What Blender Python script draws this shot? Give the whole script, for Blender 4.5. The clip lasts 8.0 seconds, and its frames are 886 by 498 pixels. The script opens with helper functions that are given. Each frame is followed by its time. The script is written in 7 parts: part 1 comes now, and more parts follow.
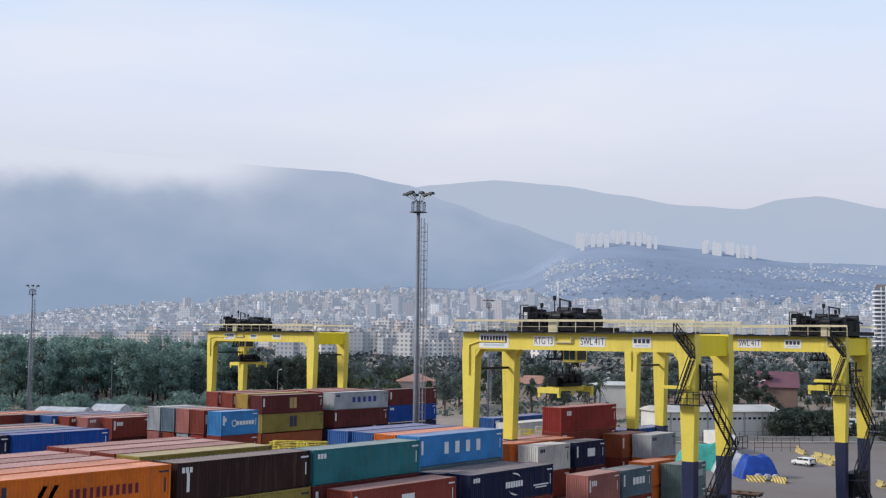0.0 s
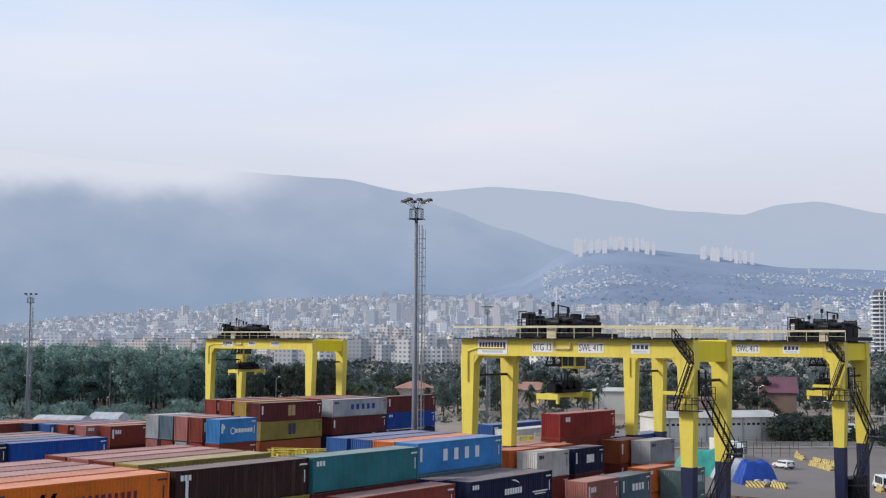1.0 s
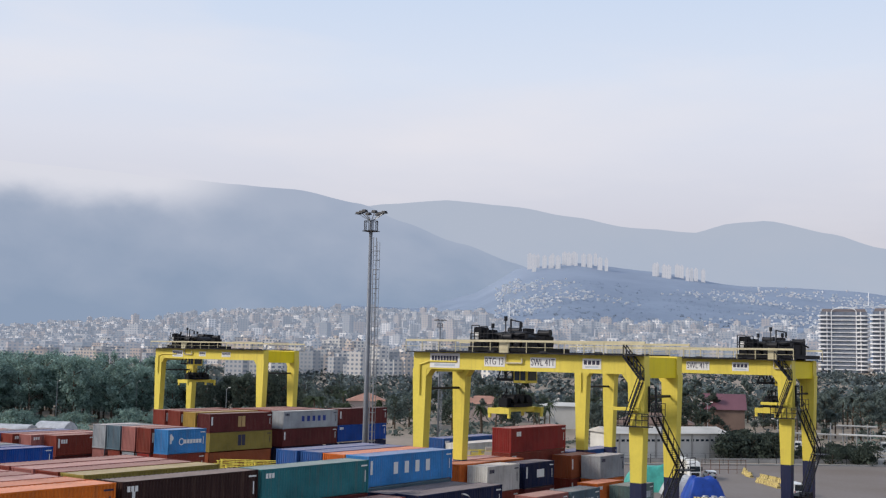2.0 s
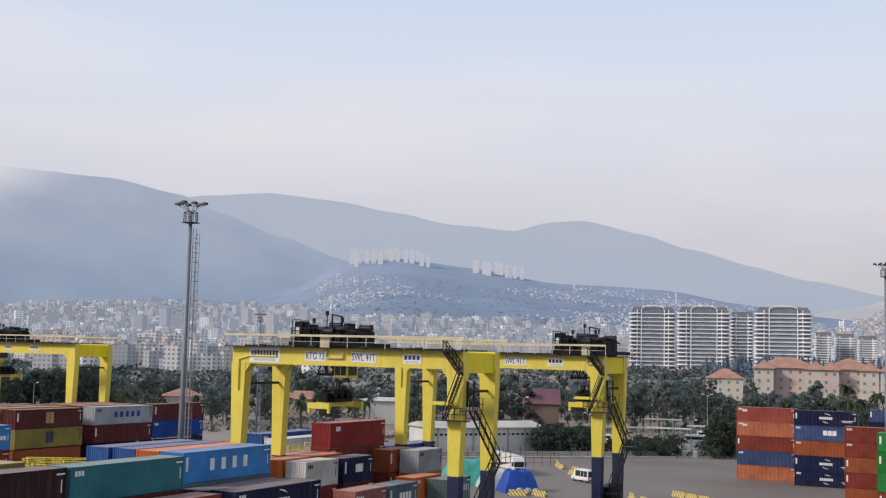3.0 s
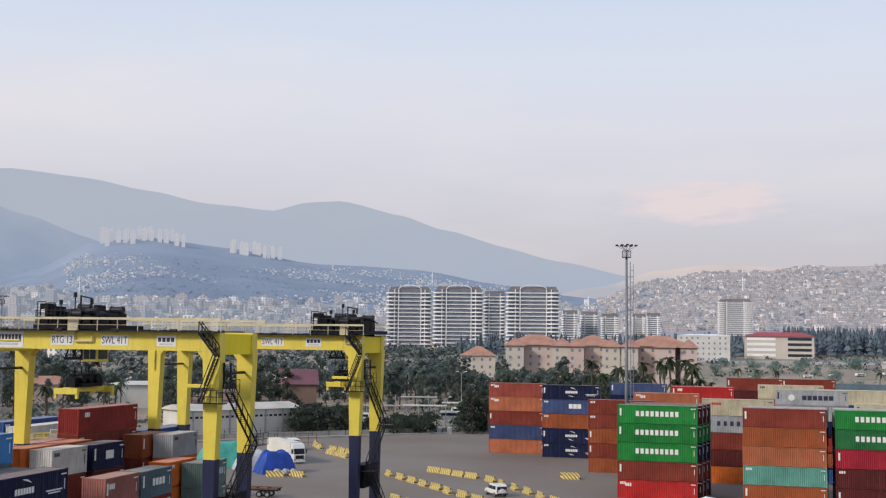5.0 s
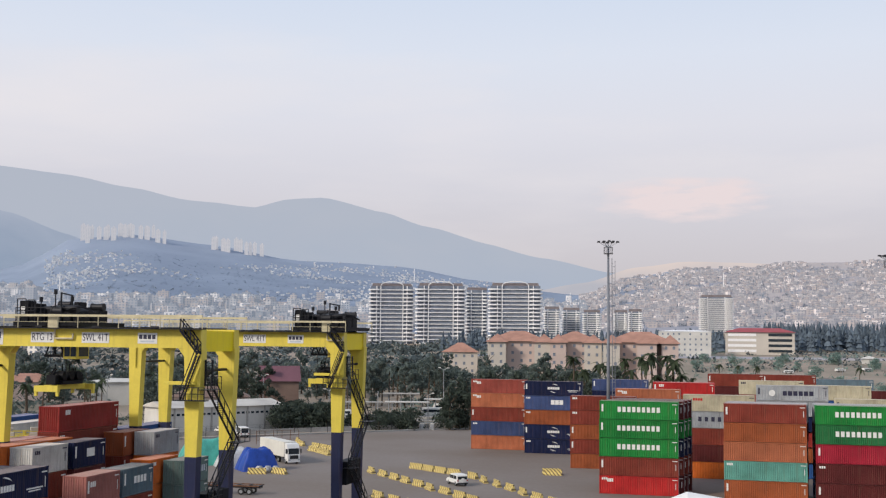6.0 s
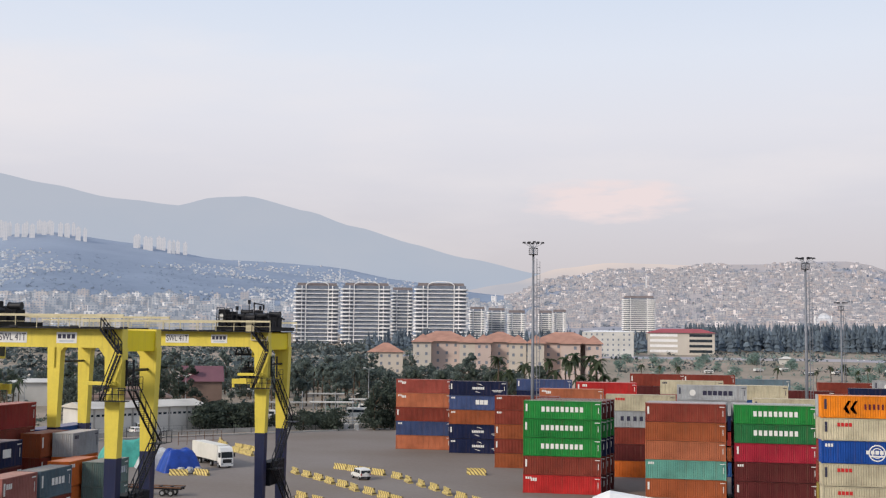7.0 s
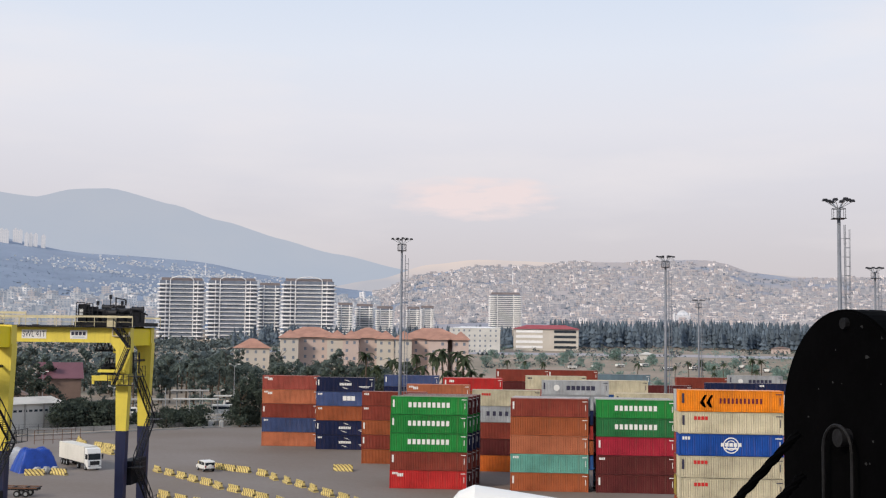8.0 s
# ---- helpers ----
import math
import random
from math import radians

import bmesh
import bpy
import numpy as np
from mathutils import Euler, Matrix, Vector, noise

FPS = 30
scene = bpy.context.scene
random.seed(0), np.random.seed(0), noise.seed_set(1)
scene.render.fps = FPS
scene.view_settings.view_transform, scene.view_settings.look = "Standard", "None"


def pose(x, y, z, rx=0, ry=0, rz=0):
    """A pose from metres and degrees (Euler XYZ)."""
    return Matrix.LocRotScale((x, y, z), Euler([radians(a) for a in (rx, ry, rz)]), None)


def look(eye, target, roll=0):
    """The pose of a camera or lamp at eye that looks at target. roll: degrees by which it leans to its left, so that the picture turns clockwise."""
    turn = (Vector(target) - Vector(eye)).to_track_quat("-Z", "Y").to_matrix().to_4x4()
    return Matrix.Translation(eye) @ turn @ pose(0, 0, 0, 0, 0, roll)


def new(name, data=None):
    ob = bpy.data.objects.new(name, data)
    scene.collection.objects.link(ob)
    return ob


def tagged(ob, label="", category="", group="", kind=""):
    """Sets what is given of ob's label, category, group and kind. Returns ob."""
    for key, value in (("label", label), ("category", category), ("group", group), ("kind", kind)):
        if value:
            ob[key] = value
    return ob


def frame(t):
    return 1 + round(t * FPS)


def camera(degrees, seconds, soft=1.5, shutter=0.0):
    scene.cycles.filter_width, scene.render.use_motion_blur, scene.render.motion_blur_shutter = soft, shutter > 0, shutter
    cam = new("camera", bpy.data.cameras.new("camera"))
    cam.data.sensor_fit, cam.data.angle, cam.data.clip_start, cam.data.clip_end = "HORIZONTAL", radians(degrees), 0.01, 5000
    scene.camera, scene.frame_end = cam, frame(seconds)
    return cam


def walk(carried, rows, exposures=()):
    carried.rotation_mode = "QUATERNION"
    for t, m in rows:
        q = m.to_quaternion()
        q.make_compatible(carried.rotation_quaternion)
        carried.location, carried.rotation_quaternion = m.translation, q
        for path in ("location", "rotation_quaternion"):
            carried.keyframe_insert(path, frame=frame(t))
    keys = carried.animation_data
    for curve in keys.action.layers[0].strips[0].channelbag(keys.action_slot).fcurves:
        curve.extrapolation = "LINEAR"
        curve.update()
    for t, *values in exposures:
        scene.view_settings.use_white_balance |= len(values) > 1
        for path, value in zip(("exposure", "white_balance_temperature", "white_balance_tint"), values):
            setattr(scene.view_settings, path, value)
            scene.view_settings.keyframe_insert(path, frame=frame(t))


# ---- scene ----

# ---------- camera: stands on a ship's deck and pans to the right ----------
EYE = (0.0, 0.0, 24.0)
cam = camera(41.87, 8.0, soft=1.25)
PAN = [
    (0.0, 38.0, 4.36, 0.72), (0.5, 38.01, 4.51, 0.6), (1.0, 37.91, 4.69, 0.49), (1.2, 37.74, 4.72, 0.61),
    (2.3, 33.38, 5.7, 1.37), (2.5, 31.17, 5.5, 1.26), (3.0, 26.85, 5.33, 1.49), (3.5, 23.51, 5.27, 1.55),
    (4.0, 19.73, 5.6, 1.4), (4.5, 16.52, 5.97, 1.2), (5.0, 14.89, 4.58, 0.72), (5.2, 14.6, 4.59, 0.65),
    (6.3, 13.56, 4.32, 0.61), (6.5, 13.07, 4.27, 0.62), (7.0, 10.33, 4.46, 0.69), (7.5, 5.23, 4.74, 0.72), (8.0, 3.82, 4.34, 0.73),
]


def aim(yaw, pitch):
    a, b = radians(yaw), radians(pitch)
    return Vector((-math.sin(a) * math.cos(b), math.cos(a) * math.cos(b), math.sin(b)))


walk(cam, [(t, look(EYE, Vector(EYE) + aim(yaw, pitch), roll)) for t, yaw, pitch, roll in PAN],
     [(0.0, 0.05, 6200, 10), (1.2, 0.04, 6250, 10), (2.5, -0.04, 6550, 11), (4.5, -0.05, 6580, 11), (6.5, 0.03, 6750, 11), (8.0, 0.07, 6800, 11)])

# ---------- world and sun: hazy late-day light ----------
SUN_AZ, SUN_EL = 222.0, 30.0
world = bpy.data.worlds.new("hazy_sky")
scene.world = world
world.use_nodes = True
wn, wl = world.node_tree.nodes, world.node_tree.links
wn.clear()


def wnode(kind, **kw):
    n = wn.new(kind)
    for k, v in kw.items():
        n.inputs[k].default_value = v
    return n


w_out, w_bg = wn.new("ShaderNodeOutputWorld"), wn.new("ShaderNodeBackground")
w_sky = wn.new("ShaderNodeTexSky")
w_sky.sky_type, w_sky.sun_disc = "NISHITA", False
w_sky.sun_elevation, w_sky.sun_rotation = radians(SUN_EL), radians(SUN_AZ)
w_sky.air_density, w_sky.dust_density, w_sky.ozone_density = 1.0, 4.0, 2.0
w_tc, w_sep = wn.new("ShaderNodeTexCoord"), wn.new("ShaderNodeSeparateXYZ")
wl.new(w_tc.outputs["Generated"], w_sep.inputs[0])
# high veil of haze: pinkish near the horizon, whiter above, then thinning to pale blue
w_ramp = wn.new("ShaderNodeValToRGB")
els = w_ramp.color_ramp.elements
els[0].position, els[0].color = 0.0, (0.62, 0.60, 0.65, 1)
els[1].position, els[1].color = 1.0, (0.40, 0.52, 0.74, 1)
for p, c in ((0.06, (0.64, 0.62, 0.67, 1)), (0.125, (0.71, 0.715, 0.795, 1)), (0.18, (0.78, 0.80, 0.89, 1)), (0.24, (0.76, 0.83, 0.96, 1)), (0.32, (0.65, 0.77, 0.96, 1))):
    e = els.new(p)
    e.color = c
wl.new(w_sep.outputs["Z"], w_ramp.inputs[0])
w_map = wn.new("ShaderNodeMapping")
w_map.inputs["Scale"].default_value = (1.0, 1.0, 4.5)
wl.new(w_tc.outputs["Generated"], w_map.inputs[0])
w_noise = wnode("ShaderNodeTexNoise", Scale=2.6, Detail=5.0, Roughness=0.52)
wl.new(w_map.outputs[0], w_noise.inputs["Vector"])
w_cr = wn.new("ShaderNodeMapRange")
w_cr.inputs["From Min"].default_value, w_cr.inputs["From Max"].default_value = 0.48, 0.78
w_cr.inputs["To Min"].default_value, w_cr.inputs["To Max"].default_value = 0.0, 0.6
wl.new(w_noise.outputs["Fac"], w_cr.inputs["Value"])
w_cloud = wn.new("ShaderNodeMix")
w_cloud.data_type = "RGBA"
wl.new(w_cr.outputs[0], w_cloud.inputs["Factor"])
wl.new(w_ramp.outputs[0], w_cloud.inputs["A"])
w_cloud.inputs["B"].default_value = (0.92, 0.88, 0.90, 1)
# a single rosy bank of cloud low over the hills
w_sub, w_sq, w_len, w_pr, w_pm, w_pn, w_puff = (wn.new("ShaderNode" + k) for k in ("VectorMath", "VectorMath", "VectorMath", "MapRange", "Math", "TexNoise", "Mix"))
w_sub.operation, w_sq.operation, w_len.operation, w_pm.operation = "SUBTRACT", "MULTIPLY", "LENGTH", "MULTIPLY"
w_sub.inputs[1].default_value = tuple(aim(2.0, 6.9))
w_sq.inputs[1].default_value = (9.5, 9.5, 36.0)
wl.new(w_tc.outputs["Generated"], w_sub.inputs[0])
wl.new(w_sub.outputs[0], w_sq.inputs[0])
wl.new(w_sq.outputs[0], w_len.inputs[0])
w_pr.interpolation_type = "SMOOTHSTEP"
w_pr.inputs["From Min"].default_value, w_pr.inputs["From Max"].default_value, w_pr.inputs["To Min"].default_value, w_pr.inputs["To Max"].default_value = 1.25, 0.1, 0.0, 1.0
wl.new(w_len.outputs["Value"], w_pr.inputs["Value"])
w_pn.inputs["Scale"].default_value, w_pn.inputs["Detail"].default_value = 30.0, 6.0
wl.new(w_map.outputs[0], w_pn.inputs["Vector"])
wl.new(w_pr.outputs[0], w_pm.inputs[0])
wl.new(w_pn.outputs["Fac"], w_pm.inputs[1])
w_puff.data_type = "RGBA"
w_pf = wn.new("ShaderNodeMapRange")
w_pf.inputs["From Min"].default_value, w_pf.inputs["From Max"].default_value, w_pf.inputs["To Max"].default_value = 0.2, 0.44, 0.9
wl.new(w_pm.outputs[0], w_pf.inputs["Value"])
wl.new(w_pf.outputs[0], w_puff.inputs["Factor"])
wl.new(w_cloud.outputs["Result"], w_puff.inputs["A"])
w_puff.inputs["B"].default_value = (0.88, 0.77, 0.79, 1)
w_scale = wn.new("ShaderNodeVectorMath")
w_scale.operation = "SCALE"
w_scale.inputs["Scale"].default_value = 0.06
wl.new(w_sky.outputs[0], w_scale.inputs[0])
w_mix = wn.new("ShaderNodeMix")
w_mix.data_type = "RGBA"
w_mix.inputs["Factor"].default_value = 0.9
wl.new(w_scale.outputs[0], w_mix.inputs["A"])
wl.new(w_puff.outputs["Result"], w_mix.inputs["B"])
wl.new(w_mix.outputs["Result"], w_bg.inputs["Color"])
w_bg.inputs["Strength"].default_value = 1.0
wl.new(w_bg.outputs[0], w_out.inputs[0])

sun_data = bpy.data.lights.new("sun", "SUN")
sun_data.energy, sun_data.angle, sun_data.color = 2.8, radians(10), (1.0, 0.91, 0.79)
sun_ob = new("sun", sun_data)
sa, se = radians(SUN_AZ), radians(SUN_EL)
SUN_FROM = Vector((math.sin(sa) * math.cos(se), math.cos(sa) * math.cos(se), math.sin(se)))
sun_ob.matrix_world = look(SUN_FROM * 300, (0, 0, 0))

# ---------- materials ----------
MATS = {}


def mat(name, rgb, rough=0.7, metal=0.0, vary=0.25, scale=0.6, fine=9.0, bump=0.0, tint=None, streak=0.0, spread=0.0, island=False, spec=0.35, leafy=0.0):
    """Procedural surface: base colour with broad stains and fine grain, optional vertical streaks and per-thing spread."""
    if name in MATS:
        return MATS[name]
    m = bpy.data.materials.new(name)
    m.use_nodes = True
    n, l = m.node_tree.nodes, m.node_tree.links
    b = n["Principled BSDF"]
    b.inputs["Roughness"].default_value, b.inputs["Metallic"].default_value = rough, metal
    tc = n.new("ShaderNodeTexCoord")
    big, small = n.new("ShaderNodeTexNoise"), n.new("ShaderNodeTexNoise")
    big.inputs["Scale"].default_value, big.inputs["Detail"].default_value = scale, 5
    small.inputs["Scale"].default_value, small.inputs["Detail"].default_value = fine, 3
    for t in (big, small):
        l.new(tc.outputs["Object"], t.inputs["Vector"])
    add = n.new("ShaderNodeMath")
    add.operation = "MULTIPLY_ADD"
    l.new(small.outputs["Fac"], add.inputs[0])
    add.inputs[1].default_value = 0.35
    l.new(big.outputs["Fac"], add.inputs[2])
    mr = n.new("ShaderNodeMapRange")
    mr.inputs["From Min"].default_value, mr.inputs["From Max"].default_value = 0.45, 0.92
    l.new(add.outputs[0], mr.inputs["Value"])
    mix = n.new("ShaderNodeMix")
    mix.data_type = "RGBA"
    l.new(mr.outputs[0], mix.inputs["Factor"])
    dark = tint if tint else tuple(c * (1 - vary) for c in rgb)
    mix.inputs["A"].default_value = (*dark, 1)
    mix.inputs["B"].default_value = (*(min(1, c * (1 + vary * 0.6)) for c in rgb), 1)
    col = mix.outputs["Result"]
    if streak:
        mp, sn, sr, sm = n.new("ShaderNodeMapping"), n.new("ShaderNodeTexNoise"), n.new("ShaderNodeMapRange"), n.new("ShaderNodeMix")
        mp.inputs["Scale"].default_value = (2.2, 2.2, 0.16)
        l.new(tc.outputs["Object"], mp.inputs[0])
        l.new(mp.outputs[0], sn.inputs["Vector"])
        sn.inputs["Scale"].default_value, sn.inputs["Detail"].default_value = 1.4, 6
        sr.inputs["From Min"].default_value, sr.inputs["From Max"].default_value = 0.52, 0.8
        sr.inputs["To Max"].default_value = streak
        l.new(sn.outputs["Fac"], sr.inputs["Value"])
        sm.data_type = "RGBA"
        l.new(sr.outputs[0], sm.inputs["Factor"])
        l.new(col, sm.inputs["A"])
        sm.inputs["B"].default_value = (0.16, 0.10, 0.07, 1)
        col = sm.outputs["Result"]
    if spread or island:
        src = n.new("ShaderNodeNewGeometry").outputs["Random Per Island"] if island else n.new("ShaderNodeObjectInfo").outputs["Random"]
        vr, hs = n.new("ShaderNodeMapRange"), n.new("ShaderNodeHueSaturation")
        vr.inputs["To Min"].default_value, vr.inputs["To Max"].default_value = 1 - spread, 1 + spread
        l.new(src, vr.inputs["Value"])
        l.new(vr.outputs[0], hs.inputs["Value"])
        l.new(col, hs.inputs["Color"])
        col = hs.outputs["Color"]
    l.new(col, b.inputs["Base Color"])
    b.inputs["Specular IOR Level"].default_value = spec
    if leafy:
        tl, ms = n.new("ShaderNodeBsdfTranslucent"), n.new("ShaderNodeMixShader")
        l.new(col, tl.inputs["Color"])
        ms.inputs[0].default_value = leafy
        l.new(b.outputs[0], ms.inputs[1])
        l.new(tl.outputs[0], ms.inputs[2])
        l.new(ms.outputs[0], n["Material Output"].inputs[0])
    if bump:
        bp = n.new("ShaderNodeBump")
        bp.inputs["Strength"].default_value, bp.inputs["Distance"].default_value = bump, 0.03
        l.new(small.outputs["Fac"], bp.inputs["Height"])
        l.new(bp.outputs[0], b.inputs["Normal"])
    MATS[name] = m
    return m


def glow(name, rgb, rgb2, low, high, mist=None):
    """A far backdrop that glows by itself, its haze painted into the glow colour, paler with height."""
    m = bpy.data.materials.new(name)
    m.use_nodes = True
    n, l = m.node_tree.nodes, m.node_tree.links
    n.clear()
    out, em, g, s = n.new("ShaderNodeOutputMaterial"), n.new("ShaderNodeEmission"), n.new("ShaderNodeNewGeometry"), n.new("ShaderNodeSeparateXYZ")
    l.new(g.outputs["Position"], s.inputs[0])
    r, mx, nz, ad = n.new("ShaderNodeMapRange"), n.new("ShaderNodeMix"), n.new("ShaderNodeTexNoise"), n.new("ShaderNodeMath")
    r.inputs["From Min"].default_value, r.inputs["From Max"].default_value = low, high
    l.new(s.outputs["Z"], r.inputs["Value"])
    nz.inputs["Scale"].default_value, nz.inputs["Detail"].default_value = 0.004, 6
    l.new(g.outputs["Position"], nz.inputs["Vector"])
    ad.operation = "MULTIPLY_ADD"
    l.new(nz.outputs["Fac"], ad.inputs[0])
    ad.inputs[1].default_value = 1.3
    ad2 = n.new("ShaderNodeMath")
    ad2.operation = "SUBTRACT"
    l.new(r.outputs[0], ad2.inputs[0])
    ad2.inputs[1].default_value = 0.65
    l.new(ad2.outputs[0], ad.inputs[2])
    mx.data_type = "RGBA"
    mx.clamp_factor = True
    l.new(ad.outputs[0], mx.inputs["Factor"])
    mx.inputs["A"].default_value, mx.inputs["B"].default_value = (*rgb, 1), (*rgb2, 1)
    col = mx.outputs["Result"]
    # cloud over the ridge, painted by fading the glow to a sky tone
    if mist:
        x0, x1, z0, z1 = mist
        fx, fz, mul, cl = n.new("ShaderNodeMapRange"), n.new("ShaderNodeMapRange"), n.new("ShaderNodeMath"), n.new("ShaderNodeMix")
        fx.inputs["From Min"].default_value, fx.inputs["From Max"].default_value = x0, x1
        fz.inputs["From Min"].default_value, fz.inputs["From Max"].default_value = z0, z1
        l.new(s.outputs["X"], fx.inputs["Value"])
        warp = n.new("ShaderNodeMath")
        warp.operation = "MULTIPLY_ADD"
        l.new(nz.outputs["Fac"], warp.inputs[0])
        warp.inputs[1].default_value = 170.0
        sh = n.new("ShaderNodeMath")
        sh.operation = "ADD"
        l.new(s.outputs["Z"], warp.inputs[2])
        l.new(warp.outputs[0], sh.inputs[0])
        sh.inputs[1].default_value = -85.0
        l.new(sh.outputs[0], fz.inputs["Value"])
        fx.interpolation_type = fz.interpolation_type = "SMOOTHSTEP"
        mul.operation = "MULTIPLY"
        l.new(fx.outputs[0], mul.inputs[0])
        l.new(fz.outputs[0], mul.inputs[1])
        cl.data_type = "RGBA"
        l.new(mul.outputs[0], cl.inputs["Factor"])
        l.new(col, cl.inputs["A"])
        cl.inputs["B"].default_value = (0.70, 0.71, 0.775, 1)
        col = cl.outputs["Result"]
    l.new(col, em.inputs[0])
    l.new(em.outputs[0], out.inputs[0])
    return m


def paint(name, rgb, streak=0.35):
    return mat("paint_" + name, tuple(c * 0.92 for c in rgb), 0.5, 0.0, 0.28, 0.45, 5.0, 0.0, None, streak, 0.12, False, 0.2)


def roof_paint(name, rgb):
    # roofs paled by dust and by sky reflection painted into the colour
    dust_skylight = (0.60, 0.50, 0.45)
    return mat("roof_" + name, tuple(0.6 * c + 0.4 * d for c, d in zip(rgb, dust_skylight)), 0.7, 0.0, 0.25, 0.35, 5.0, 0.0, None, 0.0, 0.08)


COLOURS = {
    "orange": (0.62, 0.15, 0.03), "hl_orange": (0.80, 0.24, 0.015), "redbrown": (0.23, 0.045, 0.03), "red": (0.30, 0.035, 0.03),
    "bright_red": (0.50, 0.03, 0.03), "crimson": (0.34, 0.02, 0.04), "dark_brown": (0.032, 0.013, 0.012), "maroon": (0.11, 0.022, 0.022),
    "green": (0.015, 0.22, 0.045), "dark_green": (0.02, 0.15, 0.05), "teal": (0.03, 0.17, 0.19), "mint": (0.13, 0.36, 0.30),
    "sky_blue": (0.05, 0.23, 0.52), "mid_blue": (0.03, 0.10, 0.30), "royal": (0.01, 0.07, 0.33), "navy": (0.009, 0.016, 0.058),
    "cream": (0.55, 0.50, 0.36), "white": (0.66, 0.65, 0.62), "grey": (0.36, 0.38, 0.40), "steel": (0.12, 0.18, 0.22),
    "olive": (0.32, 0.25, 0.06), "mustard": (0.42, 0.27, 0.06), "pink": (0.38, 0.15, 0.13), "green_grey": (0.14, 0.21, 0.20), "rust": (0.33, 0.09, 0.035),
    "faded_orange": (0.46, 0.15, 0.075), "faded_blue": (0.055, 0.085, 0.20), "faded_red": (0.36, 0.08, 0.06), "deep_orange": (0.68, 0.165, 0.018),
}
WORDS = {
    "orange": "orange", "hl_orange": "bright orange", "redbrown": "red-brown", "red": "dull red", "bright_red": "bright red", "crimson": "crimson",
    "dark_brown": "dark brown", "maroon": "maroon", "green": "green", "dark_green": "deep green", "teal": "teal", "mint": "mint green",
    "sky_blue": "sky blue", "mid_blue": "blue", "royal": "royal blue", "navy": "navy blue", "cream": "cream", "white": "dirty white", "grey": "grey",
    "steel": "slate grey", "olive": "olive yellow", "mustard": "mustard yellow", "pink": "faded pink", "green_grey": "grey-green", "rust": "rust orange",
    "faded_orange": "faded orange", "faded_blue": "faded blue", "faded_red": "faded red", "deep_orange": "deep orange",
}
M_YEL = mat("crane_yellow", (0.72, 0.585, 0.085), 0.5, 0, 0.12, 0.3, 5, 0, None, 0.25)
M_YEL2 = mat("crane_yellow_bright", (0.80, 0.63, 0.0), 0.45, 0, 0.08, 0.3, 5, 0, None, 0.15)
M_CBLUE = mat("crane_navy", (0.012, 0.018, 0.06), 0.5, 0, 0.2, 0.5, 6, 0, None, 0.2)
M_BLACK = mat("machine_black", (0.008, 0.009, 0.013), 0.6, 0.0, 0.4, 2, 14, 0.1, spec=0.15)
M_STEEL = mat("galvanised_steel", (0.36, 0.38, 0.40), 0.45, 0.5, 0.2, 1.5, 12)
M_DSTEEL = mat("dark_steel", (0.017, 0.018, 0.023), 0.55, 0.3, 0.3, 2, 14)
M_WHITE = mat("sign_white", (0.72, 0.72, 0.70), 0.5, 0, 0.08, 1, 8)
M_INK = mat("sign_ink", (0.03, 0.03, 0.06), 0.5, 0, 0.1, 1, 8)
M_ASPH = mat("yard_asphalt", (0.19, 0.169, 0.157), 0.85, 0, 0.2, 0.03, 1.2, 0.25, (0.158, 0.124, 0.10))
M_SOIL = mat("dry_ground", (0.32, 0.255, 0.21), 0.95, 0, 0.25, 0.025, 0.4, 0.2, (0.17, 0.155, 0.115))
M_CONC = mat("concrete", (0.36, 0.35, 0.33), 0.85, 0, 0.2, 0.4, 6, 0.2)
M_GLASS = mat("window_glass", (0.03, 0.04, 0.05), 0.12, 0, 0.3, 0.4, 4)
M_RUB = mat("rubber", (0.018, 0.018, 0.018), 0.8, 0, 0.2, 3, 12)
M_VWHITE = mat("vehicle_white", (0.74, 0.74, 0.72), 0.3, 0, 0.06, 1, 8)


# ---------- mesh helpers ----------
def mesh_of(bm, name, material, smooth=False):
    bm.normal_update()
    me = bpy.data.meshes.new(name)
    bm.to_mesh(me)
    bm.free()
    me.materials.append(material)
    if smooth:
        me.polygons.foreach_set("use_smooth", [True] * len(me.polygons))
    return me


def part(name, bm, material, parent, label="", smooth=False):
    ob = new(name, mesh_of(bm, name, material, smooth))
    ob.parent = parent
    if label:
        tagged(ob, label)
    return ob


def share(name, me, material, parent):
    """A part on shared mesh data, with a paint of its own."""
    ob = new(name, me)
    ob.parent = parent
    ob.material_slots[0].link = "OBJECT"
    ob.material_slots[0].material = material
    return ob


def solo(name, bm, material, m=None, smooth=False, **tags):
    ob = new(name, mesh_of(bm, name, material, smooth))
    if m is not None:
        ob.matrix_world = m
    return tagged(ob, **tags)


def empty(name, m=None, **tags):
    ob = new(name)
    ob.empty_display_size = 0.5
    if m is not None:
        ob.matrix_basis = m
    return tagged(ob, **tags)


def box(bm, x0, y0, z0, x1, y1, z1):
    v = [bm.verts.new(p) for p in ((x0, y0, z0), (x1, y0, z0), (x1, y1, z0), (x0, y1, z0), (x0, y0, z1), (x1, y0, z1), (x1, y1, z1), (x0, y1, z1))]
    for f in ((3, 2, 1, 0), (4, 5, 6, 7), (0, 1, 5, 4), (1, 2, 6, 5), (2, 3, 7, 6), (3, 0, 4, 7)):
        bm.faces.new([v[i] for i in f])


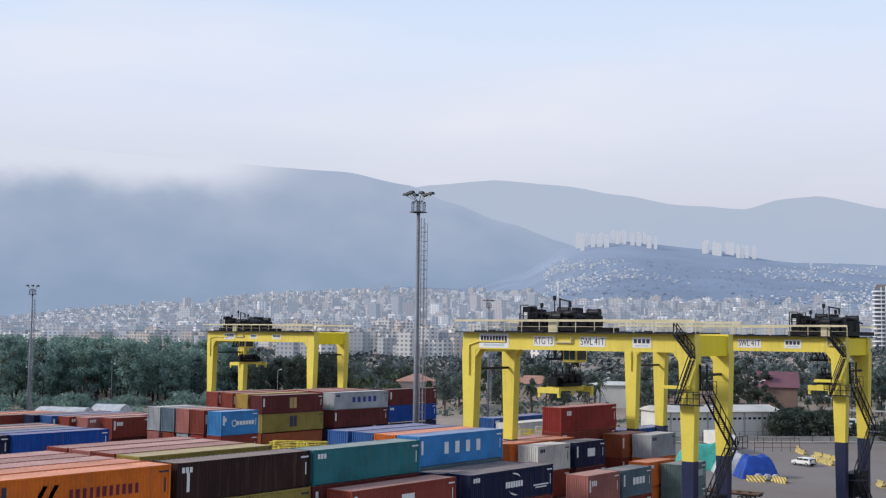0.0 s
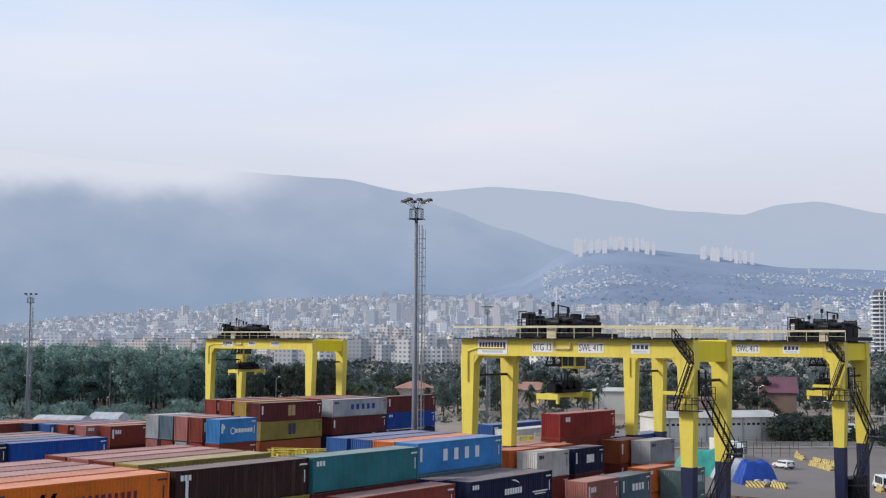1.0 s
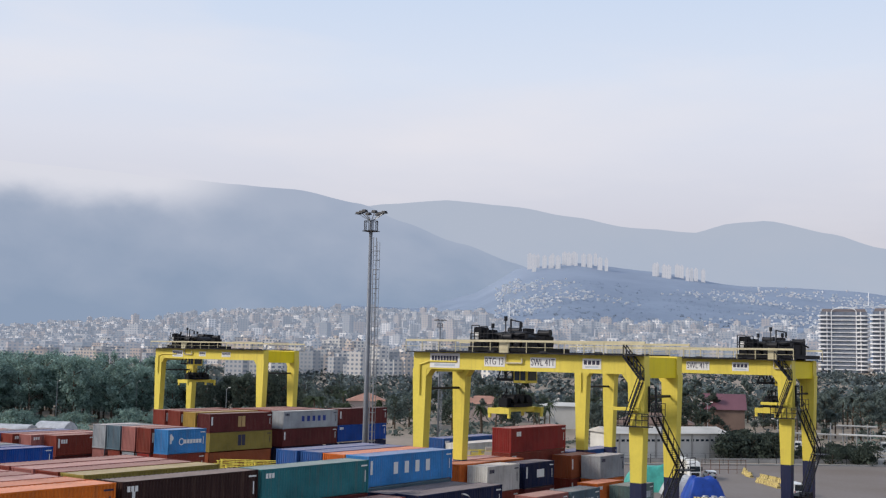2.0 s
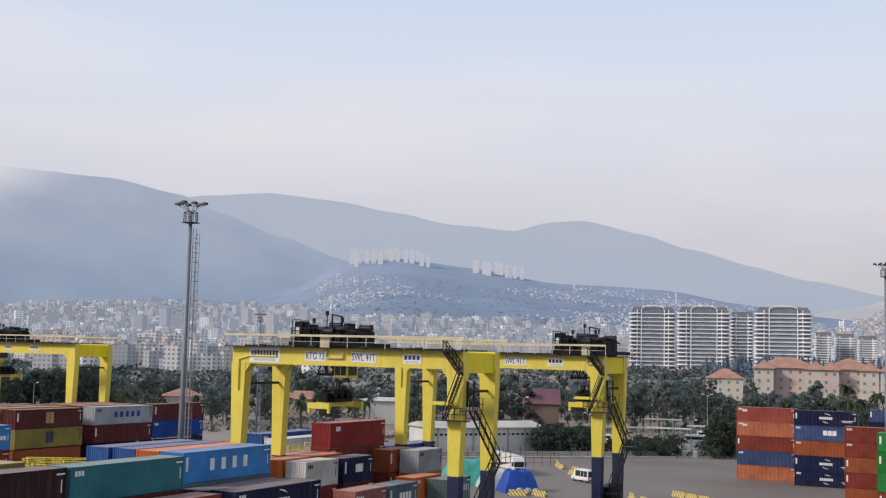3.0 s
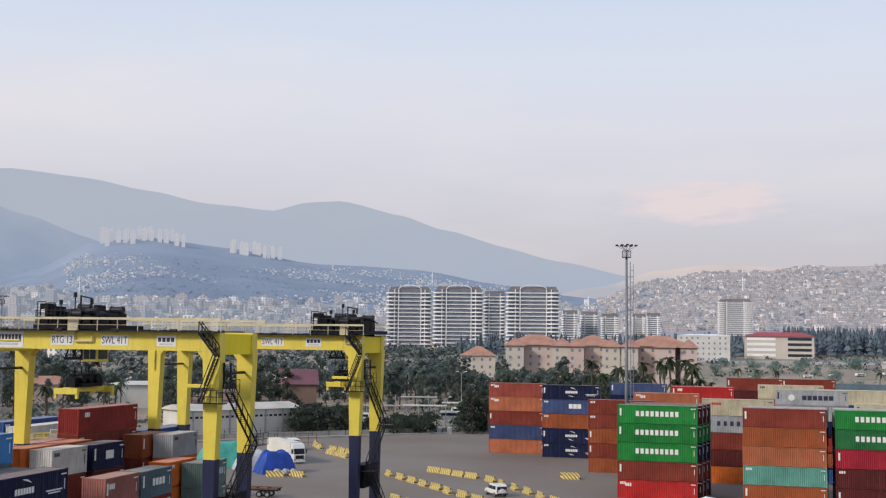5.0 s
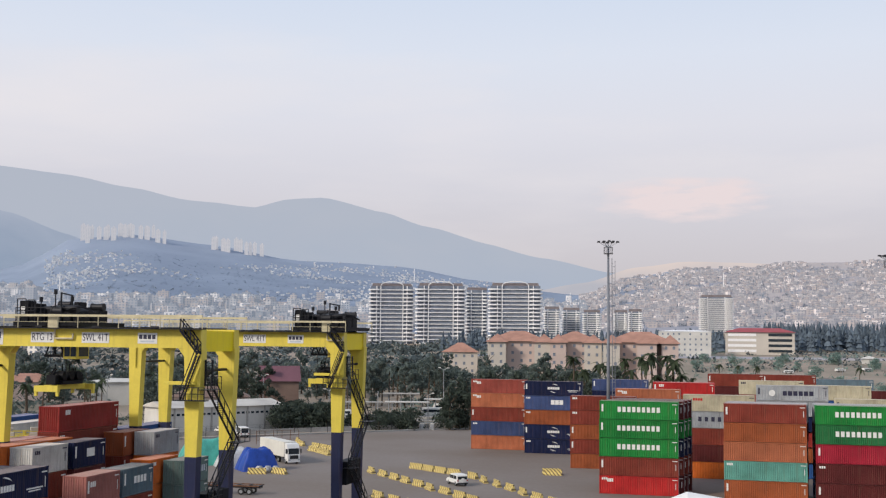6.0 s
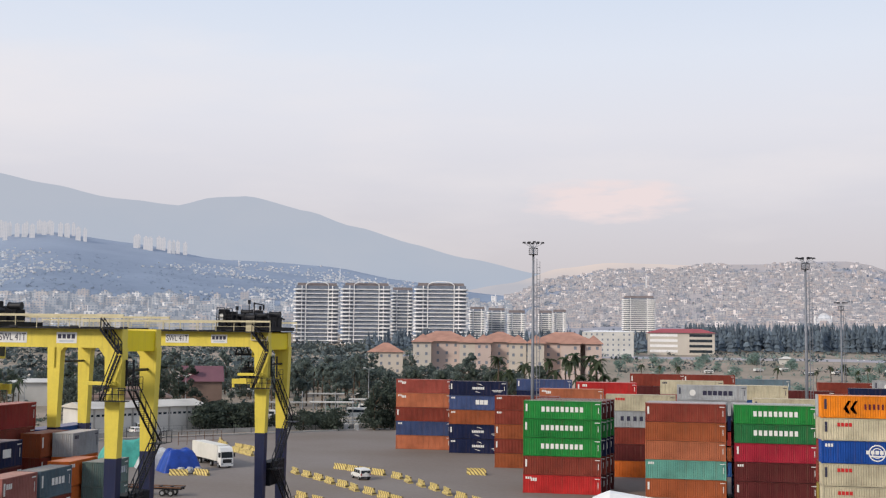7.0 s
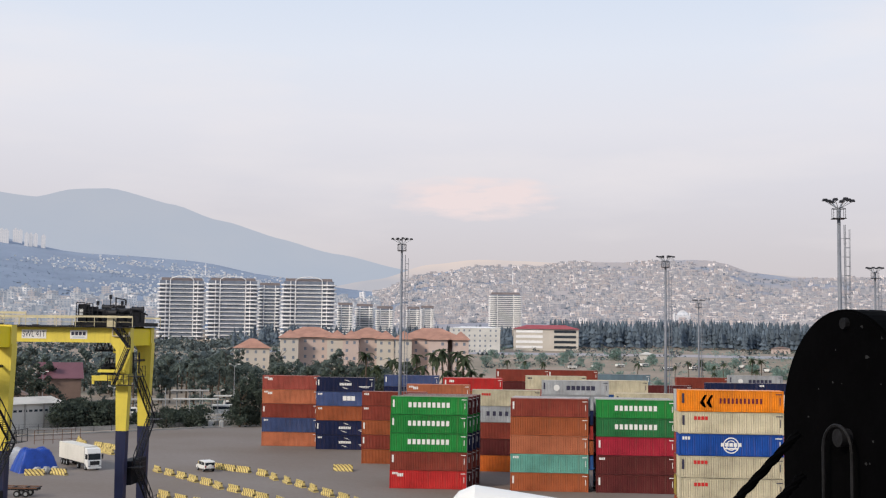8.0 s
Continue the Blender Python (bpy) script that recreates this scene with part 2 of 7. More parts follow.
def taper(bm, a, b, z0, z1):
    """A shaft from rectangle a (x0, y0, x1, y1) at z0 to rectangle b at z1."""
    r = lambda q, z: [(q[0], q[1], z), (q[2], q[1], z), (q[2], q[3], z), (q[0], q[3], z)]
    v = [bm.verts.new(p) for p in r(a, z0) + r(b, z1)]
    for f in ((3, 2, 1, 0), (4, 5, 6, 7), (0, 1, 5, 4), (1, 2, 6, 5), (2, 3, 7, 6), (3, 0, 4, 7)):
        bm.faces.new([v[i] for i in f])


def rod(bm, p, q, r, n=6, r2=None):
    p, q = Vector(p), Vector(q)
    d = (q - p).normalized()
    a = d.orthogonal().normalized()
    b = d.cross(a)
    r2 = r if r2 is None else r2
    ring = lambda c, s: [bm.verts.new(c + (a * math.cos(2 * math.pi * i / n) + b * math.sin(2 * math.pi * i / n)) * s) for i in range(n)]
    u, w = ring(p, r), ring(q, r2)
    for i in range(n):
        j = (i + 1) % n
        bm.faces.new((u[i], u[j], w[j], w[i]))
    bm.faces.new(u[::-1])
    bm.faces.new(w)


def prism(bm, outline, axis, a, b):
    """A closed outline (pairs) pushed along an axis from a to b."""
    put = {"x": lambda p, s: (s, p[0], p[1]), "y": lambda p, s: (p[0], s, p[1]), "z": lambda p, s: (p[0], p[1], s)}[axis]
    u = [bm.verts.new(put(p, a)) for p in outline]
    w = [bm.verts.new(put(p, b)) for p in outline]
    k = len(outline)
    for i in range(k):
        bm.faces.new((u[i], u[(i + 1) % k], w[(i + 1) % k], w[i]))
    bm.faces.new(u[::-1])
    bm.faces.new(w)
    bmesh.ops.recalc_face_normals(bm, faces=bm.faces)


def B():
    return bmesh.new()


def lettering(text, size, material, parent, m, name="lettering", align="CENTER"):
    cu = bpy.data.curves.new(name, "FONT")
    cu.body, cu.size, cu.extrude, cu.align_x, cu.align_y = text, size, 0.012, align, "CENTER"
    tmp = bpy.data.objects.new(name, cu)
    scene.collection.objects.link(tmp)
    me = bpy.data.meshes.new_from_object(tmp.evaluated_get(bpy.context.evaluated_depsgraph_get()))
    bpy.data.objects.remove(tmp)
    me.materials.clear()
    me.materials.append(material)
    ob = new(name, me)
    ob.parent = parent
    ob.matrix_basis = m
    return ob



# ---------- ground, hills and distance ----------
def smooth_curve(keys, x):
    """Smooth interpolation through (x, y) keys."""
    keys = sorted(keys)
    if x <= keys[0][0]:
        return keys[0][1]
    for (a, u), (b, v) in zip(keys, keys[1:]):
        if x <= b:
            s = (x - a) / (b - a)
            s = 0.5 * s + 0.5 * s * s * (3 - 2 * s)
            return u + (v - u) * s
    return keys[-1][1]


# angles above the eye's level at which the built-up slopes end, by bearing (degrees to the left of the quay's normal)
SLOPE = [(-40, 2.9), (-17, 2.95), (-13, 3.05), (-11, 3.3), (-9.5, 3.85), (-7.5, 3.85), (-3.5, 3.7), (-1, 3.5), (2, 3.55), (5, 3.0), (7, 2.2), (9, 2.35), (12, 2.8), (16, 3.4),
         (21, 3.8), (25, 4.3), (29, 4.8), (31.8, 4.5), (34, 3.2), (37, 2.3), (40, 2.35), (46, 1.95), (51, 1.3), (55, 1.0), (58, 0.5), (70, 0.3)]
R0, R1 = 620.0, 3300.0


def ground_z(r, az):
    """Height of the land at a distance and bearing from the quay."""
    if r <= 330:
        return 0.0
    base = 15.0 * min(1.0, (r - 330) / 370.0) * min(1.0, max(0.25, (24 - az) / 12.0))
    if r <= R0:
        return base
    top = EYE[2] + math.tan(radians(smooth_curve(SLOPE, az))) * R1
    s = min(1.0, (r - R0) / (R1 - R0))
    z = top * (0.15 * s + 0.85 * s ** 2.0)
    x, y = -math.sin(radians(az)) * r, math.cos(radians(az)) * r
    return max(base, 0) * (1 - s) + z + (10 * s * noise.noise((x * 0.004, y * 0.004, 0.0)) if r > R0 + 50 else 0)


def polar(r, az, z=0.0):
    return Vector((-math.sin(radians(az)) * r, math.cos(radians(az)) * r, z))


def sheet(name, rs, azs, height, material, **tags):
    bm = B()
    grid = [[bm.verts.new(polar(r, a, height(r, a))) for a in azs] for r in rs]
    for i in range(len(rs) - 1):
        for j in range(len(azs) - 1):
            bm.faces.new((grid[i][j + 1], grid[i][j], grid[i + 1][j], grid[i + 1][j + 1]))
    return solo(name, bm, material, None, True, **tags)


# scrub colour shifted to blue-grey, distance haze included
M_HILL = mat("hazed_scrub_hillside", (0.235, 0.285, 0.365), 1.0, 0, 0.2, 0.006, 0.05, 0, (0.20, 0.245, 0.32), spec=0.0)


def hazed_heights(m):
    """Haze painted into the base colour, paler up the slopes, and patches of bare brown soil on the eastern hill."""
    n, l = m.node_tree.nodes, m.node_tree.links
    b = n["Principled BSDF"]
    under = b.inputs["Base Color"].links[0].from_socket
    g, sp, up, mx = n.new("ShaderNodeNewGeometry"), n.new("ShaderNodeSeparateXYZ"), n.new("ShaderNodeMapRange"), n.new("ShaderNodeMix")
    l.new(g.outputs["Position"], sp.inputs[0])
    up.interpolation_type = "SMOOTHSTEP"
    # painted haze thickens with height
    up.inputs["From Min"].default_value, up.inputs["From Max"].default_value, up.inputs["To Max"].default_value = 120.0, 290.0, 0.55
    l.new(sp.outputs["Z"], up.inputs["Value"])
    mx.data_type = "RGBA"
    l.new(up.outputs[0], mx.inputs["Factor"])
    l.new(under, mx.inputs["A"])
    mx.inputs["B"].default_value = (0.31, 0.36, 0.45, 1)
    east, soil, nz, both, mx2 = n.new("ShaderNodeMapRange"), n.new("ShaderNodeMapRange"), n.new("ShaderNodeTexNoise"), n.new("ShaderNodeMath"), n.new("ShaderNodeMix")
    east.inputs["From Min"].default_value, east.inputs["From Max"].default_value = -330.0, 60.0
    l.new(sp.outputs["X"], east.inputs["Value"])
    nz.inputs["Scale"].default_value, nz.inputs["Detail"].default_value = 0.005, 5
    l.new(g.outputs["Position"], nz.inputs["Vector"])
    soil.inputs["From Min"].default_value, soil.inputs["From Max"].default_value = 0.26, 0.56
    l.new(nz.outputs["Fac"], soil.inputs["Value"])
    both.operation = "MULTIPLY"
    l.new(east.outputs[0], both.inputs[0])
    l.new(soil.outputs[0], both.inputs[1])
    mx2.data_type = "RGBA"
    l.new(both.outputs[0], mx2.inputs["Factor"])
    l.new(mx.outputs["Result"], mx2.inputs["A"])
    mx2.inputs["B"].default_value = (0.42, 0.385, 0.385, 1)
    l.new(mx2.outputs["Result"], b.inputs["Base Color"])


hazed_heights(M_HILL)
land = B()
rs = [0.0, 60, 150, 290, 330, 400, 480, 550, 620] + [620 + 67 * i for i in range(1, 41)]
azs = [-180 + 4 * i for i in range(91)]
azs = sorted(set([a for a in azs if a < -40 or a > 76] + [-40 + i for i in range(117)]))
ring = []
for r in rs:
    ring.append([land.verts.new(polar(r, a, -0.05 + ground_z(r, a))) for a in azs[:-1]] if r else None)
hub = land.verts.new((0, 0, -0.05))
for j in range(len(azs) - 1):
    k = (j + 1) % (len(azs) - 1)
    land.faces.new((hub, ring[1][k], ring[1][j]))
    for i in range(1, len(rs) - 1):
        land.faces.new((ring[i][j], ring[i][k], ring[i + 1][k], ring[i + 1][j]))
bmesh.ops.recalc_face_normals(land, faces=land.faces)
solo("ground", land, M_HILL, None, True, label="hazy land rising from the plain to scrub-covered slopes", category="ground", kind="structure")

EDGE = [(-285, 150), (-150, 217), (-119, 254), (-77, 296), (-50, 316), (60, 322), (260, 322)]
bm = B()
prism(bm, EDGE + [(260, -40), (-285, -40)], "z", -1.0, 0.03)
solo("yard_pavement", bm, M_ASPH, label="grey worn asphalt of the container yard", category="pavement", kind="structure")
sheet("dry_field", [190, 250, 308, 330, 370, 410, 450, 500, 550, 600, 660, 720, 800, 880, 1000, 1150, 1300], [-36 + 2 * i for i in range(56)], lambda r, a: ground_z(r, a) + (0.12 if r > 320 else 0.02), M_SOIL, label="dry grass and bare soil beyond the yard", category="ground", kind="structure")
bm = B()
for (x0, y0), (x1, y1) in zip(EDGE, EDGE[1:]):
    d = Vector((x1 - x0, y1 - y0, 0)).normalized()
    q = Vector((-d.y, d.x, 0))
    for off, wd, hh in ((0.0, 0.7, 0.4), (7.0, 0.4, 1.1)):
        a, b = Vector((x0, y0, 0)) + q * off, Vector((x1, y1, 0)) + q * off
        prism(bm, [tuple((a).xy), tuple((b).xy), tuple((b + q * wd).xy), tuple((a + q * wd).xy)], "z", -0.3, hh)
solo("kerb", bm, M_CONC, label="pale concrete kerb along the yard's edge", category="kerb", kind="structure")


def ridge(name, keys, dist, foot, material, rough_deg, **tags):
    """A far mountain: a ridge line falling towards the viewer, with folded flanks."""
    bm = B()
    azs = [keys[0][0] + (keys[-1][0] - keys[0][0]) * i / 150 for i in range(151)]
    steps = 14
    rows = []
    for a in azs:
        el = smooth_curve(keys, a) + rough_deg * (noise.noise((a * 0.35, 3.1, dist * 0.01)) + 0.4 * noise.noise((a * 1.3, 7.7, dist * 0.01)))
        top = EYE[2] + math.tan(radians(el)) * dist
        col = []
        for i in range(steps + 1):
            s = i / steps
            r = foot + (dist - foot) * s
            z = -5 + (top + 5) * s ** 1.25
            z += 0.05 * top * math.sin(math.pi * s) * noise.noise((a * 0.5, s * 3, dist * 0.02))
            col.append(bm.verts.new(polar(r, a, z)))
        rows.append(col)
    for u, w in zip(rows, rows[1:]):
        for i in range(steps):
            bm.faces.new((u[i], u[i + 1], w[i + 1], w[i]))
    bmesh.ops.recalc_face_normals(bm, faces=bm.faces)
    return solo(name, bm, material, None, True, **tags)


# blue distance haze painted into both ranges' glow
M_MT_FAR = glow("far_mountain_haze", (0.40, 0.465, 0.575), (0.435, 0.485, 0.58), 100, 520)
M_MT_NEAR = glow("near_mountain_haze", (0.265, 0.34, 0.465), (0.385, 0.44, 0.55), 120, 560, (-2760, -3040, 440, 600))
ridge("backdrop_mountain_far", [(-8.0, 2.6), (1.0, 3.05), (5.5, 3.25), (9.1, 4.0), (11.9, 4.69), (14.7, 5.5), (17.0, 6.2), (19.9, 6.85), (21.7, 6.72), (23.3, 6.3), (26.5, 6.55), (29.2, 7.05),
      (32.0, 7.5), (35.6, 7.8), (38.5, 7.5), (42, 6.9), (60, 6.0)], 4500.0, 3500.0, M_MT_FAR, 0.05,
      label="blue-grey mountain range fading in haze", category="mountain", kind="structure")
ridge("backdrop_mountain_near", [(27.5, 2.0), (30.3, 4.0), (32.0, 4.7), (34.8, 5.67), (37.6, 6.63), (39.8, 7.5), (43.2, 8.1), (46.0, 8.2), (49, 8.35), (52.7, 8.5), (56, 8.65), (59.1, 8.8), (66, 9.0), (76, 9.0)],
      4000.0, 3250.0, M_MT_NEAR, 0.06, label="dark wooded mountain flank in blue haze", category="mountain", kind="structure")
# warm sunlight on the upper hill is painted into the glow
M_MT_R = glow("far_hill_painted_sun", (0.46, 0.475, 0.54), (0.70, 0.62, 0.60), 190, 290)
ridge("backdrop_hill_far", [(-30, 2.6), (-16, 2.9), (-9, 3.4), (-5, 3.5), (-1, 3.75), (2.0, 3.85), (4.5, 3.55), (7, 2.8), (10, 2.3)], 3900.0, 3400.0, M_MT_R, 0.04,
      label="pale hill behind the town with sunlight painted into its glow", category="hill", kind="structure")


# ---------- the town: far houses too many to count, on the slopes ----------
def town(name, count, seed, az0, az1, r0, r1, h0, h1, w0, w1, material, label, keep=None):
    rnd = random.Random(seed)
    verts, faces = [], []
    made = 0
    while made < count:
        a = rnd.uniform(az0, az1)
        s = rnd.random()
        r = math.sqrt(r0 * r0 + (r1 * r1 - r0 * r0) * s)
        if keep and not keep(a, r, rnd):
            continue
        made += 1
        z = ground_z(r, a)
        p = polar(r, a)
        w, d, h = rnd.uniform(w0, w1), rnd.uniform(w0, w1) * 0.8, rnd.uniform(h0, h1) * (0.75 + 0.5 * rnd.random())
        t = rnd.choice((0.1, 0.1, 0.7, 1.2)) + rnd.uniform(-0.15, 0.15)
        c, q = math.cos(t), math.sin(t)
        k = len(verts)
        for zz in (z - 6, z + h):
            for u, v in ((-w, -d), (w, -d), (w, d), (-w, d)):
                u, v = u / 2, v / 2
                verts.append((p.x + u * c - v * q, p.y + u * q + v * c, zz))
        for f in ((4, 5, 6, 7), (0, 1, 5, 4), (1, 2, 6, 5), (2, 3, 7, 6), (3, 0, 4, 7)):
            faces.append(tuple(k + i for i in f))
        if h > 12 and rnd.random() < 0.6:
            k = len(verts)
            for zz in (z + h, z + h + 2.5):
                for u, v in ((-1.8, -1.8), (1.8, -1.8), (1.8, 1.8), (-1.8, 1.8)):
                    verts.append((p.x + u, p.y + v, zz))
            for f in ((4, 5, 6, 7), (0, 1, 5, 4), (1, 2, 6, 5), (2, 3, 7, 6), (3, 0, 4, 7)):
                faces.append(tuple(k + i for i in f))
    me = bpy.data.meshes.new(name)
    me.from_pydata(verts, [], faces)
    me.materials.append(material)
    return tagged(new(name, me), label, "town", kind="stuff")


def facade(name, wall, dark, floor=3.0, bay=3.4, spread=0.18, haze=0.0, veil=(0.36, 0.405, 0.485), bright=1.4):
    """Walls with rows of windows at real storey height; colour differs from house to house. Haze is imitated by a glow.
    """
    m = bpy.data.materials.new(name)
    m.use_nodes = True
    n, l = m.node_tree.nodes, m.node_tree.links
    b = n["Principled BSDF"]
    b.inputs["Roughness"].default_value = 0.85
    # distance haze: dimmed base colours under a glow of the veil colour
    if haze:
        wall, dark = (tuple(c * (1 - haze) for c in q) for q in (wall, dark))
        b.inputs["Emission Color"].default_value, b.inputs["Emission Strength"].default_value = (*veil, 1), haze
    g, s = n.new("ShaderNodeNewGeometry"), n.new("ShaderNodeSeparateXYZ")
    l.new(g.outputs["Position"], s.inputs[0])

    def op(kind, a, c=None):
        x = n.new("ShaderNodeMath")
        x.operation = kind
        for i, v in enumerate((a, c)):
            if v is None:
                continue
            if isinstance(v, (int, float)):
                x.inputs[i].default_value = v
            else:
                l.new(v, x.inputs[i])
        return x.outputs[0]

    fz = op("FRACT", op("DIVIDE", s.outputs["Z"], floor))
    fx = op("FRACT", op("DIVIDE", op("ADD", s.outputs["X"], op("MULTIPLY", s.outputs["Y"], 0.61)), bay))
    win = op("MULTIPLY", op("MULTIPLY", op("GREATER_THAN", fz, 0.34), op("LESS_THAN", fz, 0.84)), op("GREATER_THAN", fx, 0.48))
    ns = n.new("ShaderNodeSeparateXYZ")
    l.new(g.outputs["Normal"], ns.inputs[0])
    win = op("MULTIPLY", win, op("LESS_THAN", op("ABSOLUTE", ns.outputs["Z"]), 0.5))
    ramp = n.new("ShaderNodeValToRGB")
    ramp.color_ramp.interpolation = "CONSTANT"
    e = ramp.color_ramp.elements
    tones = [(0.0, (1.0, 1.0, 1.0)), (0.24, (0.95, 0.84, 0.76)), (0.42, (0.66, 0.69, 0.74)), (0.60, (0.82, 0.70, 0.65)), (0.74, (0.50, 0.54, 0.60)), (0.88, (bright, bright * 0.99, bright * 0.96))]
    e[0].position, e[1].position = 0.0, 0.3
    for i, (p, c) in enumerate(tones):
        x = e[i] if i < 2 else e.new(p)
        x.position, x.color = p, (*(min(1.0, q * w) for q, w in zip(c, wall)), 1)
    l.new(g.outputs["Random Per Island"], ramp.inputs[0])
    mx = n.new("ShaderNodeMix")
    mx.data_type = "RGBA"
    l.new(win, mx.inputs["Factor"])
    l.new(ramp.outputs[0], mx.inputs["A"])
    mx.inputs["B"].default_value = (*dark, 1)
    l.new(mx.outputs["Result"], b.inputs["Base Color"])
    return m


# all of these walls glow faintly to imitate haze
M_TOWN_FAR = facade("far_house_walls_haze_glow", (0.56, 0.53, 0.52), (0.18, 0.22, 0.28), 3.6, 5.0, haze=0.45, veil=(0.33, 0.385, 0.475), bright=1.75)
M_HIGH = facade("distant_walls_haze_glow", (0.66, 0.66, 0.70), (0.20, 0.23, 0.28), 3.6, 5.0, haze=0.62, veil=(0.56, 0.595, 0.67))
M_SLOPE = facade("slope_house_walls_haze_glow", (0.70, 0.68, 0.68), (0.24, 0.28, 0.34), 3.6, 9.0, haze=0.52, bright=1.4, veil=(0.36, 0.42, 0.515))
M_TOWN_MID = facade("mid_house_walls_haze_glow", (0.56, 0.53, 0.50), (0.15, 0.18, 0.23), 3.2, 4.0, haze=0.16, veil=(0.34, 0.39, 0.47))
M_TOWN_R = facade("hillside_house_walls_haze_glow", (0.52, 0.465, 0.45), (0.14, 0.15, 0.18), 3.4, 4.6, haze=0.46, veil=(0.415, 0.43, 0.49), bright=1.95)


def patchy(thresh, f=0.0035):
    return lambda a, r, rnd: noise.noise((*(polar(r, a) * f).xy, 5.0)) + rnd.uniform(-0.25, 0.25) > thresh


def up_to(limit, thresh, low=-9.0):
    """Keep houses below (and above) an angle over the eye's level, in patches."""
    p = patchy(thresh)

    def keep(a, r, rnd):
        el = math.degrees(math.atan2(ground_z(r, a) + 14 - EYE[2], r))
        return low < el < min(limit, smooth_curve(SLOPE, a) + 0.25) + rnd.uniform(-0.35, 0.1) and p(a, r, rnd)
    return keep


def hillside(a, r, rnd):
    """Crowded lanes, thinning to a bare brown crown and a bare eastern flank."""
    top = (r - 2750) / 550
    if r > 2800 and -13.0 < a < -7.5 and rnd.random() < 0.55 + 0.4 * top:
        return False
    if r > 2500 and a < -10.5 and rnd.random() < 0.8:
        return False
    v = noise.noise((*(polar(r, a) * 0.006).xy, 5.0)) + 0.6 * noise.noise((*(polar(r, a) * 0.02).xy, 2.0))
    return v + rnd.uniform(-0.2, 0.2) > -0.28


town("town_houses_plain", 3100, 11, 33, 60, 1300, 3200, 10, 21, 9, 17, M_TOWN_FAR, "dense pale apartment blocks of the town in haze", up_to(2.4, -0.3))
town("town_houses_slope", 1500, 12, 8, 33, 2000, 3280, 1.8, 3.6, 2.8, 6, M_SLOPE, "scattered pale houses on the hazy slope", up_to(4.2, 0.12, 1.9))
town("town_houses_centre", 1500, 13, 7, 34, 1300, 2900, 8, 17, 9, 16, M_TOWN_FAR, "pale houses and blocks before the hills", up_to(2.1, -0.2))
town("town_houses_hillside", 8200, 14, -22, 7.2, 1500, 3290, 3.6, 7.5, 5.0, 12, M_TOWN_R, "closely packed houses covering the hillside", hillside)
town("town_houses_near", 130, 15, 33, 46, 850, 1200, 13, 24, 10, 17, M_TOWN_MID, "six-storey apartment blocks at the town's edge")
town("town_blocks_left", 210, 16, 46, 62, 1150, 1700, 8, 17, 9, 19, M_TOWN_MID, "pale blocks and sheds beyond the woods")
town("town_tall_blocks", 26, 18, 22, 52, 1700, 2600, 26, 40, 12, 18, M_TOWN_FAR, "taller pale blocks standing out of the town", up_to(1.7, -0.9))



def high_rise(name, az, r, w, d, z0, z1, seed):
    """A slab of flats far up the slope, its storeys as ledges."""
    ob = empty(name, Matrix.Translation(polar(r, az, z0)) @ pose(0, 0, 0, 0, 0, az), label="pale high-rise block far up the hazy slope", category="building", group="hillside high-rises")
    bm = B()
    box(bm, -w / 2, -d / 2, -8, w / 2, d / 2, z1 - z0)
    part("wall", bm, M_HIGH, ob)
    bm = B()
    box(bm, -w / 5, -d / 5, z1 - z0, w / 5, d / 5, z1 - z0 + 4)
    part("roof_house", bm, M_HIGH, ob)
    return ob


rnd = random.Random(5)
for a0, a1, e0, e1, n in ((31.3, 27.6, 5.15, 4.85, 17), (25.3, 22.9, 4.5, 4.3, 10)):
    for i in range(n):
        s = i / (n - 1)
        a = a0 + (a1 - a0) * s + rnd.uniform(-0.1, 0.1)
        el = e0 + (e1 - e0) * s + rnd.uniform(-0.12, 0.1)
        r = 3225 + rnd.uniform(-45, 45)
        top = EYE[2] + math.tan(radians(el)) * r
        high_rise("high_rise", a, r, rnd.uniform(9, 14), 9, ground_z(r, a), min(max(top, ground_z(r, a) + 32), ground_z(r, a) + 44), i)


def mosque(az, r, top_el, minarets, dome=True):
    """Slender white minarets, with a low dome where one shows."""
    z = ground_z(r, az)
    m = empty("mosque", Matrix.Translation(polar(r, az, z)) @ pose(0, 0, 0, 0, 0, az), label="far pale mosque with slender white minarets", category="mosque", group="mosques in the town")
    h = EYE[2] + math.tan(radians(top_el)) * r - z
    for x in minarets:
        bm = B()
        rod(bm, (x, 0, -3), (x, 0, h * 0.78), 1.1, 8, 0.9)
        rod(bm, (x, 0, h * 0.60), (x, 0, h * 0.63), 1.6, 8)
        rod(bm, (x, 0, h * 0.78), (x, 0, h), 0.95, 8, 0.05)
        part("minaret", bm, M_FLAT, m)
    if dome:
        bm = B()
        box(bm, -9, -8, -3, 9, 8, 9)
        part("hall", bm, M_HIGH, m)
        bm = B()
        for i in range(6):
            a, b = math.pi / 2 * i / 6, math.pi / 2 * (i + 1) / 6
            rod(bm, (0, 0, 9 + 7 * math.sin(a)), (0, 0, 9 + 7 * math.sin(b)), 7.5 * math.cos(a), 16, max(0.05, 7.5 * math.cos(b)))
        part("dome", bm, M_HIGH, m, smooth=True)


M_FLAT = mat("flat_white", (0.78, 0.78, 0.79), 0.8, 0, 0.08, 0.2, 2)
mosque(-7.9, 1560, 1.35, (-11.0, 9.0))
mosque(15.4, 3000, 3.5, (0.0,), False)
mosque(0.35, 2650, 3.35, (0.0,), False)
mosque(7.7, 2400, 2.35, (0.0,), False)
mosque(32.3, 2150, 2.95, (0.0,), False)
mosque(17.1, 2000, 2.2, (0.0,), False)


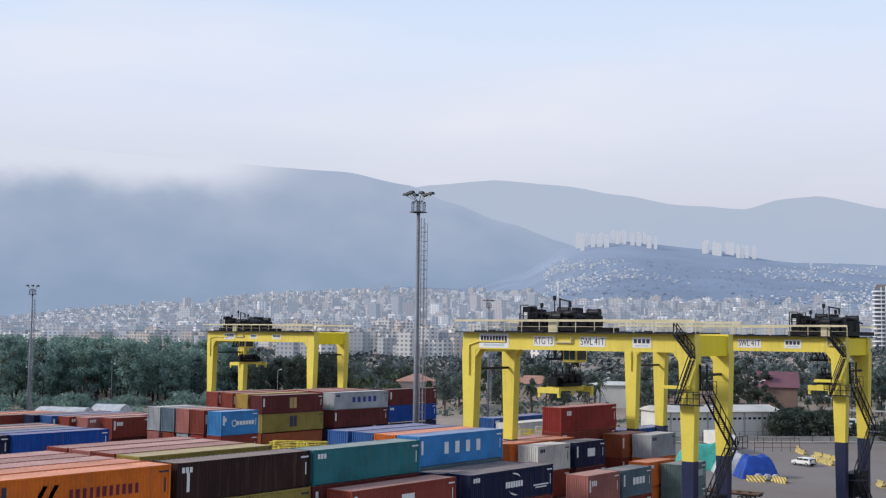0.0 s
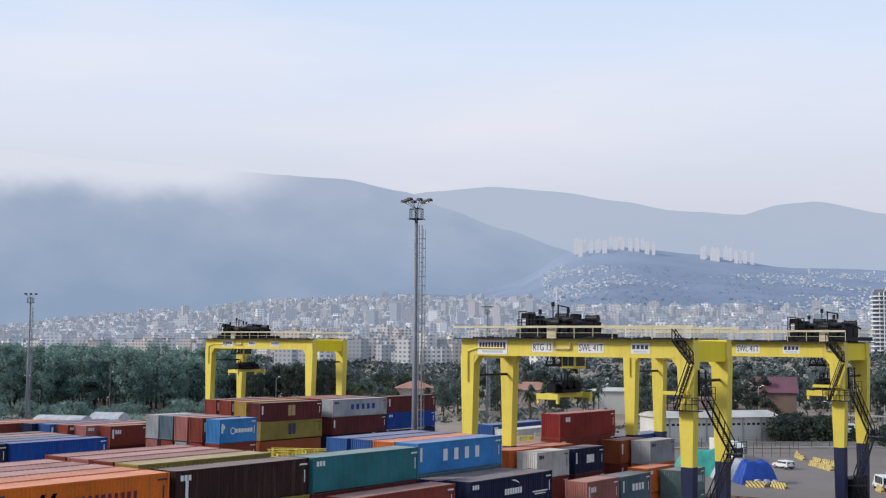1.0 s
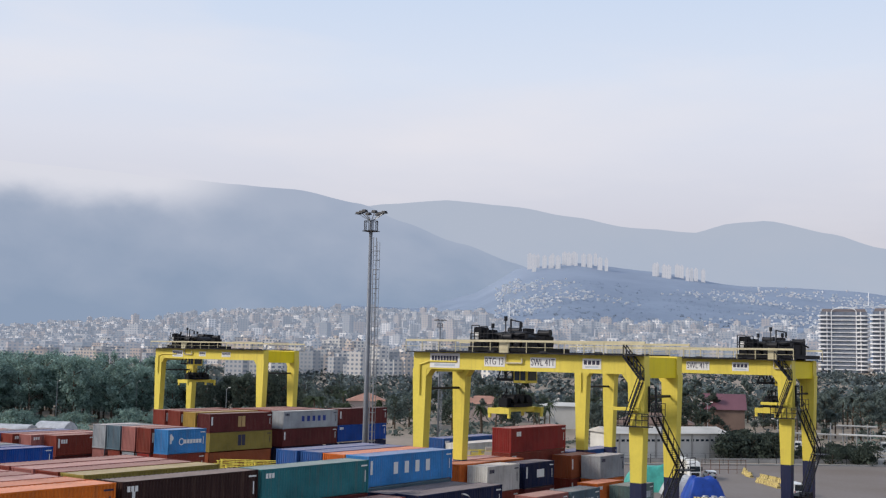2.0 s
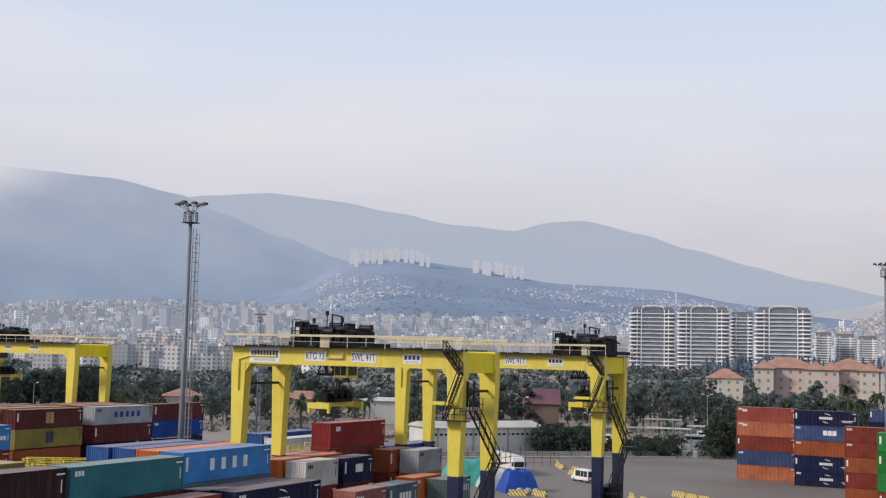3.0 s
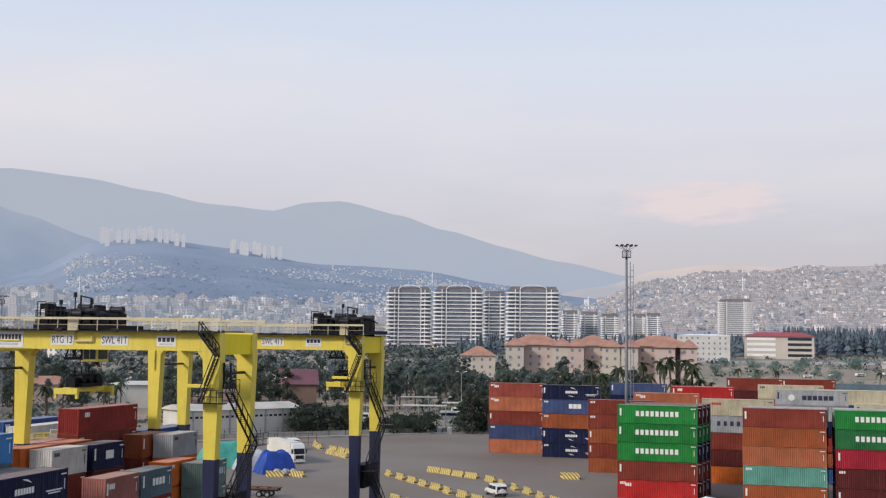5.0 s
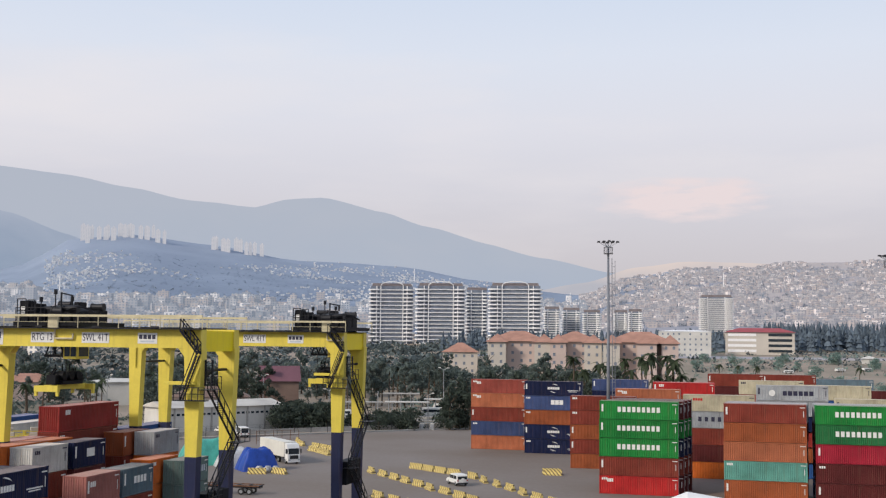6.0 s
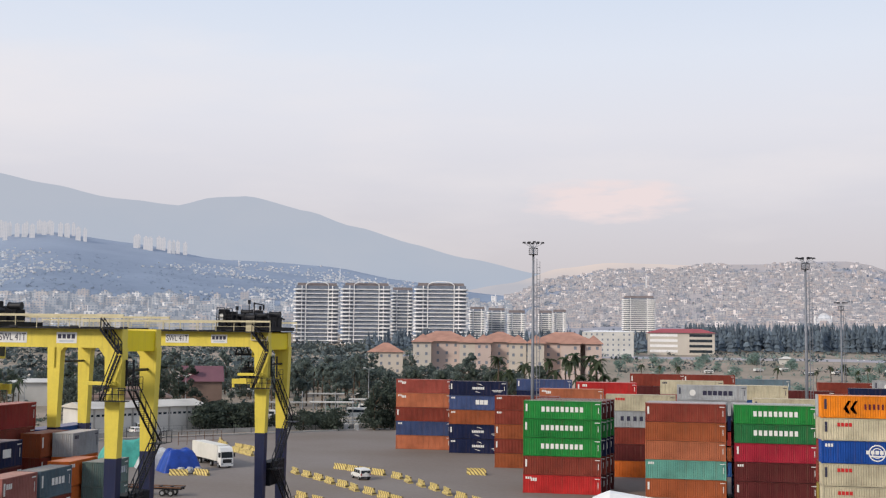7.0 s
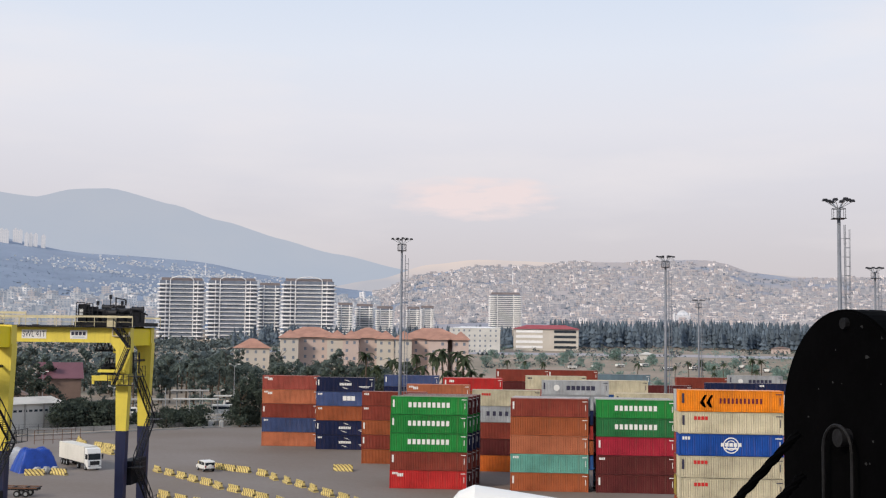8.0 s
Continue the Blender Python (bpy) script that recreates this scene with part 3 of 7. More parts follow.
def scrub(name, n, az0, az1, r0, r1, size, material, label, seed):
    """Low dry bushes and weeds, too many to count."""
    rnd = random.Random(seed)
    verts, faces = [], []
    for i in range(n):
        a, r = rnd.uniform(az0, az1), rnd.uniform(r0, r1)
        if noise.noise((a * 0.5, r * 0.02, seed)) + rnd.uniform(-0.3, 0.3) < -0.05:
            continue
        c = polar(r, a, ground_z(r, a) + 0.1)
        for k in range(14):
            p = c + Vector((rnd.gauss(0, 1) * size, rnd.gauss(0, 1) * size, abs(rnd.gauss(0, 0.7)) * size))
            u, v = (Vector((rnd.uniform(-1, 1), rnd.uniform(-1, 1), rnd.uniform(-0.5, 1))) * size * 0.5 for _ in range(2))
            b = len(verts)
            verts += [tuple(p - u), tuple(p + v), tuple(p + u), tuple(p - v * 0.8)]
            faces.append((b, b + 1, b + 2, b + 3))
    me = bpy.data.meshes.new(name)
    me.from_pydata(verts, [], faces)
    me.materials.append(material)
    tagged(new(name, me), label, "scrub", kind="stuff")


# distant greens carry their haze as a pale blue-grey base colour
M_FAR_GREEN = mat("hazed_garden_leaves", (0.10, 0.125, 0.128), 0.9, 0, 0.35, 0.03, 0.4, 0, None, 0, 0.35, True, 0.1)
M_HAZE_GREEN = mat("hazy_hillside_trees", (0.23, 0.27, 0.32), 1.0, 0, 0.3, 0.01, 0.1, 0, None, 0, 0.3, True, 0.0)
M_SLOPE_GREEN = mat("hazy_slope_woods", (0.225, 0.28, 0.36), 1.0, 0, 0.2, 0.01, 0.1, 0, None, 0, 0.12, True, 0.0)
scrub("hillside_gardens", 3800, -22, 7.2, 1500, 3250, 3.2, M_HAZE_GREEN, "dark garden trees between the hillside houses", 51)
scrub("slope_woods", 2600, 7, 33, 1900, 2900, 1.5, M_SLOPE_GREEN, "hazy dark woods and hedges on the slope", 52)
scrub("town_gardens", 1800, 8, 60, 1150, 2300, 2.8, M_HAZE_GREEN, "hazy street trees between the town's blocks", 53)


# ---------- containers ----------
W = 2.44
CACHE = {}


def corrugated(bm, p, u, v, n, length, height, waves, depth):
    """A pressed steel wall from corner p along u, upright v, its folds set back along -n."""
    pts = []
    for i in range(waves):
        for s, d in ((0.0, 0), (0.28, 0), (0.5, 1), (0.78, 1)):
            pts.append(((i + s) / waves * length, d))
    pts.append((length, 0))
    lo = [bm.verts.new(p + u * s - n * depth * d) for s, d in pts]
    hi = [bm.verts.new(p + u * s - n * depth * d + v * height) for s, d in pts]
    for i in range(len(pts) - 1):
        bm.faces.new((lo[i], lo[i + 1], hi[i + 1], hi[i]))


def container_meshes(L, H):
    key = (L, H)
    if key in CACHE:
        return CACHE[key]
    dummy = M_STEEL
    X, Y, Z = Vector((1, 0, 0)), Vector((0, 1, 0)), Vector((0, 0, 1))
    e, w = L / 2, W / 2
    long_waves = round(L / 0.28)
    shell = []
    for sy in (-1, 1):
        bm = B()
        corrugated(bm, Vector((-e + 0.1, sy * (w - 0.02), 0.16)), X, Z, Y * sy, L - 0.2, H - 0.28, long_waves, 0.055)
        shell.append(mesh_of(bm, "side_wall", dummy))
    bm = B()
    corrugated(bm, Vector((-e + 0.02, -w + 0.1, 0.16)), Y, Z, -X, W - 0.2, H - 0.28, 9, 0.05)
    end = mesh_of(bm, "end_wall", dummy)
    bm = B()
    nw = round(L / 0.42)
    last = None
    for i in range(2 * nw + 1):
        x = -e + 0.08 + (L - 0.16) * i / (2 * nw)
        for z in ((H - 0.02, H - 0.045) if i % 2 else (H - 0.045, H - 0.02)):
            pair = [bm.verts.new((x, -w + 0.05, z)), bm.verts.new((x, w - 0.05, z))]
            if last:
                bm.faces.new((last[0], pair[0], pair[1], last[1]))
            last = pair
    roof = mesh_of(bm, "roof", dummy)
    bm = B()
    for sx in (-1, 1):
        for sy in (-1, 1):
            x, y = sx * (e - 0.07), sy * (w - 0.07)
            box(bm, x - 0.07, y - 0.07, 0.16, x + 0.07, y + 0.07, H - 0.12)
            for z in (0.0, H - 0.12):
                box(bm, x - 0.085, y - 0.085, z, x + 0.085, y + 0.085, z + (0.16 if z == 0 else 0.12))
    for sy in (-1, 1):
        y = sy * (w - 0.10)
        box(bm, -e + 0.155, y - 0.04, 0.05, e - 0.155, y + 0.04, 0.16)
        y = sy * (w - 0.04)
        box(bm, -e + 0.155, y - 0.03, H - 0.12, e - 0.155, y + 0.03, H - 0.015)
    for sx in (-1, 1):
        x = sx * (e - 0.04)
        box(bm, x - 0.04, -w + 0.155, 0.02, x + 0.04, w - 0.155, 0.16)
        box(bm, x - 0.03, -w + 0.155, H - 0.12, x + 0.03, w - 0.155, H - 0.015)
    box(bm, -e + 0.1, -w + 0.1, 0.1, e - 0.1, w - 0.1, 0.155)
    frame_me = mesh_of(bm, "frame", dummy)
    door = []
    for y0, y1 in ((-w + 0.16, -0.01), (0.01, w - 0.16)):
        bm = B()
        box(bm, e - 0.09, y0, 0.18, e - 0.05, y1, H - 0.14)
        door.append(mesh_of(bm, "door_leaf", dummy))
    rods = []
    for y in (-0.85, -0.35, 0.35, 0.85):
        bm = B()
        rod(bm, (e - 0.02, y, 0.12), (e - 0.02, y, H - 0.08), 0.022, 5)
        box(bm, e - 0.05, y - 0.14, 1.0, e - 0.01, y + 0.14, 1.07)
        rods.append(mesh_of(bm, "lock_rod", dummy))
    CACHE[key] = (shell, end, roof, frame_me, door, rods)
    return CACHE[key]


MARK = {"white": M_WHITE, "ink": M_INK, "blue": mat("mark_blue", (0.01, 0.03, 0.22), 0.5), "maroon": mat("mark_maroon", (0.12, 0.01, 0.03), 0.5),
        "red": mat("mark_red", (0.5, 0.02, 0.02), 0.5), "pale": mat("mark_pale", (0.45, 0.50, 0.55), 0.5), "gold": mat("mark_gold", (0.45, 0.30, 0.12), 0.5)}


def marks(parent, L, H, side, items):
    """Painted marks of one long side: (name, colour, centre along the side, centre height, width, height, letters, gap).
    The side is read from outside, so the first coordinate runs to the reader's right."""
    s = side
    for name, tone, cx, cz, w, h, n, gap in items:
        step = w / n
        for i in range(n):
            bm = B()
            a = cx - w / 2 + step * i + step * gap / 2
            b = a + step * (1 - gap)
            x0, x1 = (a, b) if s < 0 else (-b, -a)
            y = s * (W / 2 - 0.02)
            if not (n > 5 and h < 0.3):
                ya, yb = min(y, y + s * 0.012), max(y, y + s * 0.012)
                box(bm, x0, ya, cz - h / 2, x1, yb, cz + h / 2)
            if n > 5 and h < 0.3:
                if i == 0:
                    box(bm, min(x0, x0 + (w - step) * (1 if s < 0 else -1)), min(y, y + s * 0.012), cz - h / 2, max(x1, x1 + (w - step) * (1 if s < 0 else -1)), max(y, y + s * 0.012), cz + h / 2)
                    part(name, bm, MARK[tone], parent)
                    break
            part(name, bm, MARK[tone], parent)


def disc_mark(parent, side, tone, cx, cz, r, ring=0.0, name="emblem"):
    bm = B()
    y = side * (W / 2 - 0.014)
    n = 20
    sx = 1 if side < 0 else -1
    if ring:
        o = [bm.verts.new((sx * cx + r * math.cos(2 * math.pi * i / n), y, cz + r * math.sin(2 * math.pi * i / n))) for i in range(n)]
        q = [bm.verts.new((sx * cx + ring * math.cos(2 * math.pi * i / n), y, cz + ring * math.sin(2 * math.pi * i / n))) for i in range(n)]
        for i in range(n):
            bm.faces.new((o[i], o[(i + 1) % n], q[(i + 1) % n], q[i]))
    else:
        bm.faces.new([bm.verts.new((sx * cx + r * math.cos(2 * math.pi * i / n), y, cz + r * math.sin(2 * math.pi * i / n))) for i in range(n)])
    part(name, bm, MARK[tone], parent)


def small_marks(c, L, H, side, rnd, tone="white"):
    """Owner's code, plates and weights near the ends of a side."""
    e = L / 2
    kind = rnd.random()
    items = [("code_mark", tone, e - 0.55, H - 0.42, 0.8, 0.12, 7, 0.25), ("weight_mark", tone, e - 0.42, H * 0.52, 0.10, 0.9, 1, 0)]
    if kind < 0.5:
        items.append(("owner_mark", tone, -e + 0.45, H * 0.62, 0.28, 1.15, 1, 0))
    elif kind < 0.8:
        items.append(("owner_mark", tone, -e + 0.85, H - 0.5, 0.95, 0.36, 3, 0.25))
    marks(c, L, H, side, items)


def container(x, y, z, rz, L, H, colour, side=0, style="", seed=0):
    c = empty("shipping_container", pose(x, y, z, 0, 0, rz), category="shipping container", group="containers in the yard",
              label=f"{WORDS[colour]} corrugated steel shipping container, {'forty' if L > 9 else 'twenty'} foot, stacked in the yard")
    shell, end, roof, frame_me, door, rods = container_meshes(L, H)
    p, rp = paint(colour, COLOURS[colour]), roof_paint(colour, COLOURS[colour])
    for me in shell:
        share("side_wall", me, p, c)
    share("roof", roof, rp, c)
    share("frame", frame_me, p, c)
    share("end_wall", end, p, c)
    for k, me in enumerate(door):
        d = share("door_leaf", me, p, c)
        for r in rods[2 * k:2 * k + 2]:
            share("lock_rod", r, M_STEEL, d)
    if side:
        rnd = random.Random(seed * 7 + int(abs(x) * 10) + int(z * 3))
        dark_text = colour in ("white", "cream", "grey", "olive", "mustard", "hl_orange", "deep_orange")
        small_marks(c, L, H, side, rnd, "ink" if dark_text else "white")
        STYLES.get(style, lambda *a: None)(c, L, H, side)
    return c


def st_bars(tone, w, h, n, gap, cx=0.0, cz=0.55):
    return lambda c, L, H, s: marks(c, L, H, s, [("brand_mark", tone, cx, H * cz, w, h, n, gap)])


def st_hl(c, L, H, s):
    marks(c, L, H, s, [("brand_mark", "maroon", 1.1, H * 0.52, 5.2, 0.62, 11, 0.5)])
    bm = B()
    sx = 1 if s < 0 else -1
    y = s * (W / 2 - 0.008)
    for k in range(2):
        a = -3.7 + k * 0.75
        pts = [(a, 0.42), (a + 0.55, 0.78), (a + 0.85, 0.78), (a + 0.42, 0.5), (a + 0.75, 0.22), (a + 0.45, 0.22)]
        f = bm.faces.new([bm.verts.new((sx * u, y, H * v)) for u, v in pts])
    bmesh.ops.solidify(bm, geom=bm.faces[:], thickness=0.01)
    part("emblem", bm, MARK["blue"], c)


def st_cma(c, L, H, s):
    marks(c, L, H, s, [("brand_mark", "white", 0.1, H * 0.52, 2.6, 0.5, 7, 0.2), ("tag_line", "white", 4.2, H * 0.38, 2.4, 0.12, 9, 0.2), ("tag_line", "white", 4.2, H * 0.30, 1.8, 0.1, 7, 0.2)])
    bm = B()
    sx = 1 if s < 0 else -1
    y = s * (W / 2 - 0.008)
    for up in (1, -1):
        arc = [math.radians(d) for d in range(20, 115, 12)]
        o = [(0.2 - up * 0.2 + up * 1.15 * math.cos(t), H * 0.52 + up * (0.2 + 0.75 * math.sin(t))) for t in arc]
        i = [(0.2 - up * 0.2 + up * 1.15 * math.cos(t), H * 0.52 + up * (0.2 + (0.75 - 0.16 * math.sin((t - arc[0]) / (arc[-1] - arc[0]) * math.pi)) * math.sin(t))) for t in arc]
        vo, vi = [bm.verts.new((sx * u, y, v)) for u, v in o], [bm.verts.new((sx * u, y, v)) for u, v in i]
        for k in range(len(arc) - 1):
            bm.faces.new((vo[k], vo[k + 1], vi[k + 1], vi[k]))
    part("emblem", bm, MARK["white"], c)


def st_cosco_ring(c, L, H, s):
    disc_mark(c, s, "white", 0, H * 0.5, 0.95, 0.82)
    disc_mark(c, s, "white", 0, H * 0.5, 0.6, 0.5)
    marks(c, L, H, s, [("brand_mark", "white", 0, H * 0.53, 2.5, 0.42, 5, 0.2), ("brand_mark", "white", 0, H * 0.36, 1.7, 0.18, 8, 0.2)])


def st_maersk(c, L, H, s):
    marks(c, L, H, s, [("brand_mark", "ink", 1.0, H * 0.5, 5.4, 0.8, 6, 0.22)])
    disc_mark(c, s, "white", -3.4, H * 0.5, 0.55)


def st_hanjin(c, L, H, s):
    disc_mark(c, s, "white", -0.9, H * 0.5, 0.42, 0.3)
    disc_mark(c, s, "white", -2.45, H * 0.66, 0.3)
    marks(c, L, H, s, [("brand_mark", "white", 0.9, H * 0.5, 2.9, 0.48, 6, 0.2)])


STYLES = {
    "hl": st_hl, "cma": st_cma, "ring": st_cosco_ring, "maersk": st_maersk, "hanjin": st_hanjin,
    "ever": st_bars("white", 6.8, 0.80, 9, 0.34), "sitc": st_bars("white", 6.2, 1.0, 4, 0.62), "cosco": st_bars("blue", 6.0, 0.8, 5, 0.5, 0.6),
    "coscow": st_bars("ink", 5.6, 0.8, 5, 0.5, -1.0), "apl": st_bars("white", 2.7, 0.95, 3, 0.12, 0.9), "msc": st_bars("gold", 1.5, 1.5, 2, 0.15),
    "mscd": st_bars("ink", 1.5, 1.5, 2, 0.15), "oocl": st_bars("red", 1.7, 0.42, 4, 0.2, -3.6, 0.72), "mol": st_bars("white", 2.6, 0.7, 4, 0.25, 0.4),
    "logo": st_bars("white", 1.5, 0.85, 1, 0.0, 0.2), "tex": st_bars("white", 0.24, 1.25, 1, 0.0, -5.15, 0.5), "dng": st_bars("white", 1.0, 0.5, 3, 0.2, -4.4, 0.75),
    "dng20": st_bars("white", 1.0, 0.5, 3, 0.2, -1.8, 0.7), "green_l": st_bars("pale", 3.4, 0.7, 7, 0.25, 0.6),
}
FILLERS = []
FILL = ["redbrown", "red", "faded_orange", "maroon", "rust", "mid_blue", "grey", "redbrown", "pink", "navy", "red", "olive"]
L40, L20 = 12.19, 6.06


def column(xf, y0, L, top, tiers, seed, shown=1, axis="y"):
    """A stack at one ground slot. tiers: (colour, style) from the top down; below these fill colours go on down to the ground.
    axis y: the side seen faces +x at xf, from y0 on. axis x: the side seen faces -y at xf, from y0 (an x) on."""
    rnd = random.Random(seed)
    n = len(tiers) if len(tiers) >= 5 and top < 16 else max(len(tiers), round(top / 2.7))
    H = round(top / n, 3)
    for k in range(n):
        z = top - H * (k + 1)
        named = k < len(tiers)
        colour, style = tiers[k] if named else (rnd.choice(FILL), "")
        j = rnd.uniform(-0.06, 0.06) if k else 0.0
        x, y, rz = (xf - W / 2 + j, y0 + L / 2 + j, 90) if axis == "y" else (y0 + L / 2 + j, xf + W / 2 + abs(j), 0)
        if named:
            container(x, y, z, rz, L, H, colour, -1, style, seed + k)
        else:
            FILLERS.append((x, y, z, rz, L, H, colour))


# the big block beside the quay, long sides facing the ship
TOP = 15.66
column(-60.0, 36.5, L40, TOP, [("deep_orange", "hl"), ("redbrown", "")], 1)
column(-60.0, 49.2, L40, TOP, [("dark_brown", "tex"), ("olive", "")], 2)
column(-59.8, 61.6, L40, TOP, [("teal", ""), ("maroon", "")], 3)
column(-61.8, 76.2, L40, TOP, [("sky_blue", "sitc"), ("steel", "")], 4)
for i, c in enumerate(("orange", "pink", "redbrown", "pink")):
    column(-62.75 - 2.8 * i, 36.5, L40, TOP - 0.02 * i, [(c, "")], 10 + i)
for i, c in enumerate(("olive", "redbrown", "pink", "redbrown")):
    column(-64.2 - 2.75 * i, 49.4, L40, TOP + 0.1, [(c, "")], 20 + i)
for i, (c, dy) in enumerate((("orange", 0.2), ("mid_blue", 0.4), ("mid_blue", 0.2))):
    column(-64.6 - 2.75 * i, 76.2 + dy, L40, TOP - 0.05, [(c, "")], 30 + i)
column(-56.2, 61.8, L40, 13.0, [("redbrown", "logo"), ("maroon", "")], 41)
column(-55.8, 75.4, L40, 13.0, [("navy", "cma"), ("redbrown", "")], 42)
column(-58.7, 75.2, L40, 12.9, [("navy", ""), ("redbrown", "")], 43)
column(-64.4, 98.3, L20, 13.2, [("white", ""), ("redbrown", "")], 51)
column(-64.0, 104.8, L20, 13.2, [("navy", "logo"), ("maroon", "")], 52)
for i, c in enumerate(("orange", "pink")):
    column(-67.2 - 2.75 * i, 97.5, L40, 13.3, [(c, "")], 53 + i)
column(-57.6, 96.6, L20, 11.0, [("pink", "dng20"), ("redbrown", "")], 57)
column(-57.4, 102.9, L20, 11.0, [("steel", "mol"), ("redbrown", "")], 58)
column(-68.8, 109.6, L40, 16.4, [("red", "dng"), ("redbrown", "")], 59)
column(-62.9, 119.4, L20, 13.2, [("grey", ""), ("orange", "")], 60)
column(-65.7, 117.6, L20, 13.2, [("rust", ""), ("redbrown", "")], 61)
column(-68.5, 116.0 + 6.3, L40, 13.2, [("mid_blue", "")], 62)
column(-57.6, 116.2, L20, 10.5, [("green_grey", "green_l"), ("green_grey", "")], 63)
column(-60.4, 114.0, L20, 10.7, [("orange", ""), ("orange", "")], 64)

# the second block, across the lane
column(-119.0, 112.0, L40 + 0.0, 15.6, [("maroon", "msc"), ("olive", "mscd")], 70)
column(-119.0, 126.6, L40, 15.6, [("grey", "cosco"), ("maroon", "")], 71)
column(-120.6, 141.0, L40, 15.6, [("maroon", ""), ("royal", "")], 72)
for i, c in enumerate(("mustard", "redbrown", "redbrown")):
    column(-121.9 - 2.8 * i, 112.0 - i * 0.3, L40, 15.7 + 0.05 * i, [(c, "")], 73 + i)
    column(-121.9 - 2.8 * i, 126.8, L40, 15.65, [("redbrown", "")], 83 + i)
column(-107.5, 94.6, L20, 14.7, [("sky_blue", "hanjin"), ("redbrown", "")], 90)
for i, c in enumerate(("redbrown", "pink", "steel", "grey")):
    column(-110.3 - 2.8 * i, 94.3, L20, 14.75, [(c, "")], 91 + i)
column(-125.6, 92.2, L20, 13.1, [("redbrown", "dng20"), ("maroon", "")], 96)
column(-123.5, 99.2, L20, 13.1, [("steel", ""), ("steel", "")], 97)
for i, c in enumerate(("pink", "redbrown", "mid_blue", "navy")):
    column(-128.6 - 2.8 * i, 90.6 - 0.8 * i, L40, 13.1, [(c, "")], 98 + i)
column(-113.0, 70.4, L40, 13.0, [("royal", ""), ("navy", "")], 103)
column(-113.4, 58.0, L40, 13.0, [("navy", "")], 104)
for i, c in enumerate(("mid_blue", "steel", "pink", "navy")):
    column(-115.9 - 2.8 * i, 69.6 + 0.2 * i, L40, 13.0, [(c, "")], 105 + i)
for i, c in enumerate(("redbrown", "orange", "navy")):
    column(-140.5 - 2.8 * i, 84.0 - i, L40, 13.0, [(c, "")], 110 + i)

# the yard beside the gate road, long sides facing the ship
column(250.0, -55.6, L40, 15.2, [("faded_red", "dng"), ("faded_orange", "dng"), ("redbrown", ""), ("faded_blue", ""), ("faded_orange", "")], 120, axis="x")
column(244.5, -42.8, L40, 15.2, [("navy", "cma"), ("faded_blue", "apl"), ("rust", ""), ("navy", "cma"), ("navy", "cma")], 121, axis="x")
column(219.0, -29.6, L40, 13.55, [("redbrown", ""), ("redbrown", ""), ("rust", ""), ("redbrown", ""), ("rust", "")], 122, axis="x")
column(184.5, -20.3, L40, 14.5, [("green", "ever"), ("green", "ever"), ("green", "ever"), ("redbrown", ""), ("bright_red", "dng")], 123, axis="x")
for i in range(3):
    column(187.2 + 2.7 * i, -19.6 + 0.5 * i, L40, 14.5, [("maroon", ""), ("green", ""), ("navy", ""), ("redbrown", ""), ("maroon", "")], 124 + i, axis="x")
column(184.5, -1.3, L40, 14.5, [("redbrown", ""), ("rust", ""), ("faded_orange", ""), ("mint", ""), ("rust", "")], 130, axis="x")
for i in range(2):
    column(187.2 + 2.7 * i, -1.0 + 0.3 * i, L40, 14.5, [("grey", ""), ("maroon", "")], 131 + i, axis="x")
column(184.5, 12.2, L40, 14.5, [("green", "ever"), ("dark_green", "ever"), ("crimson", ""), ("maroon", ""), ("maroon", "")], 135, axis="x")
for i in range(2):
    column(187.2 + 2.7 * i, 12.2, L40, 14.5, [("grey", ""), ("maroon", "")], 136 + i, axis="x")
column(140.0, 19.0, L40, 18.1, [("hl_orange", "hl"), ("cream", "oocl"), ("royal", "ring"), ("cream", "oocl"), ("cream", "oocl")], 140, axis="x")
column(142.8, 19.0, L40, 18.0, [("grey", ""), ("cream", "")], 141, axis="x")
column(210.0, -8.4, L40, 14.6, [("cream", "oocl"), ("grey", "coscow"), ("redbrown", ""), ("maroon", ""), ("orange", "")], 142, axis="x")
column(225.0, -21.7, L40, 14.8, [("faded_orange", "dng"), ("rust", "")], 143, axis="x")
column(240.0, -15.6, L40, 15.6, [("bright_red", "dng"), ("rust", "")], 144, axis="x")
column(258.0, -30.0, L40, 15.4, [("faded_blue", ""), ("navy", "")], 145, axis="x")
column(215.0, 4.2, L40, 16.3, [("grey", "maersk"), ("grey", "")], 146, axis="x")
rnd = random.Random(3)
ROWS = [(-5.3, 268.6, 16.75, "redbrown"), (7.2, 290.4, 16.14, "redbrown"), (1.3, 235.6, 16.43, "cream"), (18.7, 277.5, 15.65, "steel"), (12.2, 223.0, 16.15, "cream"),
         (23.3, 242.5, 14.6, "maroon"), (37.0, 277.5, 15.22, "redbrown"), (48.1, 271.5, 16.0, "grey"), (46.5, 231.3, 15.72, "navy"), (16.7, 204.7, 14.62, "cream"),
         (33.3, 227.1, 13.78, "faded_red"), (43.8, 215.3, 14.16, "white"), (-15.9, 249.8, 15.33, "bright_red"), (65.2, 262.9, 15.24, "redbrown"), (60.6, 231.3, 14.72, "royal"),
         (40.3, 254.9, 14.83, "navy")]
for i, (x, y, top, c) in enumerate(ROWS):
    column(y, x, L40, top, [(c, "maersk" if c == "grey" else ""), (rnd.choice(FILL), "")], 150 + i, axis="x")


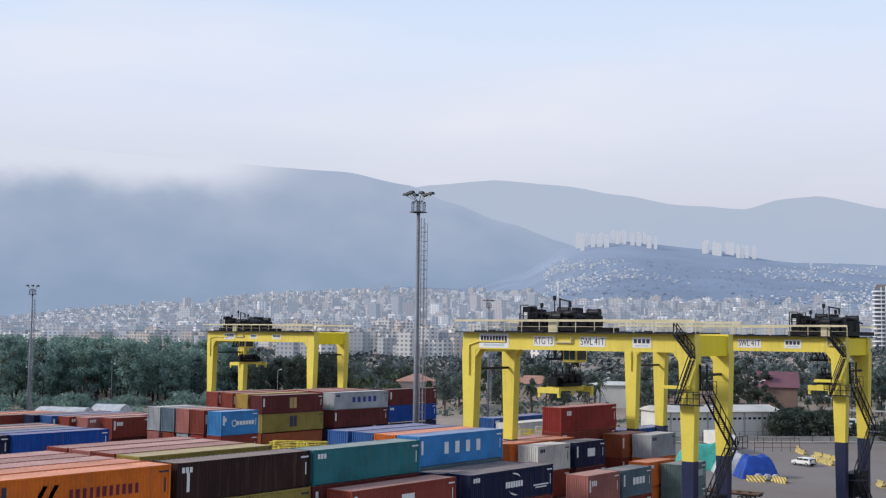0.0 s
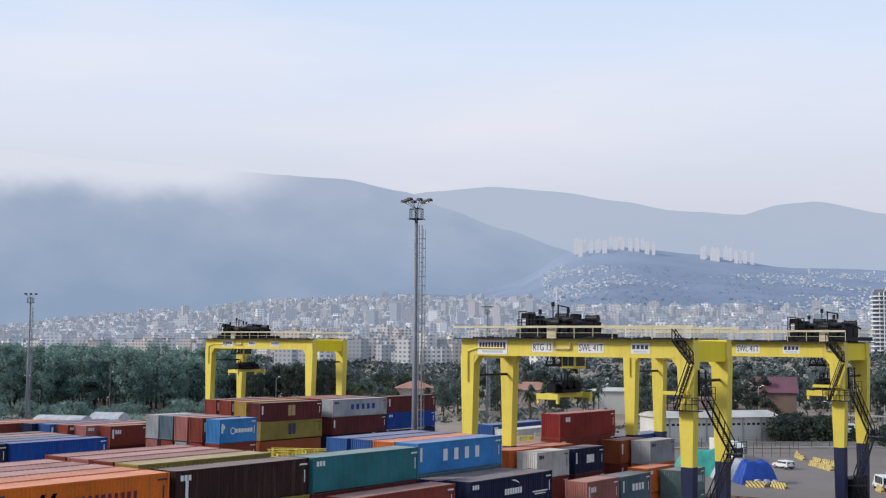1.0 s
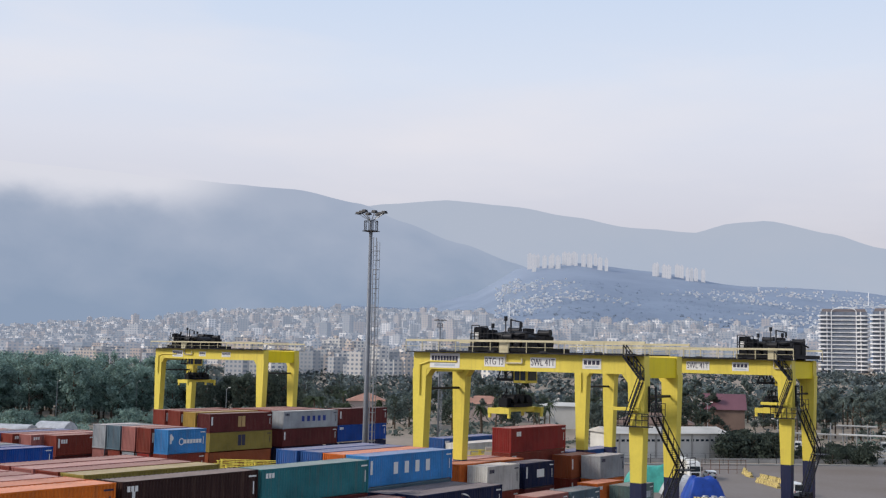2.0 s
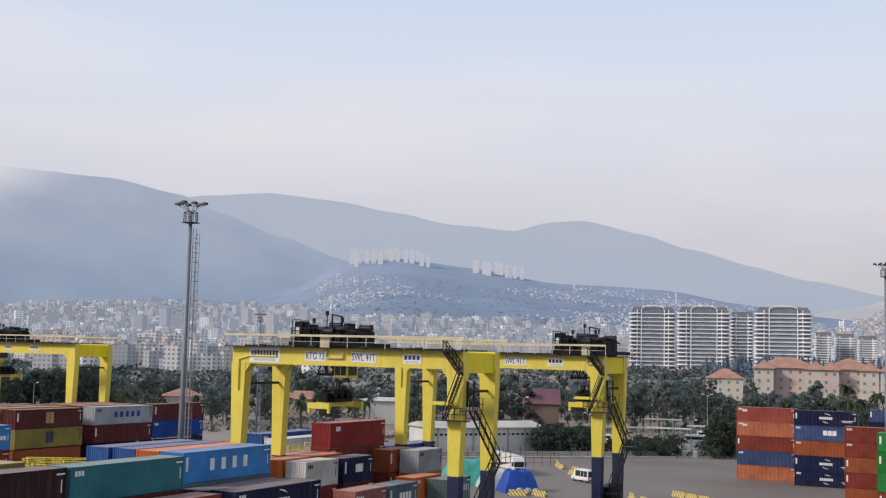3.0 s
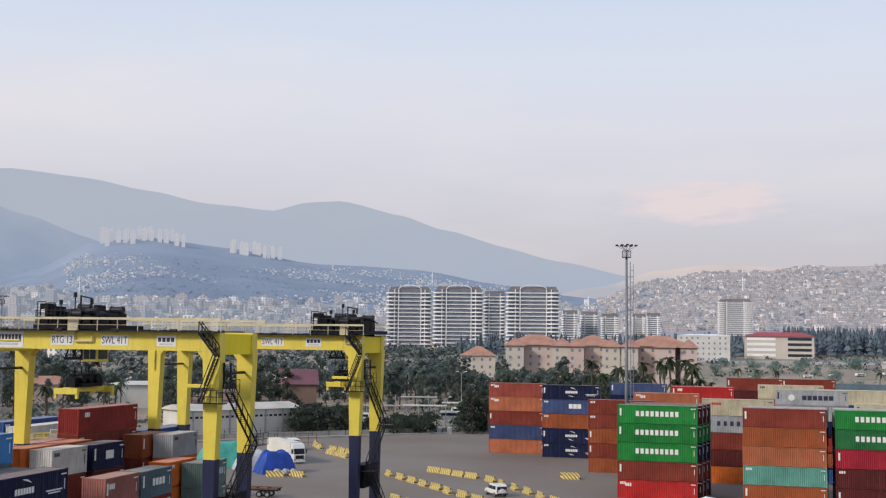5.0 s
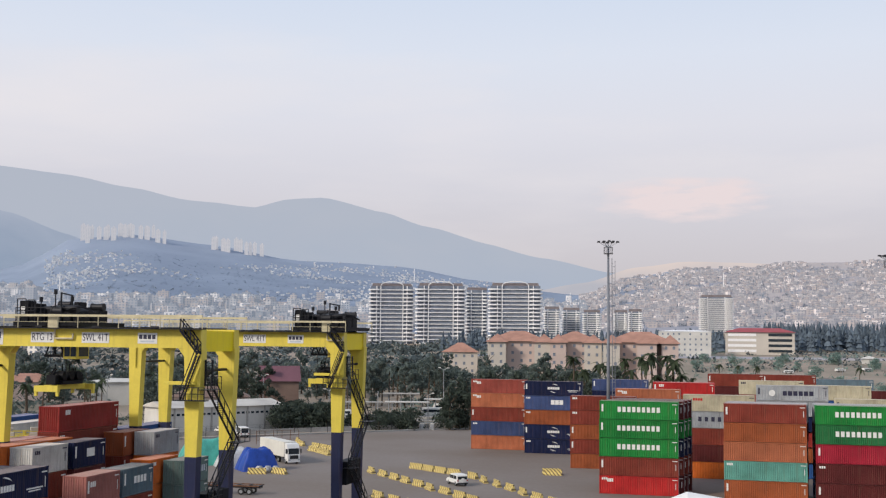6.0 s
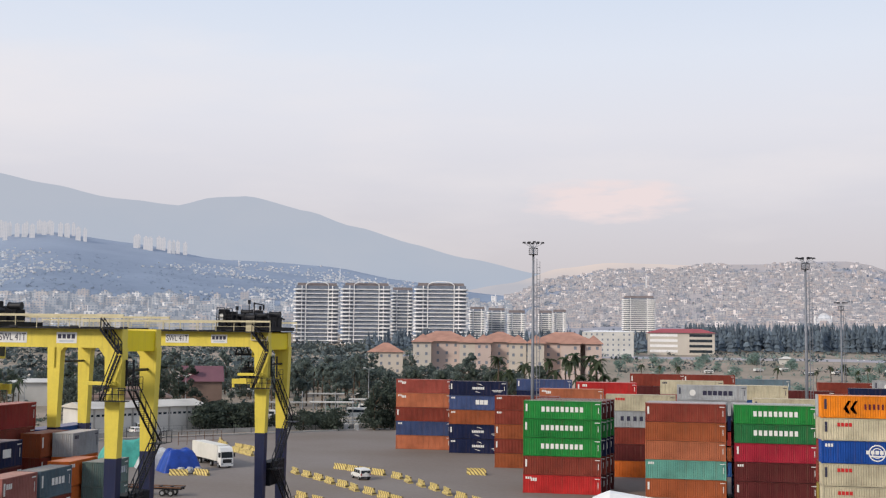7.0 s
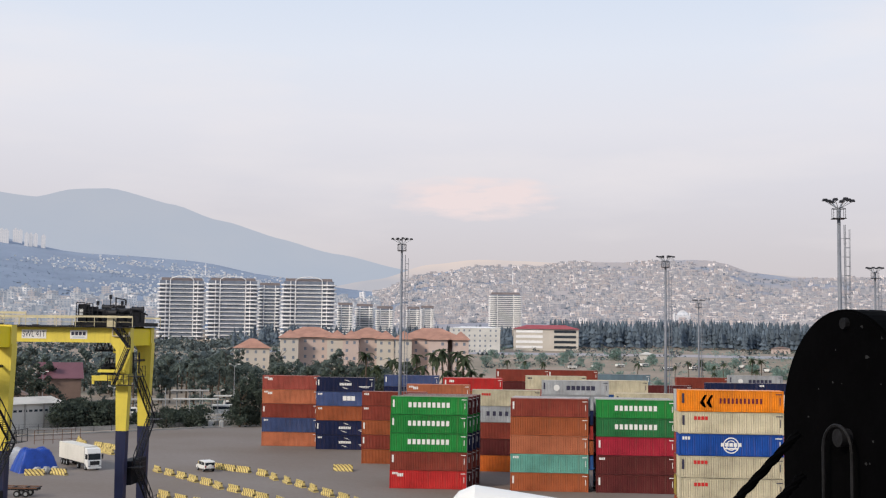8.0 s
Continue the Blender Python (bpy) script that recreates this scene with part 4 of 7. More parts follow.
def fill_stacks():
    """All the containers buried low in the stacks, joined."""
    names = sorted({f[6] for f in FILLERS})
    verts, faces, slots, base = [], [], [], 0
    for x, y, z, rz, L, H, colour in FILLERS:
        shell, end, roof, frame_me, door, rods = container_meshes(L, H)
        m = np.array(pose(x, y, z, 0, 0, rz))
        for me in (shell[0], end, roof, door[0], door[1]) + ((shell[1],) if rz == 0 else ()):
            co = np.empty(len(me.vertices) * 3)
            me.vertices.foreach_get("co", co)
            co = co.reshape(-1, 3) @ m[:3, :3].T + m[:3, 3]
            verts.append(co)
            for p in me.polygons:
                faces.append([base + i for i in p.vertices])
                slots.append(names.index(colour))
            base += len(co)
    me = bpy.data.meshes.new("buried_containers")
    me.from_pydata(np.concatenate(verts).tolist(), [], faces)
    for q in names:
        me.materials.append(paint(q, COLOURS[q]))
    me.polygons.foreach_set("material_index", slots)
    tagged(new("buried_containers", me), "lower tiers of mixed-colour containers deep in the stacks", "shipping container", kind="stuff")



# ---------- rubber-tyred gantry cranes ----------
M_RAIL = mat("railing_cream", (0.56, 0.50, 0.33), 0.6, 0, 0.2, 1, 8)

def gantry(name, xa, xc, y, wb, trolley, cabin, signs, deep=True):
    """Crane with its legs at xa and xc, front girder at y, the rear one wb behind."""
    g = empty(name, pose(xa, y, 0), label="tall yellow rubber-tyred gantry crane with navy lower legs", category="gantry crane", group="gantry cranes")
    S = xc - xa
    zb, zt = 22.9, 24.6
    for k, yy in enumerate((0.0, wb)):
        bm = B()
        box(bm, -0.75, yy - 0.55, zb, S + 0.75, yy + 0.55, zt)
        part("girder", bm, M_YEL, g)
        for sx, x in ((1, 0.0), (-1, S)):
            bm = B()
            taper(bm, (x - 0.55, yy - 0.5, x + 0.55, yy + 0.5), (x - 0.85, yy - 0.54, x + 0.85, yy + 0.54), 13.4, zb)
            prism(bm, [(x + sx * 0.85, zb), (x + sx * 1.45, zb), (x + sx * 0.82, zb - 0.8)], "y", yy - 0.5, yy + 0.5)
            leg = part("leg", bm, M_YEL, g)
            bm = B()
            taper(bm, (x - 0.42, yy - 0.5, x + 0.42, yy + 0.5), (x - 0.56, yy - 0.51, x + 0.56, yy + 0.51), 2.0, 13.4)
            part("lower_leg", bm, M_CBLUE, leg, "navy painted lower leg")
    for x, m in ((0.0, M_YEL), (S, M_YEL2)):
        bm = B()
        box(bm, x - 0.5, 0.56, zb - 0.3, x + 0.62, wb - 0.56, zt - 0.15)
        part("end_tie", bm, m, g)
        bm = B()
        rod(bm, (x, 0.5, zb - 2.0), (x, wb - 0.5, zb - 2.0), 0.13, 8)
        part("tie_rod", bm, M_DSTEEL, g)
        bm = B()
        box(bm, x - 0.45, -1.5, 1.0, x + 0.45, wb + 1.5, 2.0)
        part("sill_beam", bm, M_CBLUE, g)
        for yy in (-1.0, 0.6, wb - 0.6, wb + 1.0):
            bm = B()
            rod(bm, (x - 0.3, yy, 0.75), (x + 0.3, yy, 0.75), 0.75, 20)
            w = part("wheel", bm, M_RUB, g)
            bm = B()
            rod(bm, (x - 0.33, yy, 0.75), (x + 0.33, yy, 0.75), 0.36, 14)
            part("rim", bm, M_STEEL, w)
    # walkways with railings along both girders
    for yy, side in ((-0.55, -1), (wb + 0.55, 1)):
        bm = B()
        box(bm, -1.2, min(yy, yy + side * 0.8), zt - 0.06, S + 1.2, max(yy, yy + side * 0.8), zt + 0.02)
        part("walkway", bm, M_DSTEEL, g)
        bm = B()
        yr = yy + side * 0.75
        n = 13
        for i in range(n + 1):
            x = -1.2 + (S + 2.4) * i / n
            rod(bm, (x, yr, zt), (x, yr, zt + 1.05), 0.045, 5)
        box(bm, -1.2, yr - 0.07, zt + 1.02, S + 1.2, yr + 0.07, zt + 1.22)
        rod(bm, (-1.2, yr, zt + 0.55), (S + 1.2, yr, zt + 0.55), 0.022, 5)
        part("railing", bm, M_RAIL, g, "thin pale yellow railing")
        for i in range(4):
            bm = B()
            x = S * (0.14 + 0.24 * i)
            box(bm, x - 0.35, yr - 0.15, zt + 0.02, x + 0.35, yr + 0.05, zt + 0.22)
            part("floodlight", bm, M_DSTEEL, g)
    # rail on the girders
    for yy in (0.0, wb):
        bm = B()
        box(bm, 0.3, yy - 0.06, zt + 0.002, S - 0.3, yy + 0.06, zt + 0.14)
        part("trolley_rail", bm, M_DSTEEL, g)
    # trolley with machinery
    t0 = trolley * S
    bm = B()
    box(bm, t0 - 3.0, -0.7, zt + 0.15, t0 + 3.6, wb + 0.7, zt + 0.55)
    tr = part("trolley", bm, M_BLACK, g, "black trolley deck with winches")
    deck = zt + 0.55
    gearbox = [("machine_house", -2.95, -2.05, 0.1, 1.5, 1.95), ("machine_house", -1.95, -1.25, 0.3, 1.9, 1.7), ("cable_reel_box", -1.1, -0.5, 0.4, 2.6, 0.95), ("winch_motor", -0.4, 0.35, 0.6, 2.4, 1.15),
               ("gearbox", 1.5, 2.3, 0.3, 2.2, 0.95), ("gearbox", 2.45, 3.3, 0.4, 1.9, 0.7), ("winch_motor", -2.4, -1.3, wb - 2.2, wb - 0.6, 1.4), ("control_cabinet", -0.6, 0.0, wb - 1.6, wb - 0.2, 2.0),
               ("control_cabinet", 0.2, 0.7, wb - 1.5, wb - 0.4, 1.5), ("gearbox", 1.2, 2.4, wb - 2.0, wb - 0.4, 1.2)]
    for nm, x0, x1, y0, y1, h in gearbox:
        bm = B()
        box(bm, t0 + x0, y0, deck, t0 + x1, y1, deck + h)
        bmesh.ops.bevel(bm, geom=bm.edges[:], offset=0.06, segments=2, affect="EDGES")
        part(nm, bm, M_BLACK, tr)
    for x, y, z, r, half in ((0.75, 0.7, 1.0, 0.42, 0.5), (1.9, 0.9, 1.25, 0.3, 0.75), (-0.8, 1.4, 1.2, 0.28, 0.4), (-1.6, wb - 1.4, 1.75, 0.3, 0.6), (1.8, wb - 1.2, 1.5, 0.34, 0.6)):
        bm = B()
        rod(bm, (t0 + x - half, y, deck + z), (t0 + x + half, y, deck + z), r, 14)
        for q in (-half, half):
            rod(bm, (t0 + x + q - 0.06, y, deck + z), (t0 + x + q + 0.06, y, deck + z), r * 1.15, 14)
        part("motor", bm, M_DSTEEL, tr, smooth=False)
    for x0, x1, y, h in ((-3.0, -2.1, -0.15, 2.1), (-1.95, -1.2, -0.1, 2.0)):
        bm = B()
        for p, q in (((x0, 0), (x0, h)), ((x1, 0), (x1, h)), ((x0, h), (x1, h)), ((x0, h * 0.5), (x1, h * 0.5))):
            rod(bm, (t0 + p[0], y, deck + p[1]), (t0 + q[0], y, deck + q[1]), 0.05, 5)
        part("cabinet_frame", bm, M_DSTEEL, tr)
    bm = B()
    box(bm, t0 - 2.75, 0.07, deck + 0.55, t0 - 2.35, 0.095, deck + 1.4)
    part("hatch", bm, M_WHITE, tr, "pale open hatch")
    for x, y, h in ((-0.75, 0.2, 2.3), (0.6, 0.4, 3.0), (1.35, 2.0, 2.4)):
        bm = B()
        rod(bm, (t0 + x, y, deck), (t0 + x, y, deck + h), 0.06, 6)
        rod(bm, (t0 + x, y, deck + h - 0.45), (t0 + x, y, deck + h), 0.17, 8)
        part("signal_post", bm, M_DSTEEL, tr)
    bm = B()
    for px in (-2.9, -1.4, 0.1, 1.8, 3.4):
        rod(bm, (t0 + px, -0.5, zt + 0.5), (t0 + px, -0.5, deck + 1.3), 0.04, 5)
    for z in (0.7, 1.3):
        rod(bm, (t0 - 2.9, -0.5, deck + z), (t0 + 3.4, -0.5, deck + z), 0.03, 5)
    part("deck_rail", bm, M_DSTEEL, tr)
    bm = B()
    rod(bm, (t0 + 0.2, 1.0, zt + 1.4), (t0 + 0.2, wb - 1.0, zt + 1.4), 0.7, 16)
    part("hoist_drum", bm, M_DSTEEL, tr)
    bm = B()
    rod(bm, (t0 + 1.2, 0.4, zt + 0.5), (t0 + 1.2, 0.4, zt + 3.3), 0.09, 6)
    rod(bm, (t0 + 1.2, 0.4, zt + 3.2), (t0 + 2.3, 0.4, zt + 3.0), 0.07, 6)
    rod(bm, (t0 + 2.3, 0.4, zt + 3.05), (t0 + 2.3, 0.4, zt + 2.4), 0.12, 6)
    part("service_jib", bm, M_DSTEEL, tr)
    bm = B()
    for i in range(9):
        a, b = t0 + 2.0 + 0.32 * i, t0 + 2.0 + 0.32 * (i + 1)
        f = lambda q: zt + 1.6 + 0.45 * math.sin((q - t0 - 2.0) / 2.88 * math.pi) - 0.25 * (q - t0 - 2.0) / 2.88
        rod(bm, (a, 0.1, f(a)), (b, 0.1, f(b)), 0.1, 6)
    part("cable_loop", bm, M_BLACK, tr)
    bm = B()
    box(bm, t0 + 0.75, -0.95, zt - 0.12, t0 + 1.7, -0.6, zt + 1.25)
    part("cable_guide_box", bm, M_RAIL, tr)
    bm = B()
    rod(bm, (t0 + 1.35, -0.72, zt - 0.1), (t0 + 1.35, -0.72, zt - 0.95), 0.09, 6)
    rod(bm, (t0 + 1.35, -0.72, zt - 0.95), (t0 + 3.2, -0.72, zt - 0.95), 0.09, 6)
    rod(bm, (t0 + 3.2, -0.72, zt - 0.95), (t0 + 3.2, -0.72, zt - 0.5), 0.09, 6)
    part("tow_arm", bm, M_RAIL, tr)
    # operator's cabin under the trolley
    cx = t0 + cabin
    bm = B()
    box(bm, cx - 0.75, 0.9, zb - 1.15, cx + 0.75, 2.9, zb + 0.4)
    bmesh.ops.bevel(bm, geom=bm.edges[:], offset=0.05, segments=1, affect="EDGES")
    cab = part("operator_cabin", bm, M_YEL, tr, "yellow cabin with dark windows")
    bm = B()
    box(bm, cx - 0.6, 0.87, zb - 0.9, cx - 0.05, 0.895, zb + 0.2)
    box(bm, cx + 0.05, 0.87, zb - 0.9, cx + 0.6, 0.895, zb + 0.2)
    box(bm, cx + 0.755, 1.1, zb - 0.9, cx + 0.78, 2.7, zb + 0.2)
    part("window", bm, M_GLASS, cab)
    bm = B()
    box(bm, cx - 0.3, 1.4, zb + 0.4, cx + 0.3, 2.4, zt + 0.16)
    box(bm, cx - 2.9, 1.2, zb - 1.0, cx - 0.8, 2.6, zb - 0.75)
    for qx in (-2.8, -2.0, -1.2):
        rod(bm, (cx + qx, 1.3, zb - 0.8), (cx + qx + 0.3, 1.6, zb + 0.5), 0.08, 5)
        rod(bm, (cx + qx + 0.4, 2.4, zb - 0.8), (cx + qx, 2.2, zb + 0.5), 0.08, 5)
    box(bm, cx - 2.9, 1.2, zb + 0.35, cx - 0.25, 2.6, zb + 0.55)
    part("cabin_hanger", bm, M_DSTEEL, cab)
    # spreader on its ropes
    sz = 18.9
    bm = B()
    box(bm, t0 - 0.35, wb / 2 - 3.05, sz, t0 + 0.35, wb / 2 + 3.05, sz + 0.45)
    for e in (-1, 1):
        box(bm, t0 - 1.22, wb / 2 + e * 3.05 - 0.2, sz - 0.15, t0 + 1.22, wb / 2 + e * 3.05 + 0.2, sz + 0.4)
        for q in (-1, 1):
            box(bm, t0 + q * 1.1 - 0.12, wb / 2 + e * 3.05 - 0.12, sz - 0.55, t0 + q * 1.1 + 0.12, wb / 2 + e * 3.05 + 0.12, sz - 0.15)
    sp = part("spreader", bm, M_YEL, g, "yellow container spreader hanging on ropes")
    bm = B()
    box(bm, t0 - 0.8, wb / 2 - 1.7, sz + 0.45, t0 + 0.8, wb / 2 + 1.7, sz + 0.8)
    for e in (-1.2, 0, 1.2):
        rod(bm, (t0 - 0.7, wb / 2 + e, sz + 1.25), (t0 + 0.7, wb / 2 + e, sz + 1.25), 0.42, 14)
        rod(bm, (t0 - 0.75, wb / 2 + e + 0.5, sz + 0.8), (t0 - 0.5, wb / 2 + e + 0.2, sz + 2.3), 0.06, 5)
    for e in (-2.2, -1.75, 1.75, 2.2):
        box(bm, t0 - 0.55, wb / 2 + e - 0.16, sz + 0.45, t0 + 0.4, wb / 2 + e + 0.16, sz + 1.35)
        rod(bm, (t0 - 0.3, wb / 2 + e, sz + 1.3), (t0 - 0.1, wb / 2 + e * 0.8, sz + 1.9), 0.07, 5)
    part("headblock", bm, M_BLACK, sp)
    for qx in (-0.9, 0.9):
        for qy in (-1.3, 1.3):
            bm = B()
            rod(bm, (t0 + qx, wb / 2 + qy, sz + 1.3), (t0 + qx * 0.7, wb / 2 + qy * 1.2, zt + 0.2), 0.03, 5)
            part("hoist_rope", bm, M_DSTEEL, sp)
    # stairs zigzag on the side next to the quay
    if deep:
        x = S
        flights = [((x - 0.9, -0.75, zt - 0.1), (x + 0.85, -0.75, 22.4)), ((x + 0.95, 0.1, 21.9), (x + 0.95, 0.1, 19.6)), ((x + 0.95, 0.6, 19.2), (x + 0.95, wb - 0.9, 14.4)), ((x + 0.95, wb - 0.9, 14.2), (x + 0.95, 1.2, 9.6)), ((x + 0.95, 1.2, 9.4), (x + 0.95, wb - 0.9, 4.8)), ((x + 0.95, wb - 0.9, 4.6), (x + 0.95, 1.6, 0.5))]
        for p, q in flights:
            bm = B()
            p, q = Vector(p), Vector(q)
            d = q - p
            side = Vector((0, 0, 0))
            hor = Vector((d.x, d.y, 0))
            across = Vector((0.0, -0.6, 0)) if abs(d.x) > abs(d.y) else Vector((0.65, 0, 0))
            for o in (Vector((0, 0, 0)), across):
                rod(bm, p + o, q + o, 0.1, 5)
                if hor.length > 0.5:
                    up = Vector((0, 0, 1.0))
                    rod(bm, p + o + up, q + o + up, 0.055, 5)
                    for i in range(6):
                        c = p + o + d * (i / 5)
                        rod(bm, c, c + up, 0.045, 4)
            steps = max(6, int(d.length / 0.3))
            for i in range(steps):
                c = p + d * ((i + 0.5) / steps)
                e = c + across
                box(bm, min(c.x, e.x) - 0.05, min(c.y, e.y) - 0.1, c.z - 0.02, max(c.x, e.x) + 0.05, max(c.y, e.y) + 0.1, c.z + 0.02)
            part("stair_flight", bm, M_DSTEEL, g, "dark steel zigzag stair")
        for z, y0, y1 in ((19.3, -0.9, 1.3), (14.2, wb - 1.4, wb + 0.9), (9.4, 0.2, 2.2), (4.6, wb - 1.6, wb + 0.6)):
            bm = B()
            box(bm, x + 0.62, y0, z - 0.05, x + 2.0, y1, z)
            for yy in (y0, (y0 + y1) / 2, y1):
                rod(bm, (x + 1.95, yy, z), (x + 1.95, yy, z + 1.1), 0.035, 4)
            for zz in (0.55, 1.1):
                rod(bm, (x + 1.95, y0, z + zz), (x + 1.95, y1, z + zz), 0.035, 4)
            part("landing", bm, M_DSTEEL, g)
        bm = B()
        box(bm, x - 1.3, -1.6, 18.32, x + 1.7, -0.68, 18.4)
        for i in range(6):
            rod(bm, (x - 1.25 + 0.58 * i, -1.55, 18.4), (x - 1.25 + 0.58 * i, -1.55, 19.5), 0.05, 4)
        for zz in (18.95, 19.5):
            rod(bm, (x - 1.25, -1.55, zz), (x + 1.65, -1.55, zz), 0.05, 4)
        rod(bm, (x - 1.25, -0.75, 19.5), (x - 1.25, -1.55, 19.5), 0.05, 4)
        part("landing", bm, M_DSTEEL, g)
        bm = B()
        for o in (-0.85, -1.4):
            rod(bm, (x + 0.8, o, 22.3), (x - 0.7, o, 18.4), 0.08, 5)
            rod(bm, (x + 0.8, o, 23.3), (x - 0.7, o, 19.4), 0.05, 5)
        for i in range(14):
            q = (i + 0.5) / 14
            box(bm, x + 0.7 - 1.5 * q, -1.4, 22.28 - 3.9 * q, x + 0.92 - 1.5 * q, -0.85, 22.32 - 3.9 * q)
        part("stair_flight", bm, M_DSTEEL, g, "dark steel zigzag stair")
        bm = B()
        box(bm, x - 0.6, 1.2, 7.4, x + 0.75, wb - 0.9, 10.0)
        bmesh.ops.bevel(bm, geom=bm.edges[:], offset=0.06, segments=1, affect="EDGES")
        part("power_house", bm, M_BLACK, g)
        bm = B()
        rod(bm, (x - 2.6, -0.65, 19.9), (x + 0.2, -0.65, 19.9), 0.1, 6)
        box(bm, x - 2.6, -0.9, 19.7, x + 0.4, -0.55, 19.95)
        part("side_platform", bm, M_YEL, g)
    bm = B()
    rod(bm, (1.3, -0.62, zb + 0.75), (4.6, -0.62, zb + 0.75), 0.1, 8)
    rod(bm, (0.1, -0.62, zb + 0.4), (1.3, -0.62, zb + 0.75), 0.1, 8)
    rod(bm, (0.1, -0.62, zb + 0.4), (0.1, -0.62, zb - 2.6), 0.1, 8)
    part("cable_duct", bm, M_YEL, g)
    for txt, u, w, h in signs:
        bm = B()
        x = u * S
        box(bm, x - w / 2, -0.58, 23.75 - h / 2, x + w / 2, -0.552, 23.75 + h / 2)
        s = part("sign_plate", bm, M_WHITE, g, "white plate with dark lettering")
        face = pose(x, -0.585, 23.75, 90, 0, 0)
        if txt.startswith("#"):
            n, frac = int(txt[1:]), 0.55
            st = w * 0.9 / n
            for i in range(n):
                bm = B()
                a = x - w * 0.45 + st * i
                box(bm, a + st * 0.1, -0.592, 23.75 - h * 0.08, a + st * 0.85, -0.581, 23.75 + h * 0.32)
                part("brand_mark", bm, M_INK, s)
            bm = B()
            box(bm, x - w * 0.35, -0.592, 23.75 - h * 0.38, x + w * 0.35, -0.581, 23.75 - h * 0.22)
            part("brand_line", bm, MARK["pale"], s)
        else:
            lettering(txt, h * 0.86, M_INK, s, face @ Matrix.Diagonal((0.82, 1.15, 1, 1)))
    return g


SIGNS = [("#9", 0.13, 3.6, 1.45), ("RTG 13", 0.375, 2.35, 0.95), ("SWL 41T", 0.60, 2.75, 0.95), ("#4", 0.815, 1.9, 0.95)]
gantry("gantry_crane", -70.1, -46.1, 94.7, 7.0, 0.375, 2.0, SIGNS)
gantry("gantry_crane", -68.0, -43.0, 124.4, 7.2, 0.90, 1.6, [("SWL 41T", 0.60, 2.75, 0.95), ("#4", 0.80, 1.9, 0.95)])
gantry("gantry_crane", -156.5, -132.2, 135.3, 7.2, 0.22, 1.2, [("#9", 0.2, 2.6, 1.1), ("#5", 0.45, 1.6, 0.8), ("#6", 0.68, 2.0, 0.8)], deep=False)


# ---------- floodlight masts ----------
M_MAST = mat("weathered_mast_steel", (0.20, 0.215, 0.245), 0.6, 0.25, 0.2, 0.5, 6)


def mast(x, y, h, ladder=True, small=False):
    m = empty("floodlight_mast", pose(x, y, 0), label="tall grey steel floodlight mast with a lamp crown", category="light mast", group="floodlight masts")
    bm = B()
    rod(bm, (0, 0, 0), (0, 0, h - 1.2), 0.38 if not small else 0.28, 14, 0.18)
    part("pole", bm, M_MAST, m, smooth=True)
    bm = B()
    for i in range(12):
        a, b = 2 * math.pi * i / 12, 2 * math.pi * (i + 1) / 12
        for z in (h - 2.3, h - 1.2):
            rod(bm, (0.75 * math.cos(a), 0.75 * math.sin(a), z), (0.75 * math.cos(b), 0.75 * math.sin(b), z), 0.04, 4)
        rod(bm, (0.75 * math.cos(a), 0.75 * math.sin(a), h - 2.3), (0.75 * math.cos(a), 0.75 * math.sin(a), h - 1.2), 0.03, 4)
    box(bm, -0.7, -0.7, h - 2.35, 0.7, 0.7, h - 2.28)
    part("cage", bm, M_DSTEEL, m)
    for i in range(8):
        a = 2 * math.pi * i / 8 + 0.2
        bm = B()
        c, s = math.cos(a), math.sin(a)
        rr = 1.1 if i % 2 else 1.6
        rod(bm, (0.1 * c, 0.1 * s, h - 1.2), (rr * c, rr * s, h - 0.35), 0.045, 5)
        arm = part("lamp_arm", bm, M_STEEL, m)
        bm = B()
        taper(bm, (rr * c - 0.28, rr * s - 0.28, rr * c + 0.28, rr * s + 0.28), (rr * c - 0.2, rr * s - 0.2, rr * c + 0.2, rr * s + 0.2), h - 0.38, h - 0.12)
        part("floodlight", bm, M_DSTEEL, arm)
    if ladder:
        bm = B()
        for q in (-0.25, 0.25):
            rod(bm, (0.75, q, 2), (0.62, q, h - 3.0), 0.05, 4)
        n = int(h / 0.6)
        for i in range(n):
            z = 2.5 + (h - 6.0) * i / n
            rod(bm, (0.72, -0.25, z), (0.72, 0.25, z), 0.03, 4)
            if i % 2 == 0:
                for u, v in (((0.72, -0.3), (1.15, -0.2)), ((1.15, -0.2), (1.15, 0.2)), ((1.15, 0.2), (0.72, 0.3))):
                    rod(bm, (*u, z), (*v, z), 0.038, 4)
            if i % 4 == 0:
                rod(bm, (0.2, 0, z), (0.75, 0, z), 0.025, 4)
        for q in (-0.2, 0.2):
            rod(bm, (1.15, q, 3.5), (1.15, q, h - 3.5), 0.03, 4)
        part("caged_ladder", bm, M_MAST, m)
    return m


mast(-80.3, 98.3, 40.0)
mast(-20.3, 198.0, 41.0)
mast(27.6, 222.0, 40.0)
mast(35.4, 131.0, 40.0)
mast(-240.0, 153.0, 35.0)
mast(68.0, 227.0, 38.5, small=True)
mast(49.0, 322.0, 35.2, small=True)
mast(-194.0, 270.0, 35.0, small=True)


